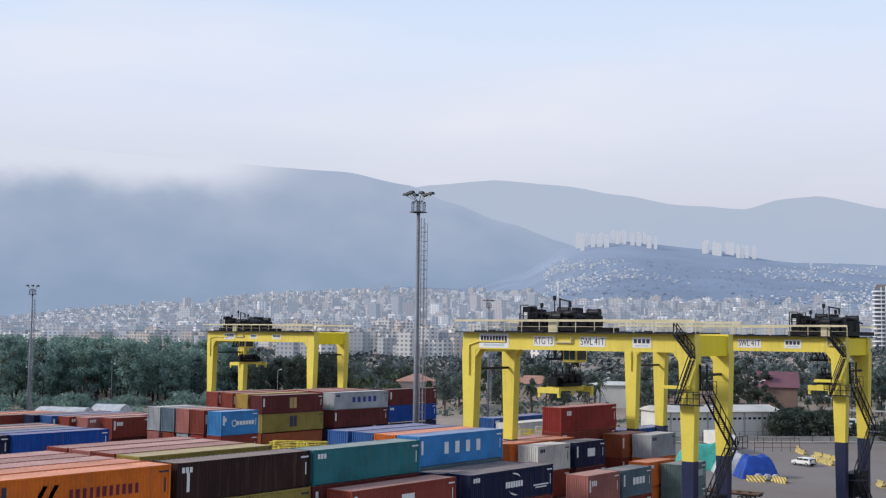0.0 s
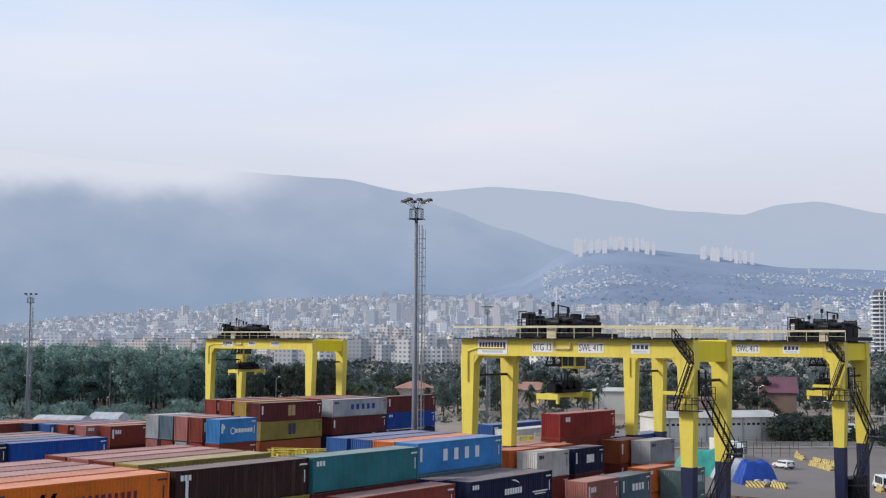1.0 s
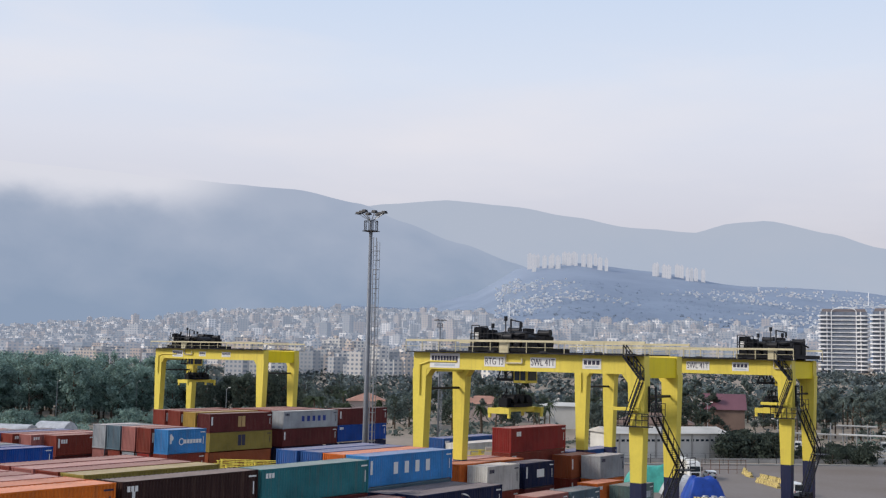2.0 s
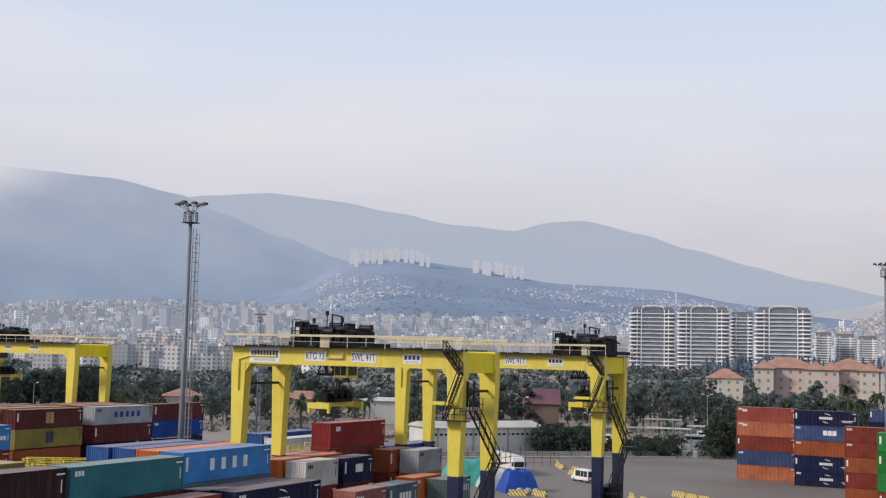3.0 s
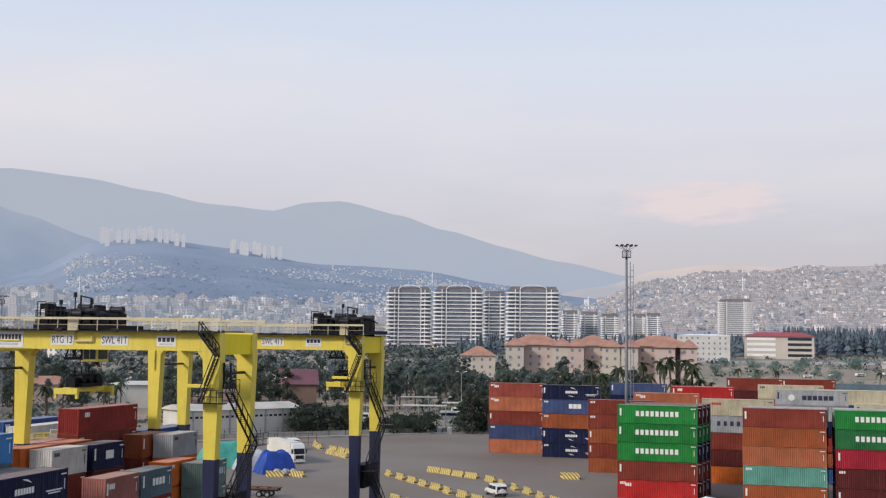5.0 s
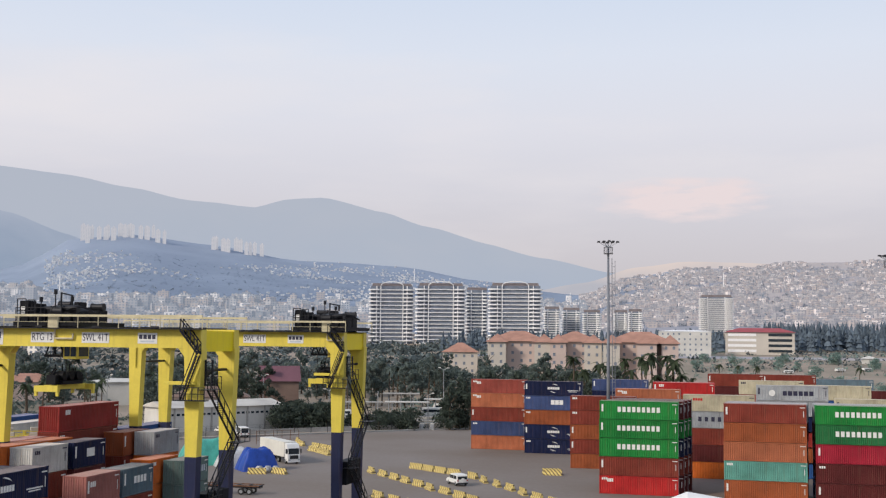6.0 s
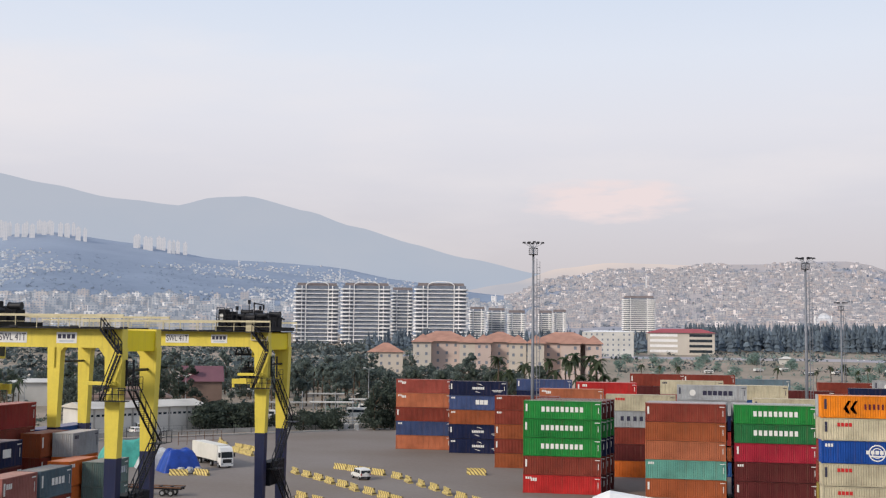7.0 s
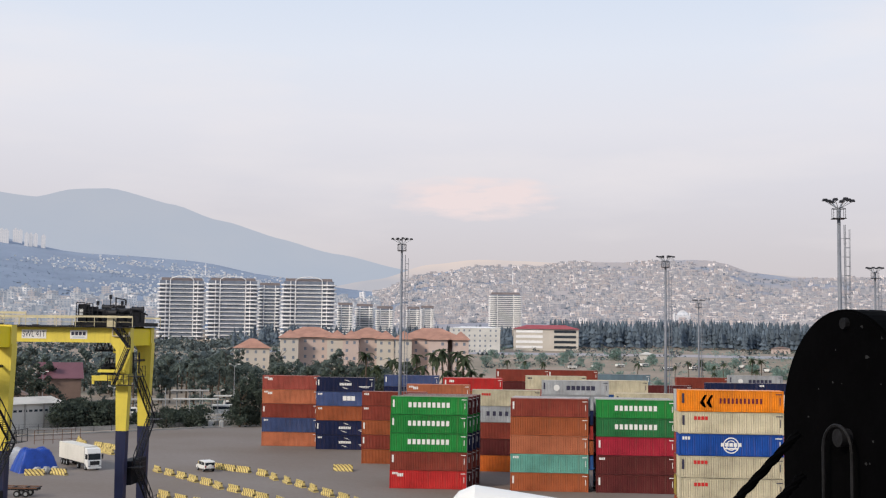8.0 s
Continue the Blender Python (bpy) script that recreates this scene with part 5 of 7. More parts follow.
# ---------- trees ----------
M_BARK = mat("bark", (0.10, 0.075, 0.055), 0.95, 0, 0.35, 1.5, 12, 0.4)
# these two leaf colours are paled and blued, haze painted in
M_LEAF = mat("hazed_broad_leaves", (0.235, 0.335, 0.295), 0.8, 0, 0.35, 0.3, 2.5, 0, None, 0, 0.3, True, 0.1, 0.45)
M_LEAF_M = mat("hazed_grey_green_leaves", (0.135, 0.17, 0.155), 0.8, 0, 0.4, 0.3, 2.5, 0, None, 0, 0.4, True, 0.1, 0.4)
M_LEAF_D = mat("dark_leaves", (0.076, 0.097, 0.078), 0.8, 0, 0.4, 0.3, 2.5, 0, None, 0, 0.35, True, 0.1, 0.4)
M_PALM = mat("palm_fronds", (0.075, 0.10, 0.06), 0.75, 0, 0.4, 0.6, 3, 0, None, 0, 0.3, True, 0.1, 0.4)
# needle colour blued to include the haze before the wood
M_FAR_PINE = mat("hazed_pine_needles", (0.088, 0.118, 0.15), 0.9, 0, 0.3, 0.05, 0.4, 0, None, 0, 0.3, True)


def leaf_mesh(seed, h, spread, lobes, per, size, low=0.3, tall=1.0):
    """A crown of many small leaf sprays, grown on uneven lobes."""
    rnd = random.Random(seed)
    verts, faces = [], []
    for k in range(lobes):
        a = rnd.uniform(0, 2 * math.pi)
        zz = rnd.uniform(low, 0.93)
        reach = spread * (1 - abs(zz - 0.55) * 1.1 * tall) * rnd.uniform(0.35, 1.0)
        c = Vector((reach * math.cos(a), reach * math.sin(a), h * zz))
        rad = spread * rnd.uniform(0.3, 0.5) * (1.15 - 0.5 * zz)
        for i in range(per):
            d = Vector((rnd.gauss(0, 1), rnd.gauss(0, 1), rnd.gauss(0, 0.8))).normalized()
            p = c + d * rad * rnd.uniform(0.55, 1.1)
            u = (d.orthogonal().normalized() + Vector((rnd.uniform(-.6, .6), rnd.uniform(-.6, .6), rnd.uniform(-.6, .6)))).normalized() * size * rnd.uniform(0.5, 1.2)
            v = u.cross(d).normalized() * size * rnd.uniform(0.35, 0.8)
            b = len(verts)
            verts += [p - u * 0.5, p + v * 0.55, p + u * 0.6, p - v * 0.5]
            faces.append((b, b + 1, b + 2, b + 3))
    me = bpy.data.meshes.new("crown")
    me.from_pydata([tuple(v) for v in verts], [], faces)
    me.materials.append(M_LEAF)
    return me


def trunk_mesh(seed, h, r):
    rnd = random.Random(seed)
    bm = B()
    p = Vector((0, 0, -0.4))
    for i in range(4):
        q = Vector((rnd.uniform(-.3, .3) * i * 0.4, rnd.uniform(-.3, .3) * i * 0.4, h * 0.7 * (i + 1) / 4))
        rod(bm, p, q, r * (1 - 0.2 * i), 8, r * (1 - 0.2 * (i + 1)))
        p = q
        for _ in range(2 if i else 0):
            a = rnd.uniform(0, 6.28)
            rod(bm, q, q + Vector((math.cos(a) * h * 0.22, math.sin(a) * h * 0.22, h * rnd.uniform(0.1, 0.22))), r * 0.4, 5, r * 0.1)
    return mesh_of(bm, "trunk", M_BARK)


def palm_meshes(seed, h):
    rnd = random.Random(seed)
    bm = B()
    p = Vector((0, 0, -0.3))
    for i in range(5):
        q = Vector((0.08 * i, 0.05 * i * rnd.uniform(-1, 1), h * (i + 1) / 5))
        rod(bm, p, q, 0.24 - 0.02 * i, 7, 0.22 - 0.02 * i)
        p = q
    tr = mesh_of(bm, "trunk", M_BARK)
    verts, faces = [], []
    for k in range(26):
        a, lift = rnd.uniform(0, 6.28), rnd.uniform(-0.5, 1.0)
        L = rnd.uniform(1.7, 2.5)
        c, s = math.cos(a), math.sin(a)
        prev = None
        for i in range(6):
            t = i / 5
            m = p + Vector((c * L * t, s * L * t, L * (lift * t - 0.9 * t * t)))
            w = 0.42 * (1 - t) + 0.05
            l, r = m + Vector((-s * w, c * w, -w * 0.5)), m + Vector((s * w, -c * w, -w * 0.5))
            b = len(verts)
            verts += [l, m, r]
            if prev is not None:
                faces += [(prev, prev + 1, b + 1, b), (prev + 1, prev + 2, b + 2, b + 1)]
            prev = b
    me = bpy.data.meshes.new("fronds")
    me.from_pydata([tuple(v) for v in verts], [], faces)
    me.materials.append(M_PALM)
    return tr, me


KINDS = {"tall": [(trunk_mesh(s, 20, 0.4), leaf_mesh(s, 20, 4.9, 36, 48, 0.85, 0.2)) for s in (1, 2, 3, 4)],
         "round": [(trunk_mesh(s, 9, 0.28), leaf_mesh(s, 9, 3.4, 24, 44, 0.62, 0.28)) for s in (5, 6, 7)],
         "bush": [(trunk_mesh(s, 4, 0.16), leaf_mesh(s, 4.2, 3.0, 20, 30, 0.6, 0.1)) for s in (8, 9)],
         "cypress": [(trunk_mesh(s, 13, 0.25), leaf_mesh(s, 13, 2.3, 24, 30, 0.8, 0.12, 1.4)) for s in (10, 11)],
         "palm": [palm_meshes(s, h) for s, h in ((12, 7.5), (13, 9.5))]}
TREE_TAGS = {"tall": ("tall leafy eucalyptus tree in the wood beyond the yard", "tree", "wood beyond the yard"), "round": ("dark leafy tree beside the rail tracks", "tree", "trees beyond the fence"),
             "bush": ("dense dark bush by the yard's edge", "bush", "bushes beyond the fence"), "cypress": ("dark slender conifer before the houses", "tree", "trees beyond the fence"),
             "palm": ("palm tree with a bare trunk and drooping fronds", "palm tree", "palms beyond the fence")}


def tree(kind, r, az, size, rnd, leaf=None):
    tr, cr = rnd.choice(KINDS[kind])
    label, cat, group = TREE_TAGS[kind]
    p = polar(r, az)
    ob = empty("palm_tree" if kind == "palm" else "bush" if kind == "bush" else "tree", pose(p.x, p.y, ground_z(r, az), 0, 0, rnd.uniform(0, 360)), label=label, category=cat, group=group)
    ob.scale = (size * rnd.uniform(0.9, 1.15), size * rnd.uniform(0.9, 1.15), size)
    share("trunk", tr, M_BARK, ob)
    share("fronds" if kind == "palm" else "crown", cr, leaf or (M_PALM if kind == "palm" else M_LEAF), ob)
    return ob


rnd = random.Random(21)
for i in range(120):
    az = 47.5 + 14 * (i + rnd.random()) / 120
    tree("tall", rnd.uniform(392, 470), az, rnd.uniform(0.85, 1.15), rnd)
for i in range(34):
    tree("tall", rnd.uniform(385, 430), rnd.uniform(42.5, 48.5), rnd.uniform(0.6, 0.95), rnd, M_LEAF_D)
for i in range(60):
    az = rnd.uniform(26, 43)
    tree(rnd.choice(("round", "round", "cypress")), rnd.uniform(370, 520), az, rnd.uniform(0.8, 1.35), rnd, rnd.choice((M_LEAF_D, M_LEAF_M)))
for i in range(34):
    tree("palm", rnd.uniform(340, 440), rnd.uniform(26, 43), rnd.uniform(0.9, 1.25), rnd)
# beyond the tracks: clumps with open ground between
for a0, a1, r0, r1, kinds, n, lo, hi in ((19.4, 21.9, 305, 318, ("bush",), 17, 1.1, 1.6), (15.3, 17.2, 306, 318, ("bush",), 11, 0.9, 1.3),
                                         (12.3, 13.9, 304, 322, ("round", "bush", "cypress"), 11, 0.9, 1.3), (4.6, 12.6, 318, 345, ("round", "cypress"), 26, 1.0, 1.35),
                                         (17.2, 19.4, 306, 314, ("bush",), 5, 0.7, 1.0), (22.0, 26.0, 345, 400, ("round", "cypress"), 12, 0.9, 1.3),
                                         (6.0, 14.5, 385, 430, ("round", "cypress", "round"), 22, 1.0, 1.4), (14.0, 22.0, 415, 470, ("round", "cypress", "round", "palm"), 24, 1.0, 1.5),
                                         (14.2, 19.5, 372, 410, ("palm", "palm", "cypress"), 15, 1.0, 1.4)):
    for i in range(n):
        tree(rnd.choice(kinds), rnd.uniform(r0, r1), a0 + (a1 - a0) * (i + rnd.random()) / n, rnd.uniform(lo, hi), rnd, M_LEAF_D if r0 < 360 else M_LEAF_M)
for i in range(40):
    az = rnd.uniform(9.0, 30.0)
    tree(rnd.choice(("round", "cypress", "palm")), rnd.uniform(420, 560), az, rnd.uniform(0.9, 1.3), rnd, M_LEAF_M)
for i in range(60):
    tree("bush", rnd.uniform(352, 398), rnd.uniform(45, 61), rnd.uniform(0.7, 1.5), rnd)
for i in range(16):
    tree("palm", rnd.uniform(380, 405), rnd.uniform(2.2, 8), rnd.uniform(1.35, 1.8), rnd)
for i in range(26):
    tree("palm", rnd.uniform(400, 520), rnd.uniform(-15, 2.0), rnd.uniform(0.7, 1.0), rnd)
for i in range(36):
    tree("bush", rnd.uniform(420, 640), rnd.uniform(-16, 4.0), rnd.uniform(0.7, 1.4), rnd)


def far_wood(name, az0, az1, r0, r1, n, h0, h1, label, seed):
    """A distant conifer wood, each tree a ragged stack of needle skirts."""
    rnd = random.Random(seed)
    verts, faces = [], []
    for i in range(n):
        a, r = rnd.uniform(az0, az1), rnd.uniform(r0, r1)
        p = polar(r, a, ground_z(r, a) - 0.5)
        h, w = rnd.uniform(h0, h1), rnd.uniform(2.4, 4.0)
        for k in range(5):
            z0, z1, q = h * (0.1 + 0.17 * k), h * (0.36 + 0.17 * k), w * (1 - 0.16 * k)
            b = len(verts)
            m = 7
            for j in range(m):
                t = 2 * math.pi * j / m + rnd.uniform(-.3, .3)
                rr = q * rnd.uniform(0.6, 1.15)
                verts.append((p.x + rr * math.cos(t), p.y + rr * math.sin(t), p.z + z0 + rnd.uniform(-.6, .6)))
            verts.append((p.x + rnd.uniform(-.3, .3), p.y + rnd.uniform(-.3, .3), p.z + min(z1, h)))
            for j in range(m):
                faces.append((b + j, b + (j + 1) % m, b + m))
    me = bpy.data.meshes.new(name)
    me.from_pydata(verts, [], faces)
    me.materials.append(M_FAR_PINE)
    tagged(new(name, me), label, "wood", kind="stuff")


scrub("field_scrub", 1500, -18, 16, 340, 780, 0.9, M_LEAF, "dry weeds and low scrub on the field", 41)
scrub("wood_undergrowth", 900, 44, 62, 300, 400, 1.1, M_LEAF, "green undergrowth at the edge of the wood", 42)
scrub("thicket", 420, 19.5, 47, 335, 540, 1.7, M_LEAF_M, "dark bushes and low trees beyond the rail tracks", 44)
scrub("thicket_far", 260, 12, 20, 425, 560, 1.9, M_LEAF_D, "dark bushes and low trees behind the station", 45)
scrub("verge_scrub", 620, 12, 44, 310, 420, 0.6, M_LEAF_D, "dark weeds along the rail tracks", 43)
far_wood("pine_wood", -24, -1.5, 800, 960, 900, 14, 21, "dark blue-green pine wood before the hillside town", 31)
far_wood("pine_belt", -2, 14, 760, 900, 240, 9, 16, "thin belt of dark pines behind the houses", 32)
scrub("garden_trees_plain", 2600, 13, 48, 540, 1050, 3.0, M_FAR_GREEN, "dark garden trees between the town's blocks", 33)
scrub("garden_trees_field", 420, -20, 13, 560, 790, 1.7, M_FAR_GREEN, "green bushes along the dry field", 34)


# ---------- buildings beyond the fence ----------
M_PINK = mat("pink_render", (0.52, 0.42, 0.385), 0.9, 0, 0.12, 0.12, 2, 0.1)
M_CREAM = mat("cream_render", (0.52, 0.48, 0.43), 0.9, 0, 0.12, 0.12, 2, 0.1)
M_TERRA = mat("terracotta_tiles", (0.40, 0.215, 0.16), 0.85, 0, 0.25, 0.3, 3, 0.3)
M_MAROON_ROOF = mat("maroon_sheet_roof", (0.17, 0.075, 0.095), 0.6, 0, 0.2, 0.2, 3)
M_BROWN_ROOF = mat("brown_sheet_roof", (0.20, 0.135, 0.11), 0.7, 0, 0.25, 0.2, 3)
M_PALE = mat("pale_wall", (0.55, 0.54, 0.51), 0.85, 0, 0.15, 0.2, 3)
M_RED_ROOF = mat("red_sheet_roof", (0.33, 0.06, 0.07), 0.6, 0, 0.15, 0.2, 3)
M_PENT = mat("dark_roof_storey", (0.17, 0.145, 0.145), 0.8, 0, 0.2, 0.2, 3)
# glazing lightened to blue-grey, the haze put into its base colour
M_FLAT_GLASS = mat("hazed_flat_glass", (0.175, 0.205, 0.26), 0.6, 0, 0.3, 0.15, 1.5)


def windows(parent, w, z0, floors, fh, cols, y, ww, wh, name="window", skip=0.0, rnd=None):
    """Rows of set-in windows on a facade facing -y at y."""
    shared = None
    for f in range(floors):
        for c in range(cols):
            if rnd and rnd.random() < skip:
                continue
            x = -w / 2 + w * (c + 0.5) / cols
            z = z0 + fh * f + fh * 0.5
            if shared is None:
                bm = B()
                box(bm, -ww / 2, -0.02, -wh / 2, ww / 2, 0.06, wh / 2)
                shared = mesh_of(bm, name, M_FLAT_GLASS)
            o = new(name, shared)
            o.parent = parent
            o.location = (x, y - 0.02, z)


def house(az, r, w, d, eave, apex, wall, roof, floors, cols, turn=0.0, label="", hip=True, over=0.7):
    p = polar(r, az)
    z = ground_z(r, az)
    h = empty("house", pose(p.x, p.y, z, 0, 0, turn), label=label, category="building", group="buildings beyond the fence")
    e, a = eave - z, apex - z
    bm = B()
    box(bm, -w / 2, 0, -2, w / 2, d, e)
    part("wall", bm, wall, h)
    bm = B()
    o = over
    if hip:
        i = d / 2 if d < w else w / 2
        v = [bm.verts.new(q) for q in ((-w / 2 - o, -o, e), (w / 2 + o, -o, e), (w / 2 + o, d + o, e), (-w / 2 - o, d + o, e), (-w / 2 + i, d / 2, a), (w / 2 - i, d / 2, a))]
        for f in ((0, 1, 5, 4), (1, 2, 5), (2, 3, 4, 5), (3, 0, 4), (3, 2, 1, 0)):
            bm.faces.new([v[k] for k in f])
    else:
        prism(bm, [(-o, e), (d + o, e), (d / 2, a)], "x", -w / 2 - o, w / 2 + o)
    part("roof", bm, roof, h)
    if floors:
        windows(h, w * 0.94, e - floors * 3.0, floors, 3.0, cols, 0.0, 0.95, 1.15, rnd=random.Random(int(az * 10)), skip=0.12)
    return h


PINK_L = "pink-rendered apartment house under a hipped terracotta roof"
for az, r, w, d, wall in ((10.3, 455, 22, 16, M_PINK), (7.5, 448, 18, 16, M_PINK), (4.35, 436, 24, 17, M_PINK)):
    house(az, r, w, d, 23.3, 27.3, wall, M_TERRA, 6, max(2, int(w / 3.6)), az * 0.8, PINK_L, over=1.2)
for az, r, w, d, wall in ((11.3, 450, 7, 14, M_CREAM), (9.0, 447, 7, 14, M_CREAM), (8.3, 443, 6, 13, M_PINK), (6.6, 442, 6.5, 13, M_CREAM), (5.7, 430, 6, 14, M_CREAM), (4.0, 428, 7, 14, M_PINK), (2.9, 430, 6, 14, M_PINK)):
    house(az, r, w, d, 22.9, 26.2, wall, M_TERRA, 6, 2, az * 0.8, PINK_L, over=0.9)
house(13.1, 470, 14, 12, 18.6, 22.4, M_CREAM, M_TERRA, 4, 4, 12, "small cream house with a terracotta roof")
house(2.2, 690, 30, 14, 29.5, 30.4, M_PALE, M_FLAT, 5, 9, 2, "long pale five-storey block with a flat roof", over=0.2)


def office():
    az, r = -1.3, 720
    p = polar(r, az)
    z = ground_z(r, az)
    h = empty("office_building", pose(p.x, p.y, z, 0, 0, -1.3), label="banded office building with a red roof", category="building")
    e = 29.6 - z
    bm = B()
    box(bm, -20, 0, -2, 20, 16, e)
    part("wall", bm, M_CREAM, h)
    bm = B()
    v = [bm.verts.new(q) for q in ((-21, -1, e), (21, -1, e), (21, 17, e), (-21, 17, e), (-12, 8, e + 2.6), (12, 8, e + 2.6))]
    for f in ((0, 1, 5, 4), (1, 2, 5), (2, 3, 4, 5), (3, 0, 4), (3, 2, 1, 0)):
        bm.faces.new([v[k] for k in f])
    part("roof", bm, M_RED_ROOF, h)
    for f in range(4):
        for x0, x1 in ((-18.5, -2), (5, 18.5)):
            bm = B()
            box(bm, x0, -0.15, e - 3.2 * (f + 1) + 0.9, x1, 0.1, e - 3.2 * (f + 1) + 2.5)
            part("window_band", bm, M_GLASS if x0 > 0 else M_FLAT, h)


office()


def tower(az0, az1, r, top_el, floors, arch=True, d=24):
    """A tall block of flats: white balcony slabs round dark glazing, curved crown on the roof."""
    az = (az0 + az1) / 2
    w = radians(abs(az0 - az1)) * r
    p = polar(r, az)
    top = EYE[2] + math.tan(radians(top_el)) * r
    z0 = ground_z(r, az)
    t = empty("apartment_tower", pose(p.x, p.y, z0, 0, 0, az), label="tall white apartment tower with wrap-round balconies", category="building", group="apartment towers")
    H = top - z0 - 3
    bm = B()
    box(bm, -w / 2 + 1.2, 1.2, -3, w / 2 - 1.2, d, H)
    part("wall", bm, M_FLAT_GLASS, t)
    fh = H / floors
    slab = parapet = None
    for f in range(floors):
        z = fh * (f + 1)
        if slab is None:
            bm = B()
            box(bm, -w / 2, 0.3, -0.42, w / 2, d, 0.0)
            for s in (-1, 1):
                x = s * w * 0.39
                rr = w * 0.13
                n = 8
                prism(bm, [(x + rr * math.cos(math.pi + math.pi * i / n), 0.6 + 2.4 * math.sin(math.pi + math.pi * i / n)) for i in range(n + 1)], "z", -0.43, 0.75)
            slab = mesh_of(bm, "balcony", M_FLAT)
            bm = B()
            box(bm, -w * 0.24, 0.1, 0.0, w * 0.24, 0.25, 0.5)
            parapet = mesh_of(bm, "parapet", M_FLAT)
        for nm, me in (("balcony", slab), ("parapet", parapet)):
            o = new(nm, me)
            o.parent = t
            o.location = (0, 0, z - fh)
    for s in (-0.34, -0.25, 0.25, 0.34) if arch else (-0.25, 0.25):
        bm = B()
        box(bm, s * w - 0.4, 0.0, -3, s * w + 0.4, 1.5, H)
        part("pier", bm, M_FLAT, t)
    bm = B()
    taper(bm, (-w * 0.45, 1.5, w * 0.45, d - 2), (-w * 0.43, 3, w * 0.43, d - 4), H, H + 2.6)
    part("penthouse", bm, M_PENT, t)
    if arch:
        bm = B()
        n = 14
        for i in range(n):
            a, b = math.pi * i / n, math.pi * (i + 1) / n
            rod(bm, (w * 0.25 * math.cos(a), 0.2, H + 3.6 * math.sin(a) + 0.2), (w * 0.25 * math.cos(b), 0.2, H + 3.6 * math.sin(b) + 0.2), 0.38, 5)
        part("roof_arch", bm, M_FLAT, t)


tower(17.6, 15.4, 1050, 2.72, 15)
tower(15.3, 12.85, 1040, 2.76, 15)
tower(12.85, 11.75, 1120, 2.56, 15, False)
tower(11.7, 9.1, 1030, 2.80, 15)
tower(1.5, -0.1, 1300, 2.25, 18, False)
for a0, a1, e, r in ((9.0, 8.2, 1.65, 1150), (8.1, 7.2, 1.6, 1180), (7.1, 6.2, 1.5, 1160), (5.6, 4.9, 1.5, 1200), (4.9, 4.2, 1.55, 1180)):
    tower(a0, a1, r, e, 14, False, 18)


def shed():
    s = empty("warehouse", pose(-134.5, 261.5, 0, 0, 0, 55), label="long low pale warehouse with a row of small windows", category="building")
    L = 33
    bm = B()
    box(bm, 0, 0, -0.5, L, 12, 6.2)
    part("wall", bm, M_PALE, s)
    bm = B()
    prism(bm, [(-0.8, 6.2), (12.8, 6.2), (6, 7.6)], "x", -0.8, L + 0.8)
    part("roof", bm, mat("pale_sheet_roof", (0.50, 0.48, 0.44), 0.7, 0, 0.2, 0.2, 3), s)
    for i in range(22):
        bm = B()
        x = 1.2 + 1.42 * i
        box(bm, x, -0.04, 4.2, x + 0.9, 0.05, 4.75)
        part("window", bm, M_GLASS, s)
    for i in range(6):
        bm = B()
        x = 5.2 * i + 2
        box(bm, x - 0.2, -0.25, -0.3, x + 0.2, -0.005, 6.1)
        part("pier", bm, M_CONC, s)


shed()
house(21.9, 392, 12.5, 12, 9.2, 14.2, M_BROWN_ROOF, M_MAROON_ROOF, 0, 0, 25, "long building with a maroon sheet roof", hip=False)
house(25.2, 352, 22, 11, 6.0, 9.0, M_PINK, M_BROWN_ROOF, 0, 0, 24, "low building with a brown roof", hip=True)
house(33.5, 425, 18, 12, 7.6, 10.4, M_PINK, M_TERRA, 0, 0, 33, "house with a red-brown roof among trees")
house(39.2, 435, 14, 12, 7.4, 10.2, M_PINK, M_TERRA, 0, 0, 40, "house with a red-brown roof among trees")
house(29.3, 400, 20, 12, 8.5, 9.6, M_PALE, M_PALE, 0, 0, 30, "pale flat-roofed hall among trees")


def canopy(az, r, w, h, turn, material):
    """A railway platform under a flat roof on slim posts."""
    p = polar(r, az)
    c = empty("station_canopy", pose(p.x, p.y, ground_z(r, az), 0, 0, turn), label="open railway platform canopy with a pale flat roof", category="canopy", group="station canopies")
    bm = B()
    box(bm, -w / 2, 0, -0.5, w / 2, 5.0, 0.9)
    part("platform", bm, M_CONC, c)
    bm = B()
    prism(bm, [(0.4, h + 0.2), (2.5, h), (4.6, h + 0.2), (4.6, h + 0.42), (2.5, h + 0.22), (0.4, h + 0.42)], "x", -w / 2, w / 2)
    part("roof", bm, material, c)
    n = max(3, int(w / 5))
    for i in range(n):
        bm = B()
        x = -w / 2 + w * (i + 0.5) / n
        rod(bm, (x, 2.5, 0.9), (x, 2.5, h + 0.1), 0.14, 8)
        part("post", bm, M_STEEL, c)


for az, r, w, h, turn, m in ((16.0, 348, 11, 6.6, 14, M_CONC), (15.7, 338, 13, 4.9, 14, M_PALE), (14.3, 354, 7, 4.4, 14, M_PALE), (17.9, 344, 12, 4.4, 16, M_CONC)):
    canopy(az, r, w, h, turn, m)


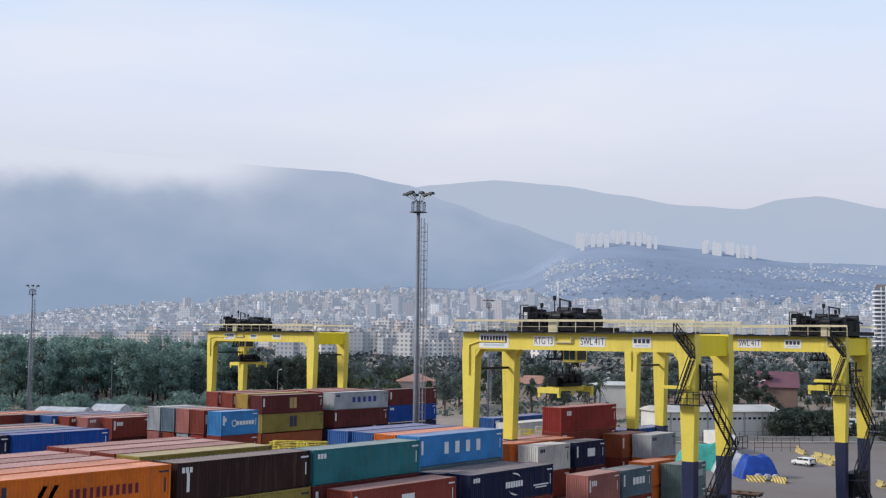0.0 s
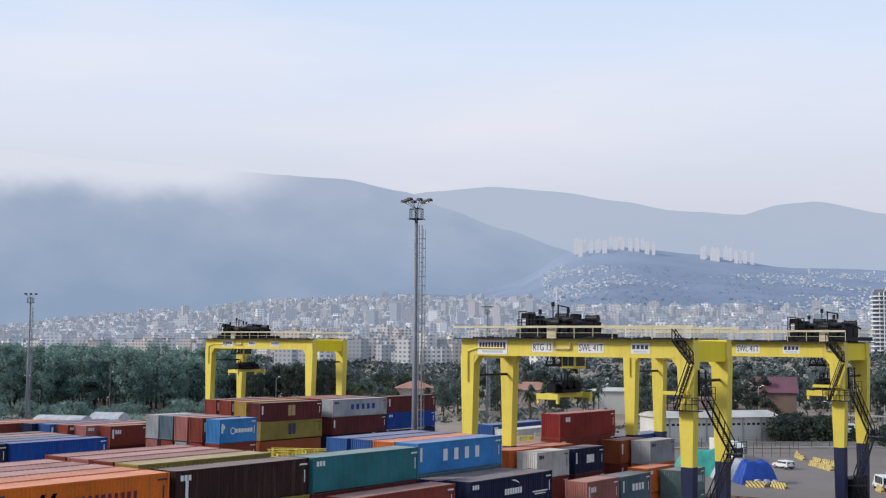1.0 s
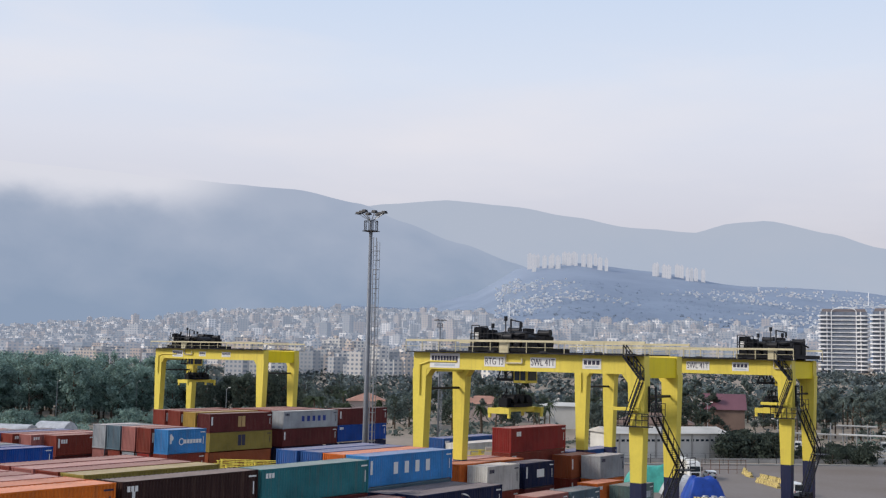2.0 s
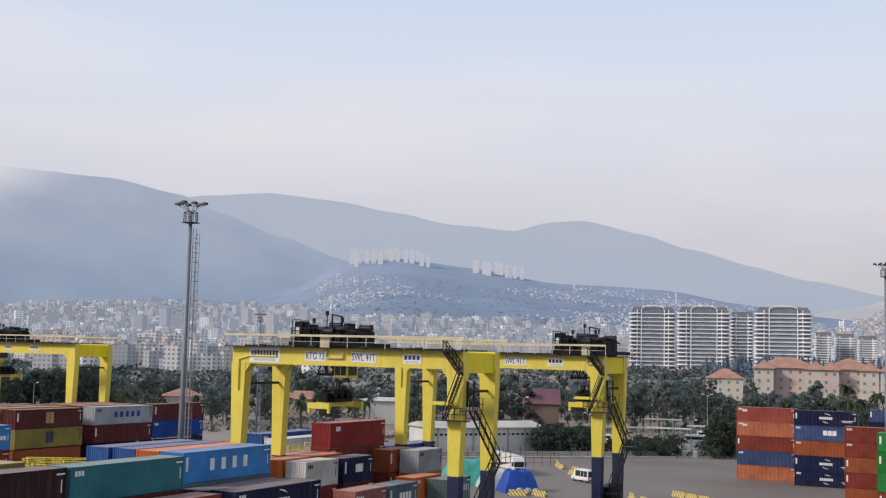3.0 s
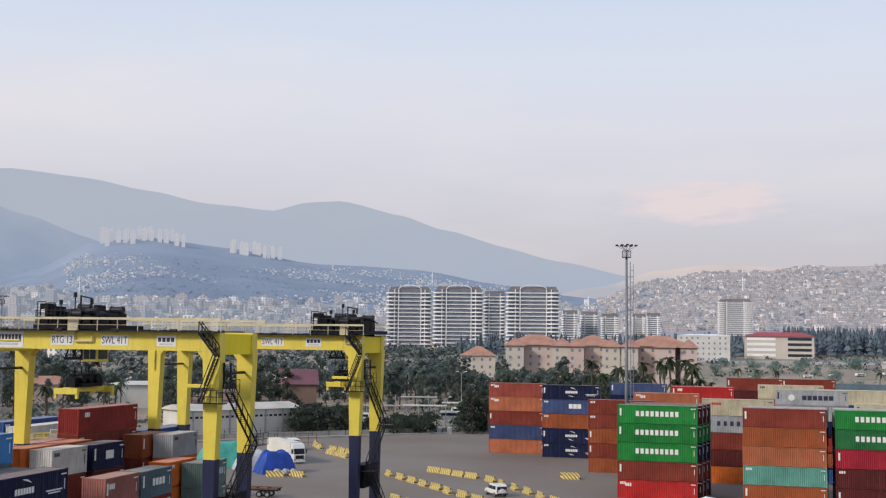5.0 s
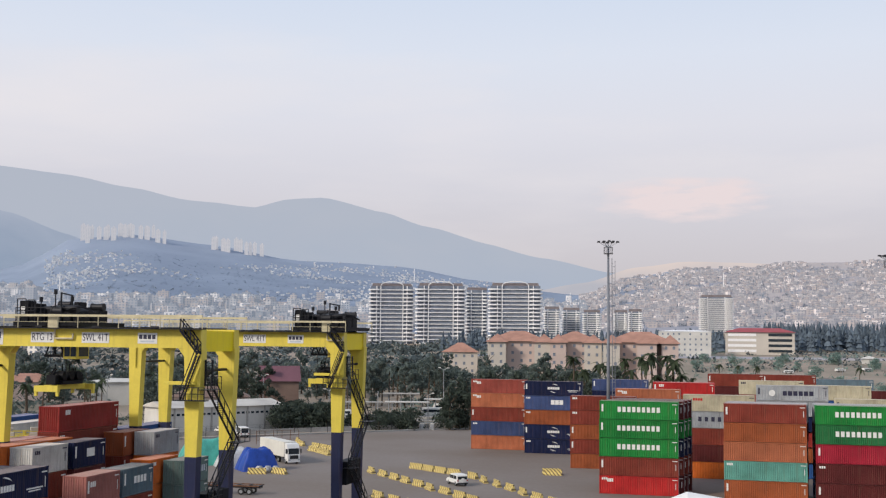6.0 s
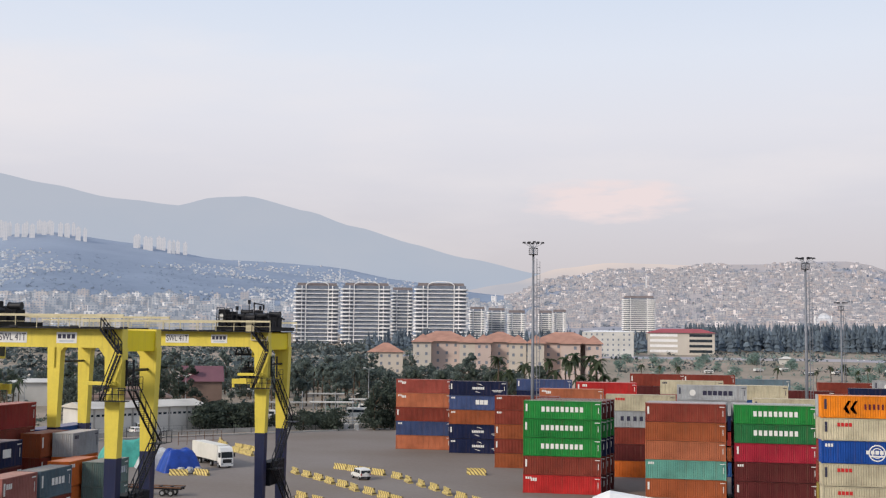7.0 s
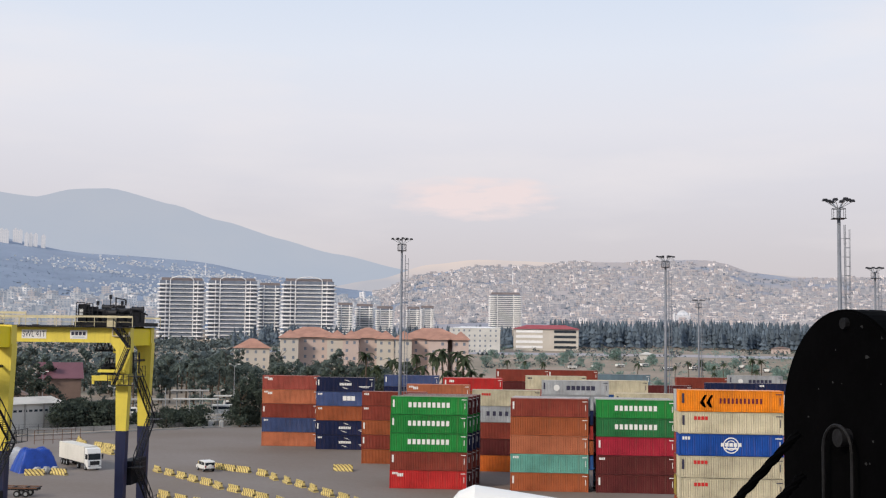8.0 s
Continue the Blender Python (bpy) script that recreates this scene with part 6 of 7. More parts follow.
def track(r, az0, az1, lift):
    """A railway line on its ballast: two rails, with wire masts beside it."""
    t = empty("railway_track", pose(0, 0, 0), label="railway line on pale ballast beyond the yard", category="railway track", group="railway tracks")
    p, q = polar(r, az0), polar(r, az1)
    d = (q - p).normalized()
    n = Vector((-d.y, d.x, 0))
    z = ground_z(r, az0) + lift
    for name, off, half, z0, z1, m in (("ballast", 0.0, 1.9, -0.6, 0.25, M_CONC), ("rail", -0.72, 0.06, 0.25, 0.42, M_STEEL), ("rail", 0.72, 0.06, 0.25, 0.42, M_STEEL)):
        bm = B()
        prism(bm, [tuple((v + n * (off + e)).xy) for v, e in ((p, -half), (q, -half), (q, half), (p, half))], "z", z + z0, z + z1)
        part(name, bm, m, t)
    for i in range(5):
        c = p + (q - p) * ((i + 0.5) / 5) + n * 2.8
        bm = B()
        rod(bm, (c.x, c.y, z), (c.x, c.y, z + 7.6), 0.13, 6)
        rod(bm, (c.x, c.y, z + 6.8), (c.x - n.x * 3.2, c.y - n.y * 3.2, z + 7.0), 0.06, 5)
        part("wire_mast", bm, M_STEEL, t)


track(326, 11.5, 19.5, 0.3)
track(333.5, 11.5, 19.5, 0.35)
track(341, 11.5, 19.5, 0.6)
house(-6.2, 640, 7, 6, 15.8, 17.2, M_PALE, M_PALE, 0, 0, 0, "small white hut on the dry field")
house(-12.5, 740, 10, 7, 19.5, 20.5, M_PINK, M_BROWN_ROOF, 0, 0, 0, "small brown hut on the dry field")


# ---------- fence, lamp posts ----------
fence = empty("boundary_fence", pose(0, 0, 0), label="thin wire fence on dark posts along the yard", category="fence")
bm = B()
box(bm, -0.05, -0.05, 0, 0.05, 0.05, 2.4)
post_me = mesh_of(bm, "post", M_DSTEEL)
for (x0, y0), (x1, y1) in zip(EDGE[1:5], EDGE[2:6]):
    d = Vector((x1 - x0, y1 - y0, 0))
    q = Vector((-d.y, d.x, 0)).normalized() * 4.0
    n = int(d.length / 4.5)
    for i in range(n):
        o = new("post", post_me)
        o.parent = fence
        o.location = Vector((x0, y0, -0.05)) + q + d * (i / n)
    for z in (1.2, 1.9, 2.5):
        bm = B()
        rod(bm, Vector((x0, y0, z)) + q, Vector((x1, y1, z)) + q, 0.02, 4)
        part("wire", bm, M_DSTEEL, fence)


def street_lamp(x, y, h, arms=1):
    s = empty("street_lamp", pose(x, y, ground_z(math.hypot(x, y), math.degrees(math.atan2(-x, y)))), label="slim grey street lamp post beside the yard", category="street lamp", group="street lamps")
    bm = B()
    rod(bm, (0, 0, -0.5), (0, 0, h), 0.13, 7, 0.08)
    part("pole", bm, M_STEEL, s)
    for k in range(arms):
        d = 1 if k == 0 else -1
        bm = B()
        rod(bm, (0, 0, h), (d * 1.3, 0, h + 0.5), 0.05, 5)
        a = part("arm", bm, M_STEEL, s)
        bm = B()
        box(bm, d * 1.3 - 0.35, -0.15, h + 0.42, d * 1.3 + 0.35, 0.15, h + 0.6)
        part("lamp_head", bm, M_WHITE, a)


for az, r, h in ((13.9, 350, 14), (14.65, 309, 9), (53.8, 392, 13), (50.2, 395, 13), (57.5, 388, 12), (46, 380, 12), (30, 372, 11), (24.2, 340, 10), (19.5, 330, 9), (0.2, 420, 9), (-5, 560, 11), (-9.5, 520, 9), (36.5, 380, 11), (22.7, 352, 12)):
    p = polar(r, az)
    street_lamp(p.x, p.y, h, 1 + int(az * 10) % 2)


def parked(name, az, r, L, h, label, cat, turn):
    """A vehicle parked far off beyond the fence."""
    p = polar(r, az)
    c = empty(name, pose(p.x, p.y, ground_z(r, az) + 0.13, 0, 0, turn), label=label, category=cat)
    bm = B()
    box(bm, -L / 2, -1.2, 0.45, L / 2, 1.2, h)
    bmesh.ops.bevel(bm, geom=bm.edges[:], offset=0.18, segments=2, affect="EDGES")
    part("body", bm, M_VWHITE, c)
    for s in (-1, 1):
        bm = B()
        box(bm, -L / 2 + 0.5, s * 1.2 - 0.03, h * 0.55, L / 2 - 0.4, s * 1.2 + 0.03, h * 0.82)
        part("window_band", bm, M_GLASS, c)
    for x in (-L / 2 + 1.2, L / 2 - 1.2):
        for s in (-1, 1):
            bm = B()
            rod(bm, (x, s * 1.0 - 0.15, 0.45), (x, s * 1.0 + 0.15, 0.45), 0.45, 12)
            part("wheel", bm, M_RUB, c)


parked("bus", 14.2, 345, 9, 3.0, "white coach parked beyond the fence", "bus", 5)
parked("parked_van", 13.9, 362, 6, 2.6, "white van parked beyond the fence", "van", 8)
parked("parked_van", 18.9, 345, 6, 2.5, "white van parked beyond the fence", "van", 20)
for i in range(9):
    parked("parked_car", -2.6 - 1.15 * i, 560 + 9 * (i % 4), 4.4, 1.5, "pale car parked on the dry field", "car", 10 * i)


# ---------- barriers ----------
M_BAR = bpy.data.materials.new("striped_barrier_paint")
M_BAR.use_nodes = True
_n, _l = M_BAR.node_tree.nodes, M_BAR.node_tree.links
_tc, _sp, _ad, _mu, _fr, _gt, _mx, _nz = (_n.new("ShaderNode" + k) for k in ("TexCoord", "SeparateXYZ", "Math", "Math", "Math", "Math", "Mix", "TexNoise"))
_l.new(_tc.outputs["Object"], _sp.inputs[0])
_l.new(_sp.outputs["X"], _ad.inputs[0])
_l.new(_sp.outputs["Z"], _ad.inputs[1])
_mu.operation, _fr.operation, _gt.operation = "MULTIPLY", "FRACT", "GREATER_THAN"
_mu.inputs[1].default_value, _gt.inputs[1].default_value = 1.5, 0.6
_l.new(_ad.outputs[0], _mu.inputs[0])
_l.new(_mu.outputs[0], _fr.inputs[0])
_l.new(_fr.outputs[0], _gt.inputs[0])
_mx.data_type = "RGBA"
_mx.inputs["A"].default_value, _mx.inputs["B"].default_value = (0.62, 0.49, 0.17, 1), (0.17, 0.125, 0.06, 1)
_l.new(_gt.outputs[0], _mx.inputs["Factor"])
_l.new(_mx.outputs["Result"], _n["Principled BSDF"].inputs["Base Color"])
_n["Principled BSDF"].inputs["Roughness"].default_value = 0.8
bm = B()
prism(bm, [(-0.42, 0.0), (0.42, 0.0), (0.42, 0.25), (0.17, 0.5), (0.13, 1.05), (-0.13, 1.05), (-0.17, 0.5), (-0.42, 0.25)], "x", -1.6, 1.6)
bar_me = mesh_of(bm, "barrier", M_BAR)


def barrier(x, y, rz, z=0.03):
    o = new("road_barrier", bar_me)
    o.matrix_basis = pose(x, y, z, 0, 0, rz)
    tagged(o, "concrete road barrier with worn yellow and black stripes", "barrier", "road barriers")


rnd = random.Random(9)


def barrier_row(x0, y0, x1, y1, step, jitter=0.25):
    d = math.hypot(x1 - x0, y1 - y0)
    n = int(d / step)
    a = math.degrees(math.atan2(y1 - y0, x1 - x0))
    for i in range(n + 1):
        t = i * step / d
        barrier(x0 + (x1 - x0) * t + rnd.uniform(-jitter, jitter), y0 + (y1 - y0) * t + rnd.uniform(-jitter, jitter), a + rnd.uniform(-9, 9))


barrier_row(-62.4, 199.4, -29.3, 159.4, 5.0)
barrier_row(-56.5, 208.0, -46.8, 200.7, 3.6, 0.12)
barrier_row(-43.3, 197.2, -17.7, 158.0, 5.4)
barrier_row(-51.8, 168.4, -38.8, 156.6, 5.0)
for x, y, a in ((-31.4, 207.6, 6), (-30.9, 206.3, -4), (-83.0, 229.5, -45), (-80.6, 226.6, -50), (-96.6, 252, -60), (-94.9, 247.8, -52), (-92.6, 243.8, -50),
                (-88.0, 240.5, -40), (-85.2, 238.0, -42), (-82.4, 235.4, -38), (-85.8, 232.6, -40), (-80.8, 191.2, 12), (-77.2, 192.6, -20)):
    barrier(x, y, a)


# ---------- heaps under tarpaulins ----------
def tarp_heap(x, y, rz, lx, ly, h, material, label, seed):
    bm = B()
    n = 22
    g = []
    for i in range(n + 1):
        row = []
        for j in range(n + 1):
            u, v = -1 + 2 * i / n, -1 + 2 * j / n
            e = max(abs(u), abs(v))
            z = h * (1 - max(0.0, (e - 0.55) / 0.45) ** 1.4) if e > 0.55 else h
            q = noise.noise((u * 1.7 + seed, v * 1.7, seed)) * 0.28 + noise.noise((u * 4 + seed, v * 4, 2.0)) * 0.1
            z = max(0.0, z * (1 + q)) if e < 0.999 else 0.0
            row.append(bm.verts.new((u * lx / 2 * (1 + 0.06 * q), v * ly / 2, z)))
        g.append(row)
    for i in range(n):
        for j in range(n):
            bm.faces.new((g[i][j], g[i + 1][j], g[i + 1][j + 1], g[i][j + 1]))
    ob = solo("covered_load", bm, material, pose(x, y, 0.02, 0, 0, rz), True, label=label, category="covered load")
    return ob


M_TARP = mat("blue_tarpaulin", (0.010, 0.055, 0.33), 0.45, 0, 0.35, 0.8, 5, 0.4)
M_TARP2 = mat("teal_tarpaulin", (0.06, 0.36, 0.30), 0.5, 0, 0.3, 0.8, 5, 0.4)
M_TARP3 = mat("white_sheet", (0.46, 0.47, 0.49), 0.6, 0, 0.3, 0.8, 5, 0.3)
tarp_heap(-83.4, 197.4, 40, 7.0, 5.6, 3.7, M_TARP, "goods heap under a wrinkled blue tarpaulin", 3.0)
tarp_heap(-89.5, 201.5, 35, 7.5, 6.0, 3.0, M_TARP3, "goods heap under a dirty white sheet", 5.0)
tarp_heap(-96.0, 203.5, 35, 11.0, 7.0, 4.4, M_TARP2, "goods heap under a wrinkled teal tarpaulin", 7.0)
for k, (x, y) in enumerate(((-79.9, 193.9), (-78.6, 194.4), (-81.2, 193.2))):
    bm = B()
    box(bm, -0.6, -0.55, 0, 0.6, 0.55, 1.15)
    bmesh.ops.bevel(bm, geom=bm.edges[:], offset=0.22, segments=3, affect="EDGES")
    solo("bulk_bag", bm, M_TARP3, pose(x, y, 0.03, 0, 0, 30 * k), True, label="white woven bulk bag beside the blue heap", category="bag", group="bulk bags")

gate = empty("site_gate", pose(-103.0, 243.0, 0.03, 0, 0, 42), label="rusty brown tubular steel gate frame", category="gate")
M_RUSTY = mat("rusty_tube", (0.17, 0.085, 0.05), 0.8, 0.1, 0.3, 2, 10)
for i in range(6):
    bm = B()
    rod(bm, (i * 2.0, 0, 0), (i * 2.0, 0, 3.0), 0.06, 6)
    part("post", bm, M_RUSTY, gate)
for z in (0.9, 1.9, 2.9):
    bm = B()
    rod(bm, (0, 0, z), (10, 0, z), 0.045, 6)
    part("rail", bm, M_RUSTY, gate)


# ---------- reefer racks between the blocks ----------
def reefer_rack(x, y, L, levels, rz, boxes):
    r = empty("reefer_rack", pose(x, y, 0.03, 0, 0, rz), label="steel reefer rack with yellow railed platforms", category="rack", group="reefer racks")
    n = int(L / 2.8)
    for i in range(n + 1):
        for yy in (0.0, 1.4):
            bm = B()
            box(bm, L * i / n - 0.09, yy - 0.09, 0, L * i / n + 0.09, yy + 0.09, levels * 2.98 + 1.1)
            part("column", bm, M_YEL, r)
    for k in range(1, levels + 1):
        bm = B()
        box(bm, -0.2, -0.15, k * 2.98 - 0.12, L + 0.2, 1.55, k * 2.98)
        part("platform", bm, M_CREAM, r)
        bm = B()
        for yy in (-0.1, 1.5):
            for z in (0.4, 0.75, 1.1):
                rod(bm, (-0.2, yy, k * 2.98 + z), (L + 0.2, yy, k * 2.98 + z), 0.045, 5)
            for i in range(n * 2 + 1):
                rod(bm, (L * i / n / 2, yy, k * 2.98), (L * i / n / 2, yy, k * 2.98 + 1.1), 0.04, 5)
        part("railing", bm, M_YEL, r)
        if boxes:
            for i in range(n):
                bm = B()
                a = L * (i + 0.2) / n
                box(bm, a, 0.5, k * 2.98 + 0.002, a + 1.4, 1.1, k * 2.98 + 1.5)
                part("socket_box", bm, M_WHITE if k % 2 else M_CREAM, r)


reefer_rack(-88.0, 84.2, 9.5, 4, 32, False)
reefer_rack(-84.5, 78.0, 8.0, 4, 90, False)
reefer_rack(-82.0, 107.0, 12.0, 4, 24, True)
reefer_rack(-80.0, 114.5, 10.0, 4, 40, True)
column(-82.5, 120.0, L40, 13.4, [("white", ""), ("cream", "")], 201)
column(-85.3, 120.0, L40, 13.9, [("mid_blue", "")], 202)
column(-85.5, 96.0, L40, 13.0, [("cream", "")], 203)
fill_stacks()

# white site tents far in the yard
for x, y, w in ((-211, 143, 11), (-213, 156, 7)):
    t = empty("storage_tent", pose(x, y, 0.03, 0, 0, 25), label="white fabric storage tent with a low ridge", category="tent", group="storage tents")
    bm = B()
    prism(bm, [(-3, 0), (3, 0), (3, 7.2), (1.5, 8.2), (0, 8.6), (-1.5, 8.2), (-3, 7.2)], "x", -w / 2, w / 2)
    part("canopy", bm, M_TARP3, t)


# ---------- vehicles ----------
M_TRIM = mat("black_trim", (0.02, 0.02, 0.022), 0.5, 0, 0.2, 2, 10)
M_LAMP = mat("tail_lamp", (0.35, 0.02, 0.02), 0.3)


def wheels(parent, xs, half, r, w=0.3):
    for x in xs:
        for s in (-1, 1):
            bm = B()
            rod(bm, (x, s * half - w / 2, r), (x, s * half + w / 2, r), r, 18)
            t = part("wheel", bm, M_RUB, parent)
            bm = B()
            rod(bm, (x, s * half - w / 2 - 0.02, r), (x, s * half + w / 2 + 0.02, r), r * 0.55, 12)
            part("rim", bm, M_STEEL, t)


def car(name, L, Wd, Hh, label, cat, van=False):
    """A light vehicle pointing along +x, its middle over the origin."""
    c = empty(name, None, label=label, category=cat)
    e, h = L / 2, Wd / 2
    bm = B()
    if van:
        prof = [(-e, 0.4), (-e, 1.1), (-e + 0.08, Hh - 0.12), (-e + 0.25, Hh), (e - 1.5, Hh), (e - 1.2, Hh - 0.1), (e - 0.55, 1.15), (e - 0.05, 0.95), (e, 0.4)]
    else:
        prof = [(-e, 0.45), (-e - 0.0, 1.0), (-e + 0.25, Hh - 0.1), (-e + 0.5, Hh), (e * 0.22, Hh), (e * 0.5, 1.12), (e - 0.25, 0.98), (e, 0.75), (e, 0.42)]
    prism(bm, prof, "y", -h, h)
    bmesh.ops.bevel(bm, geom=[q for q in bm.edges if abs(q.verts[0].co.y) == abs(q.verts[1].co.y)], offset=0.05, segments=2, affect="EDGES")
    part("body", bm, M_VWHITE, c)
    zs = (1.12, Hh - 0.18)
    for s in (-1, 1):
        spans = ((-e + 0.3, -e + 1.3), (-e + 1.4, -e + 2.4), (-e + 2.5, e - 1.5)) if van else ((-e + 0.35, -0.75), (-0.65, 0.2), (0.28, e * 0.36))
        for a, b in spans:
            bm = B()
            box(bm, a, s * h - 0.015, zs[0], b, s * h + 0.015, zs[1])
            part("side_window", bm, M_GLASS, c)
    bm = B()
    if van:
        v = [bm.verts.new(q) for q in ((e - 0.56, -h + 0.12, 1.2), (e - 0.56, h - 0.12, 1.2), (e - 1.18, h - 0.12, Hh - 0.12), (e - 1.18, -h + 0.12, Hh - 0.12))]
    else:
        v = [bm.verts.new(q) for q in ((e * 0.5 + 0.02, -h + 0.12, 1.14), (e * 0.5 + 0.02, h - 0.12, 1.14), (e * 0.24, h - 0.12, Hh - 0.04), (e * 0.24, -h + 0.12, Hh - 0.04))]
    for q in v:
        q.co += Vector((0.03, 0, 0.02))
    bm.faces.new(v)
    bmesh.ops.solidify(bm, geom=bm.faces[:], thickness=0.02)
    part("windscreen", bm, M_GLASS, c)
    bm = B()
    box(bm, -e - 0.02, -h + 0.15, 1.12, -e + 0.2, h - 0.15, Hh - 0.25)
    part("rear_window", bm, M_GLASS, c)
    for s in (-1, 1):
        bm = B()
        box(bm, -e - 0.03, s * (h - 0.15) - 0.1, 0.8, -e + 0.05, s * (h - 0.15) + 0.1, 1.08)
        part("tail_light", bm, M_LAMP, c)
        bm = B()
        box(bm, e - 0.08, s * (h - 0.25) - 0.18, 0.72, e + 0.03, s * (h - 0.25) + 0.18, 0.9)
        part("headlight", bm, M_STEEL, c)
    for x in (-e, e):
        bm = B()
        box(bm, x - 0.08, -h + 0.05, 0.38, x + 0.08, h - 0.05, 0.6)
        part("bumper", bm, M_TRIM, c)
    if not van:
        bm = B()
        rod(bm, (-e - 0.22, 0, 0.95), (-e - 0.01, 0, 0.95), 0.36, 16)
        part("spare_wheel", bm, M_VWHITE, c)
    wheels(c, (-e + 0.85, e - 0.85), h - 0.12, 0.36, 0.24)
    return c


def lorry():
    t = empty("lorry", None, label="white articulated lorry with a box trailer", category="lorry")
    bm = B()
    box(bm, -14.6, -1.25, 1.15, -1.9, 1.25, 4.0)
    bmesh.ops.bevel(bm, geom=bm.edges[:], offset=0.05, segments=2, affect="EDGES")
    part("trailer_box", bm, mat("trailer_cream", (0.66, 0.64, 0.58), 0.5, 0, 0.1, 0.4, 4, 0, None, 0.15), t)
    bm = B()
    prism(bm, [(0, 0.55), (0, 1.7), (-0.12, 1.75), (-0.35, 3.0), (-0.7, 3.7), (-1.75, 3.85), (-1.75, 0.55)], "y", -1.22, 1.22)
    bmesh.ops.bevel(bm, geom=bm.edges[:], offset=0.05, segments=2, affect="EDGES")
    cab = part("cab", bm, M_VWHITE, t)
    bm = B()
    v = [bm.verts.new(q) for q in ((-0.12, -1.08, 1.85), (-0.12, 1.08, 1.85), (-0.33, 1.08, 2.9), (-0.33, -1.08, 2.9))]
    for q in v:
        q.co.x += 0.03
    bm.faces.new(v)
    bmesh.ops.solidify(bm, geom=bm.faces[:], thickness=0.02)
    part("windscreen", bm, M_GLASS, cab)
    bm = B()
    box(bm, -0.02, -0.85, 0.95, 0.03, 0.85, 1.65)
    part("grille", bm, M_TRIM, cab)
    for s in (-1, 1):
        bm = B()
        box(bm, -1.3, s * 1.22 - 0.02, 1.9, -0.45, s * 1.22 + 0.02, 2.8)
        part("side_window", bm, M_GLASS, cab)
        bm = B()
        box(bm, -0.06, s * 0.95 - 0.2, 0.68, 0.03, s * 0.95 + 0.2, 0.9)
        part("headlight", bm, M_STEEL, cab)
        bm = B()
        box(bm, -0.15, s * 1.42 - 0.12, 2.0, -0.05, s * 1.42 + 0.12, 2.8)
        part("mirror", bm, M_TRIM, cab)
    bm = B()
    box(bm, -14.5, -0.55, 0.8, -1.7, 0.55, 1.14)
    part("chassis", bm, M_TRIM, t)
    bm = B()
    box(bm, -0.3, -1.2, 0.35, 0.05, 1.2, 0.62)
    part("bumper", bm, M_VWHITE, cab)
    wheels(t, (-1.35, -4.9, -10.6, -11.9, -13.2), 1.02, 0.5, 0.4)
    return t


def trailer(x, y, rz):
    """A low flatbed yard trailer waiting empty."""
    t = empty("yard_trailer", pose(x, y, 0.035, 0, 0, rz), label="empty dark flatbed yard trailer on twin axles", category="trailer")
    bm = B()
    for q in (-0.5, 0.5):
        box(bm, -5.5, q - 0.09, 0.95, 5.5, q + 0.09, 1.25)
    for i in range(7):
        box(bm, -5.4 + 1.78 * i, -1.2, 1.252, -5.2 + 1.78 * i, 1.2, 1.4)
    part("frame", bm, M_DSTEEL, t)
    for q in (-1.2, 1.2):
        bm = B()
        box(bm, -5.5, q - 0.06, 1.25, 5.5, q + 0.06, 1.42)
        part("side_rail", bm, M_RUSTY, t)
    bm = B()
    for q in (-0.6, 0.6):
        rod(bm, (-3.6, q, 0.05), (-3.6, q, 0.95), 0.08, 6)
    part("landing_legs", bm, M_DSTEEL, t)
    wheels(t, (2.6, 3.9), 0.95, 0.48, 0.4)


trailer(-75.2, 166.5, 4)
for az, w in ((14.95, 1.3), (14.45, 1.1)):
    p = polar(306.5, az)
    c = empty("electric_cabinet", pose(p.x, p.y, 0.03, 0, 0, 12), label="pale grey electric cabinet at the yard's edge", category="cabinet", group="electric cabinets")
    bm = B()
    box(bm, -w / 2, -0.4, 0, w / 2, 0.4, 1.7)
    bmesh.ops.bevel(bm, geom=bm.edges[:], offset=0.04, segments=1, affect="EDGES")
    part("body", bm, M_PALE, c)
    for q in (-1, 1):
        bm = B()
        box(bm, min(q * 0.03, q * (w / 2 - 0.08)), -0.43, 0.15, max(q * 0.03, q * (w / 2 - 0.08)), -0.402, 1.55)
        part("door", bm, M_STEEL, c)
LORRY = lorry()
SUV = car("off_road_car", 4.7, 1.9, 1.85, "white off-road car with a spare wheel on its tail", "car")
CAR = car("estate_car", 4.6, 1.85, 1.65, "white car driving between the striped barriers", "car")
VAN = car("minibus", 5.6, 2.0, 2.45, "white minibus with dark side windows", "minibus", True)


# ---------- the ship's own gear close to the eye ----------
M_GEAR = mat("tarry_black", (0.0012, 0.0012, 0.0014), 0.85, 0.0, 0.5, 9, 60, 0.04, spec=0.02)
M_GEAR_E = mat("worn_edge", (0.012, 0.012, 0.013), 0.55, 0.1, 0.6, 12, 70, 0.1, spec=0.1)
M_CHIP = mat("chipped_paint", (0.012, 0.012, 0.012), 0.7, 0, 0.5, 30, 90)
gear = empty("rope_sheave_block", pose(0, 0, 0), label="black tarred rope block on a post, close by", category="rope block")
CB = polar(3.0, -15.2, 23.80)
FACE = Matrix.Translation(CB) @ pose(0, 0, 0, 0, 0, -15.2 - 57)


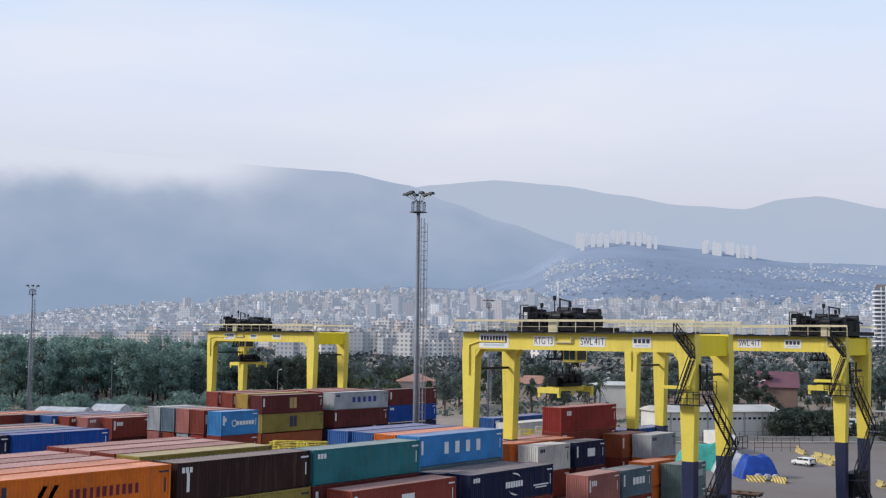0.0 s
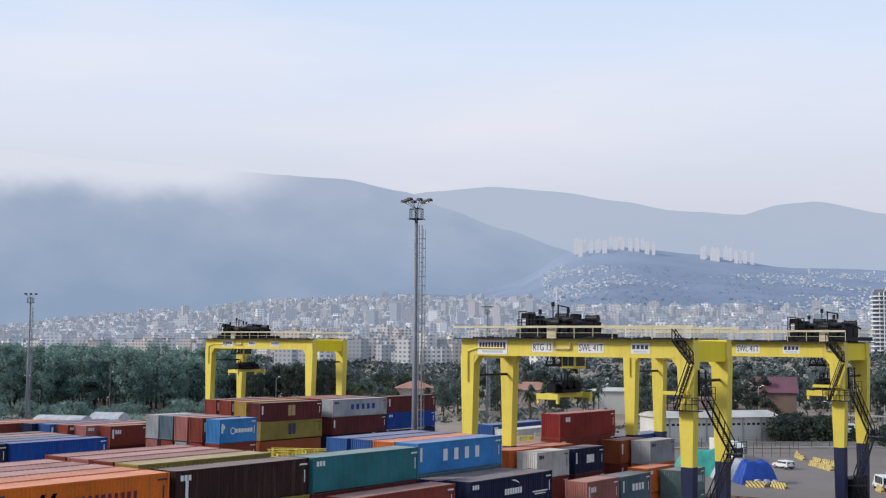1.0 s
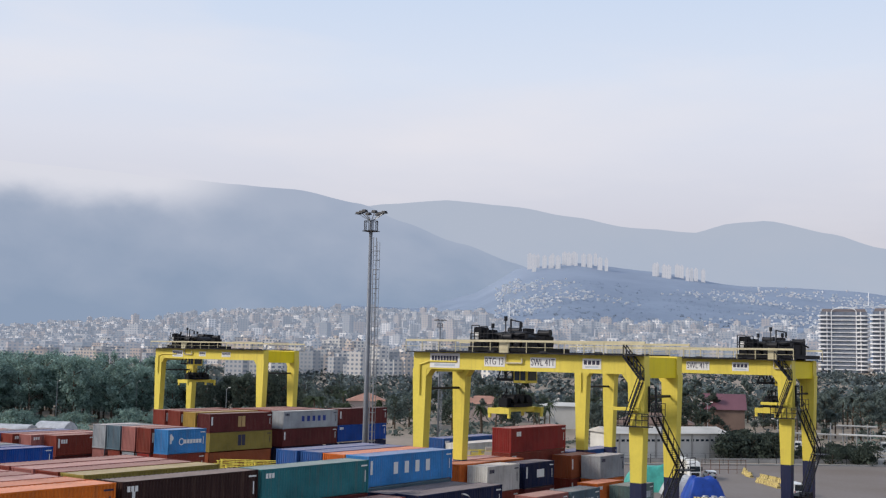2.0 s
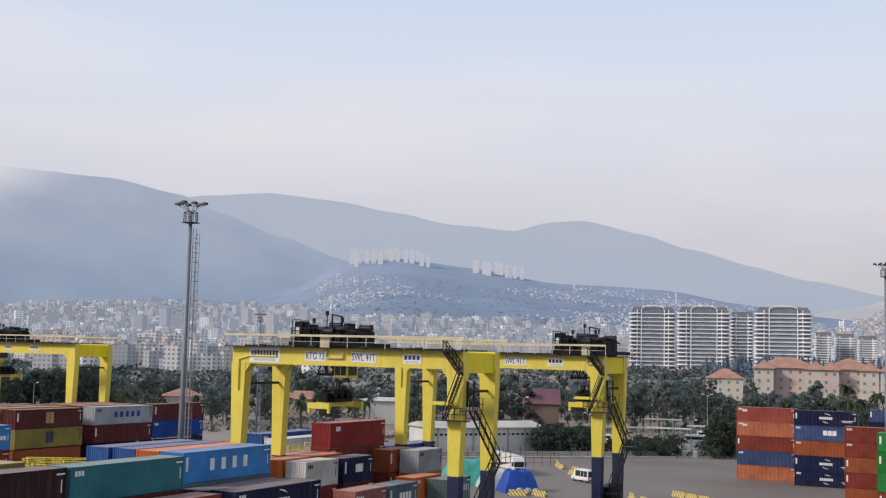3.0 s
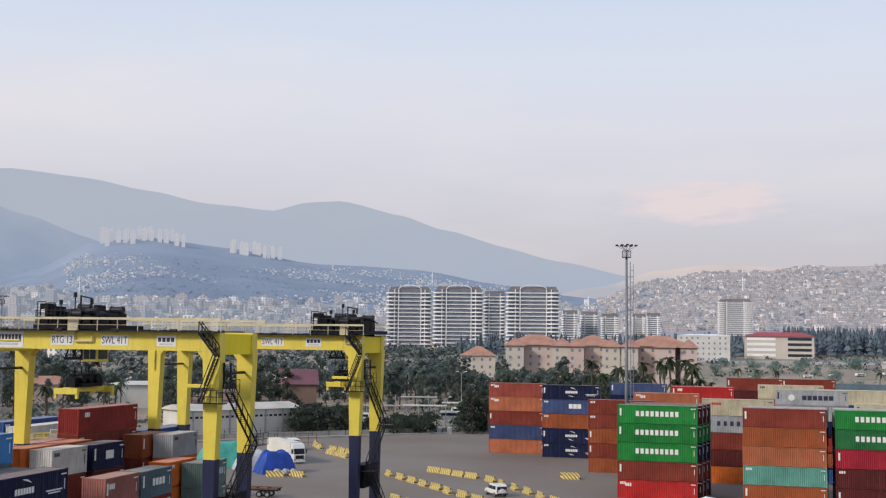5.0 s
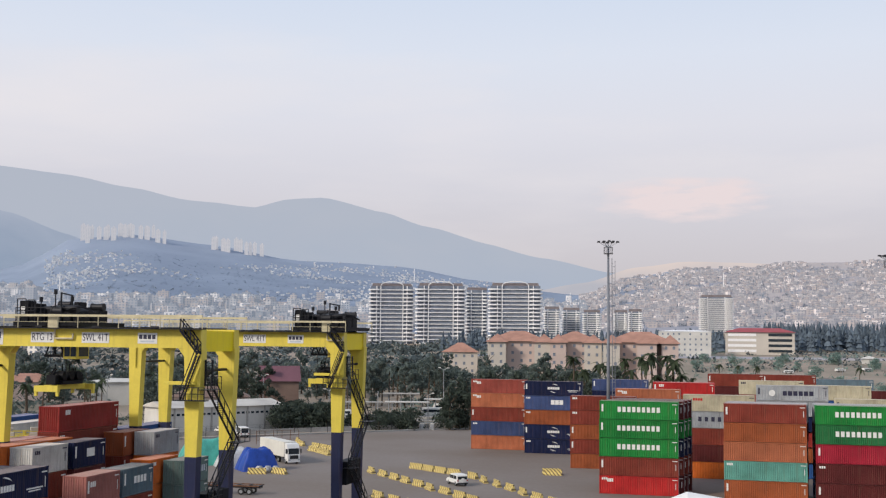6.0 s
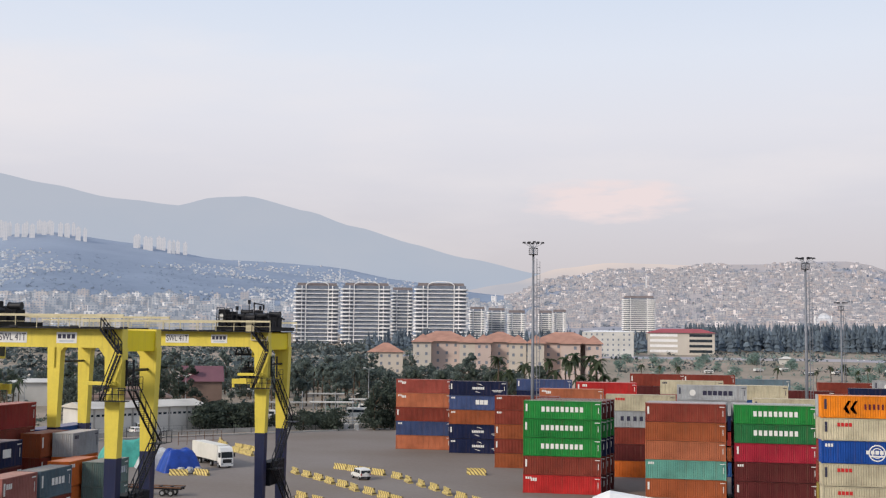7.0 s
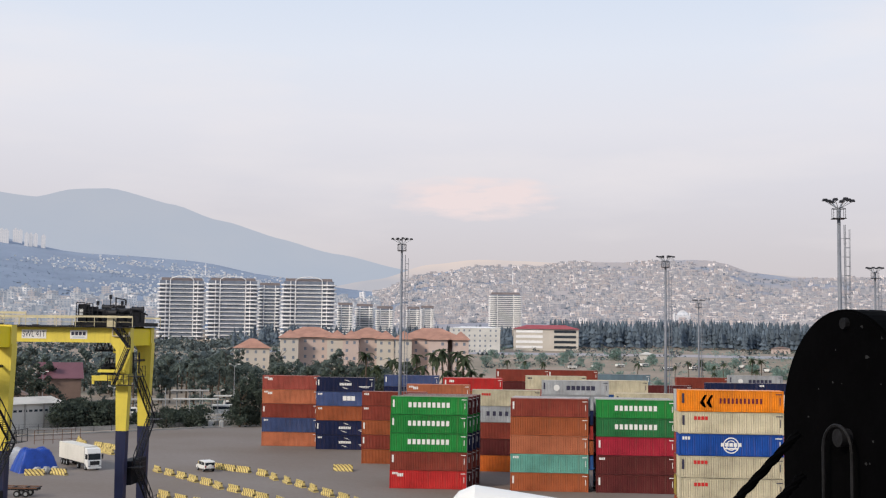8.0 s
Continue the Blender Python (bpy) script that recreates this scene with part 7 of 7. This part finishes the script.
def cheek(off, r, thick, material=M_GEAR):
    bm = B()
    arc = [(r * math.cos(math.pi * i / 28), r * math.sin(math.pi * i / 28)) for i in range(29)]
    prism(bm, arc + [(-r, -1.0), (r, -1.0)], "y", off, off + thick)
    bmesh.ops.bevel(bm, geom=[q for q in bm.edges if len(q.link_faces) == 2 and q.calc_face_angle(0) > 1.0], offset=0.006, segments=2, affect="EDGES")
    bmesh.ops.transform(bm, matrix=FACE, verts=bm.verts)
    o = part("cheek_plate", bm, material, gear)
    return o


front = cheek(0.0, 0.28, 0.10)
cheek(0.22, 0.28, 0.08)
bm = B()
rod(bm, (0.02, -0.03, -0.03), (0.02, 0.34, -0.03), 0.022, 16)
bmesh.ops.transform(bm, matrix=FACE, verts=bm.verts)
part("axle_bolt", bm, M_GEAR_E, gear)
bm = B()
rod(bm, (0.02, -0.012, 0.245), (0.02, 0.0, 0.245), 0.014, 10)
bmesh.ops.transform(bm, matrix=FACE, verts=bm.verts)
part("cheek_bolt", bm, M_GEAR_E, gear)
bm = B()
pts = [Vector((0.02 + 0.06 * math.cos(math.pi * i / 10), -0.03, -0.06 + 0.06 * math.sin(math.pi * i / 10))) for i in range(11)]
pts = [Vector((0.08, -0.03, -0.4))] + pts + [Vector((-0.04, -0.03, -0.4))]
for u, w in zip(pts, pts[1:]):
    rod(bm, u, w, 0.0045, 6)
bmesh.ops.transform(bm, matrix=FACE, verts=bm.verts)
part("shackle", bm, M_GEAR_E, gear)
rnd = random.Random(77)
bm = B()
for i in range(18):
    x, z = rnd.uniform(-0.26, 0.2), rnd.uniform(-0.25, 0.265)
    if math.hypot(x, max(z, 0)) > 0.27:
        continue
    e, a = rnd.uniform(0.0015, 0.006), rnd.uniform(0, 3.1)
    ring_pts = [(x + e * (0.5 + rnd.random()) * math.cos(a + k) * (1.6 if k % 2 else 0.7), z + e * (0.4 + rnd.random()) * math.sin(a + k)) for k in (0, 1.05, 2.1, 3.14, 4.2, 5.2)]
    bm.faces.new([bm.verts.new((u, -0.0015, v)) for u, v in ring_pts])
bmesh.ops.transform(bm, matrix=FACE, verts=bm.verts)
part("paint_chips", bm, M_CHIP, gear, "pale chips in the black paint")
for p, q, r in (((3.82 - 17.0, -4.3, 2.92), (3.82 - 13.2, -8.6, 2.75), 0.0105), ((3.82 - 17.2, -6.2, 2.94), (3.82 - 14.2, -9.6, 2.8), 0.0105)):
    bm = B()
    a, b = (Vector((*polar(k[2], k[0]).xy, 24 + math.tan(radians(k[1])) * k[2])) for k in (p, q))
    b = a + (b - a) * 1.6
    n = 40
    d = (b - a) / n
    side = d.orthogonal().normalized()
    up = d.normalized().cross(side)
    for s in range(3):
        last = None
        for i in range(n + 1):
            t = i * 0.55 + s * 2.094
            c = a + d * i + (side * math.cos(t) + up * math.sin(t)) * r * 0.5
            if last is not None:
                rod(bm, last, c, r * 0.6, 5)
            last = c
    part("rope", bm, M_GEAR, gear, "thick black tarred rope")
bm = B()
foot = CB + Vector((0.10, 0.10, 0))
rod(bm, (foot.x, foot.y, 0.0), (foot.x, foot.y, 23.0), 0.12, 14)
part("post", bm, M_GEAR, gear)

spar = empty("ship_boom", pose(0, 0, 0), label="white-painted round boom end below the deck rail", category="boom")
bm = B()
a = polar(4.0, 2.35, 23.385)
b = Vector((foot.x + 0.4, 4.1, 23.17))
d = (b - a).normalized()
rod(bm, a, b, 0.115, 24)
rod(bm, a - d * 0.05, a, 0.085, 24, 0.115)
rod(bm, a - d * 0.075, a - d * 0.05, 0.045, 24, 0.085)
part("tube", bm, M_VWHITE, spar, smooth=False)
bm = B()
rod(bm, (b.x, b.y, 0.0), (b.x, b.y, b.z), 0.10, 14)
part("post", bm, M_VWHITE, spar)


# ---------- all that drives ----------
def drive(thing, rows):
    """Rows of seconds, x, y and heading in degrees."""
    walk(thing, [(t, pose(x, y, 0.035, 0, 0, h)) for t, x, y, h in rows])


def motions():
    drive(LORRY, [(0.0, -104.0, 233.5, -46), (2.5, -95.6, 224.5, -46), (4.0, -89.8, 218.2, -46), (4.5, -87.4, 215.4, -46), (5.0, -84.8, 212.6, -46), (6.5, -78.6, 206.0, -46), (7.0, -76.8, 203.8, -47), (7.5, -75.2, 201.6, -48), (8.0, -73.6, 199.4, -49)])
    drive(SUV, [(0.0, -13.6, 145.2, 126), (4.5, -36.3, 176.9, 126), (5.0, -38.9, 180.6, 126), (6.5, -46.7, 191.5, 125.5), (7.0, -49.4, 195.1, 125), (8.0, -54.9, 202.8, 124)])
    drive(CAR, [(0.0, -84.4, 222.6, 160), (0.5, -86.4, 223.4, 158), (1.0, -89.0, 224.5, 150), (1.6, -93.2, 228.5, 133), (2.3, -100.9, 239.0, 124), (3.2, -107.6, 248.6, 126), (4.5, -116.0, 260.0, 130), (8.0, -128.0, 270.0, 145)])
    drive(VAN, [(0.0, -54.0, 190.0, 125), (1.0, -63.0, 203.0, 125), (2.5, -77.4, 220.0, 140), (3.0, -79.6, 221.7, 147), (3.5, -82.6, 223.4, 150), (4.0, -86.4, 226.2, 138), (5.0, -97.5, 240.0, 127), (6.5, -121.5, 268.5, 130), (8.0, -133.0, 279.0, 135)])


motions()
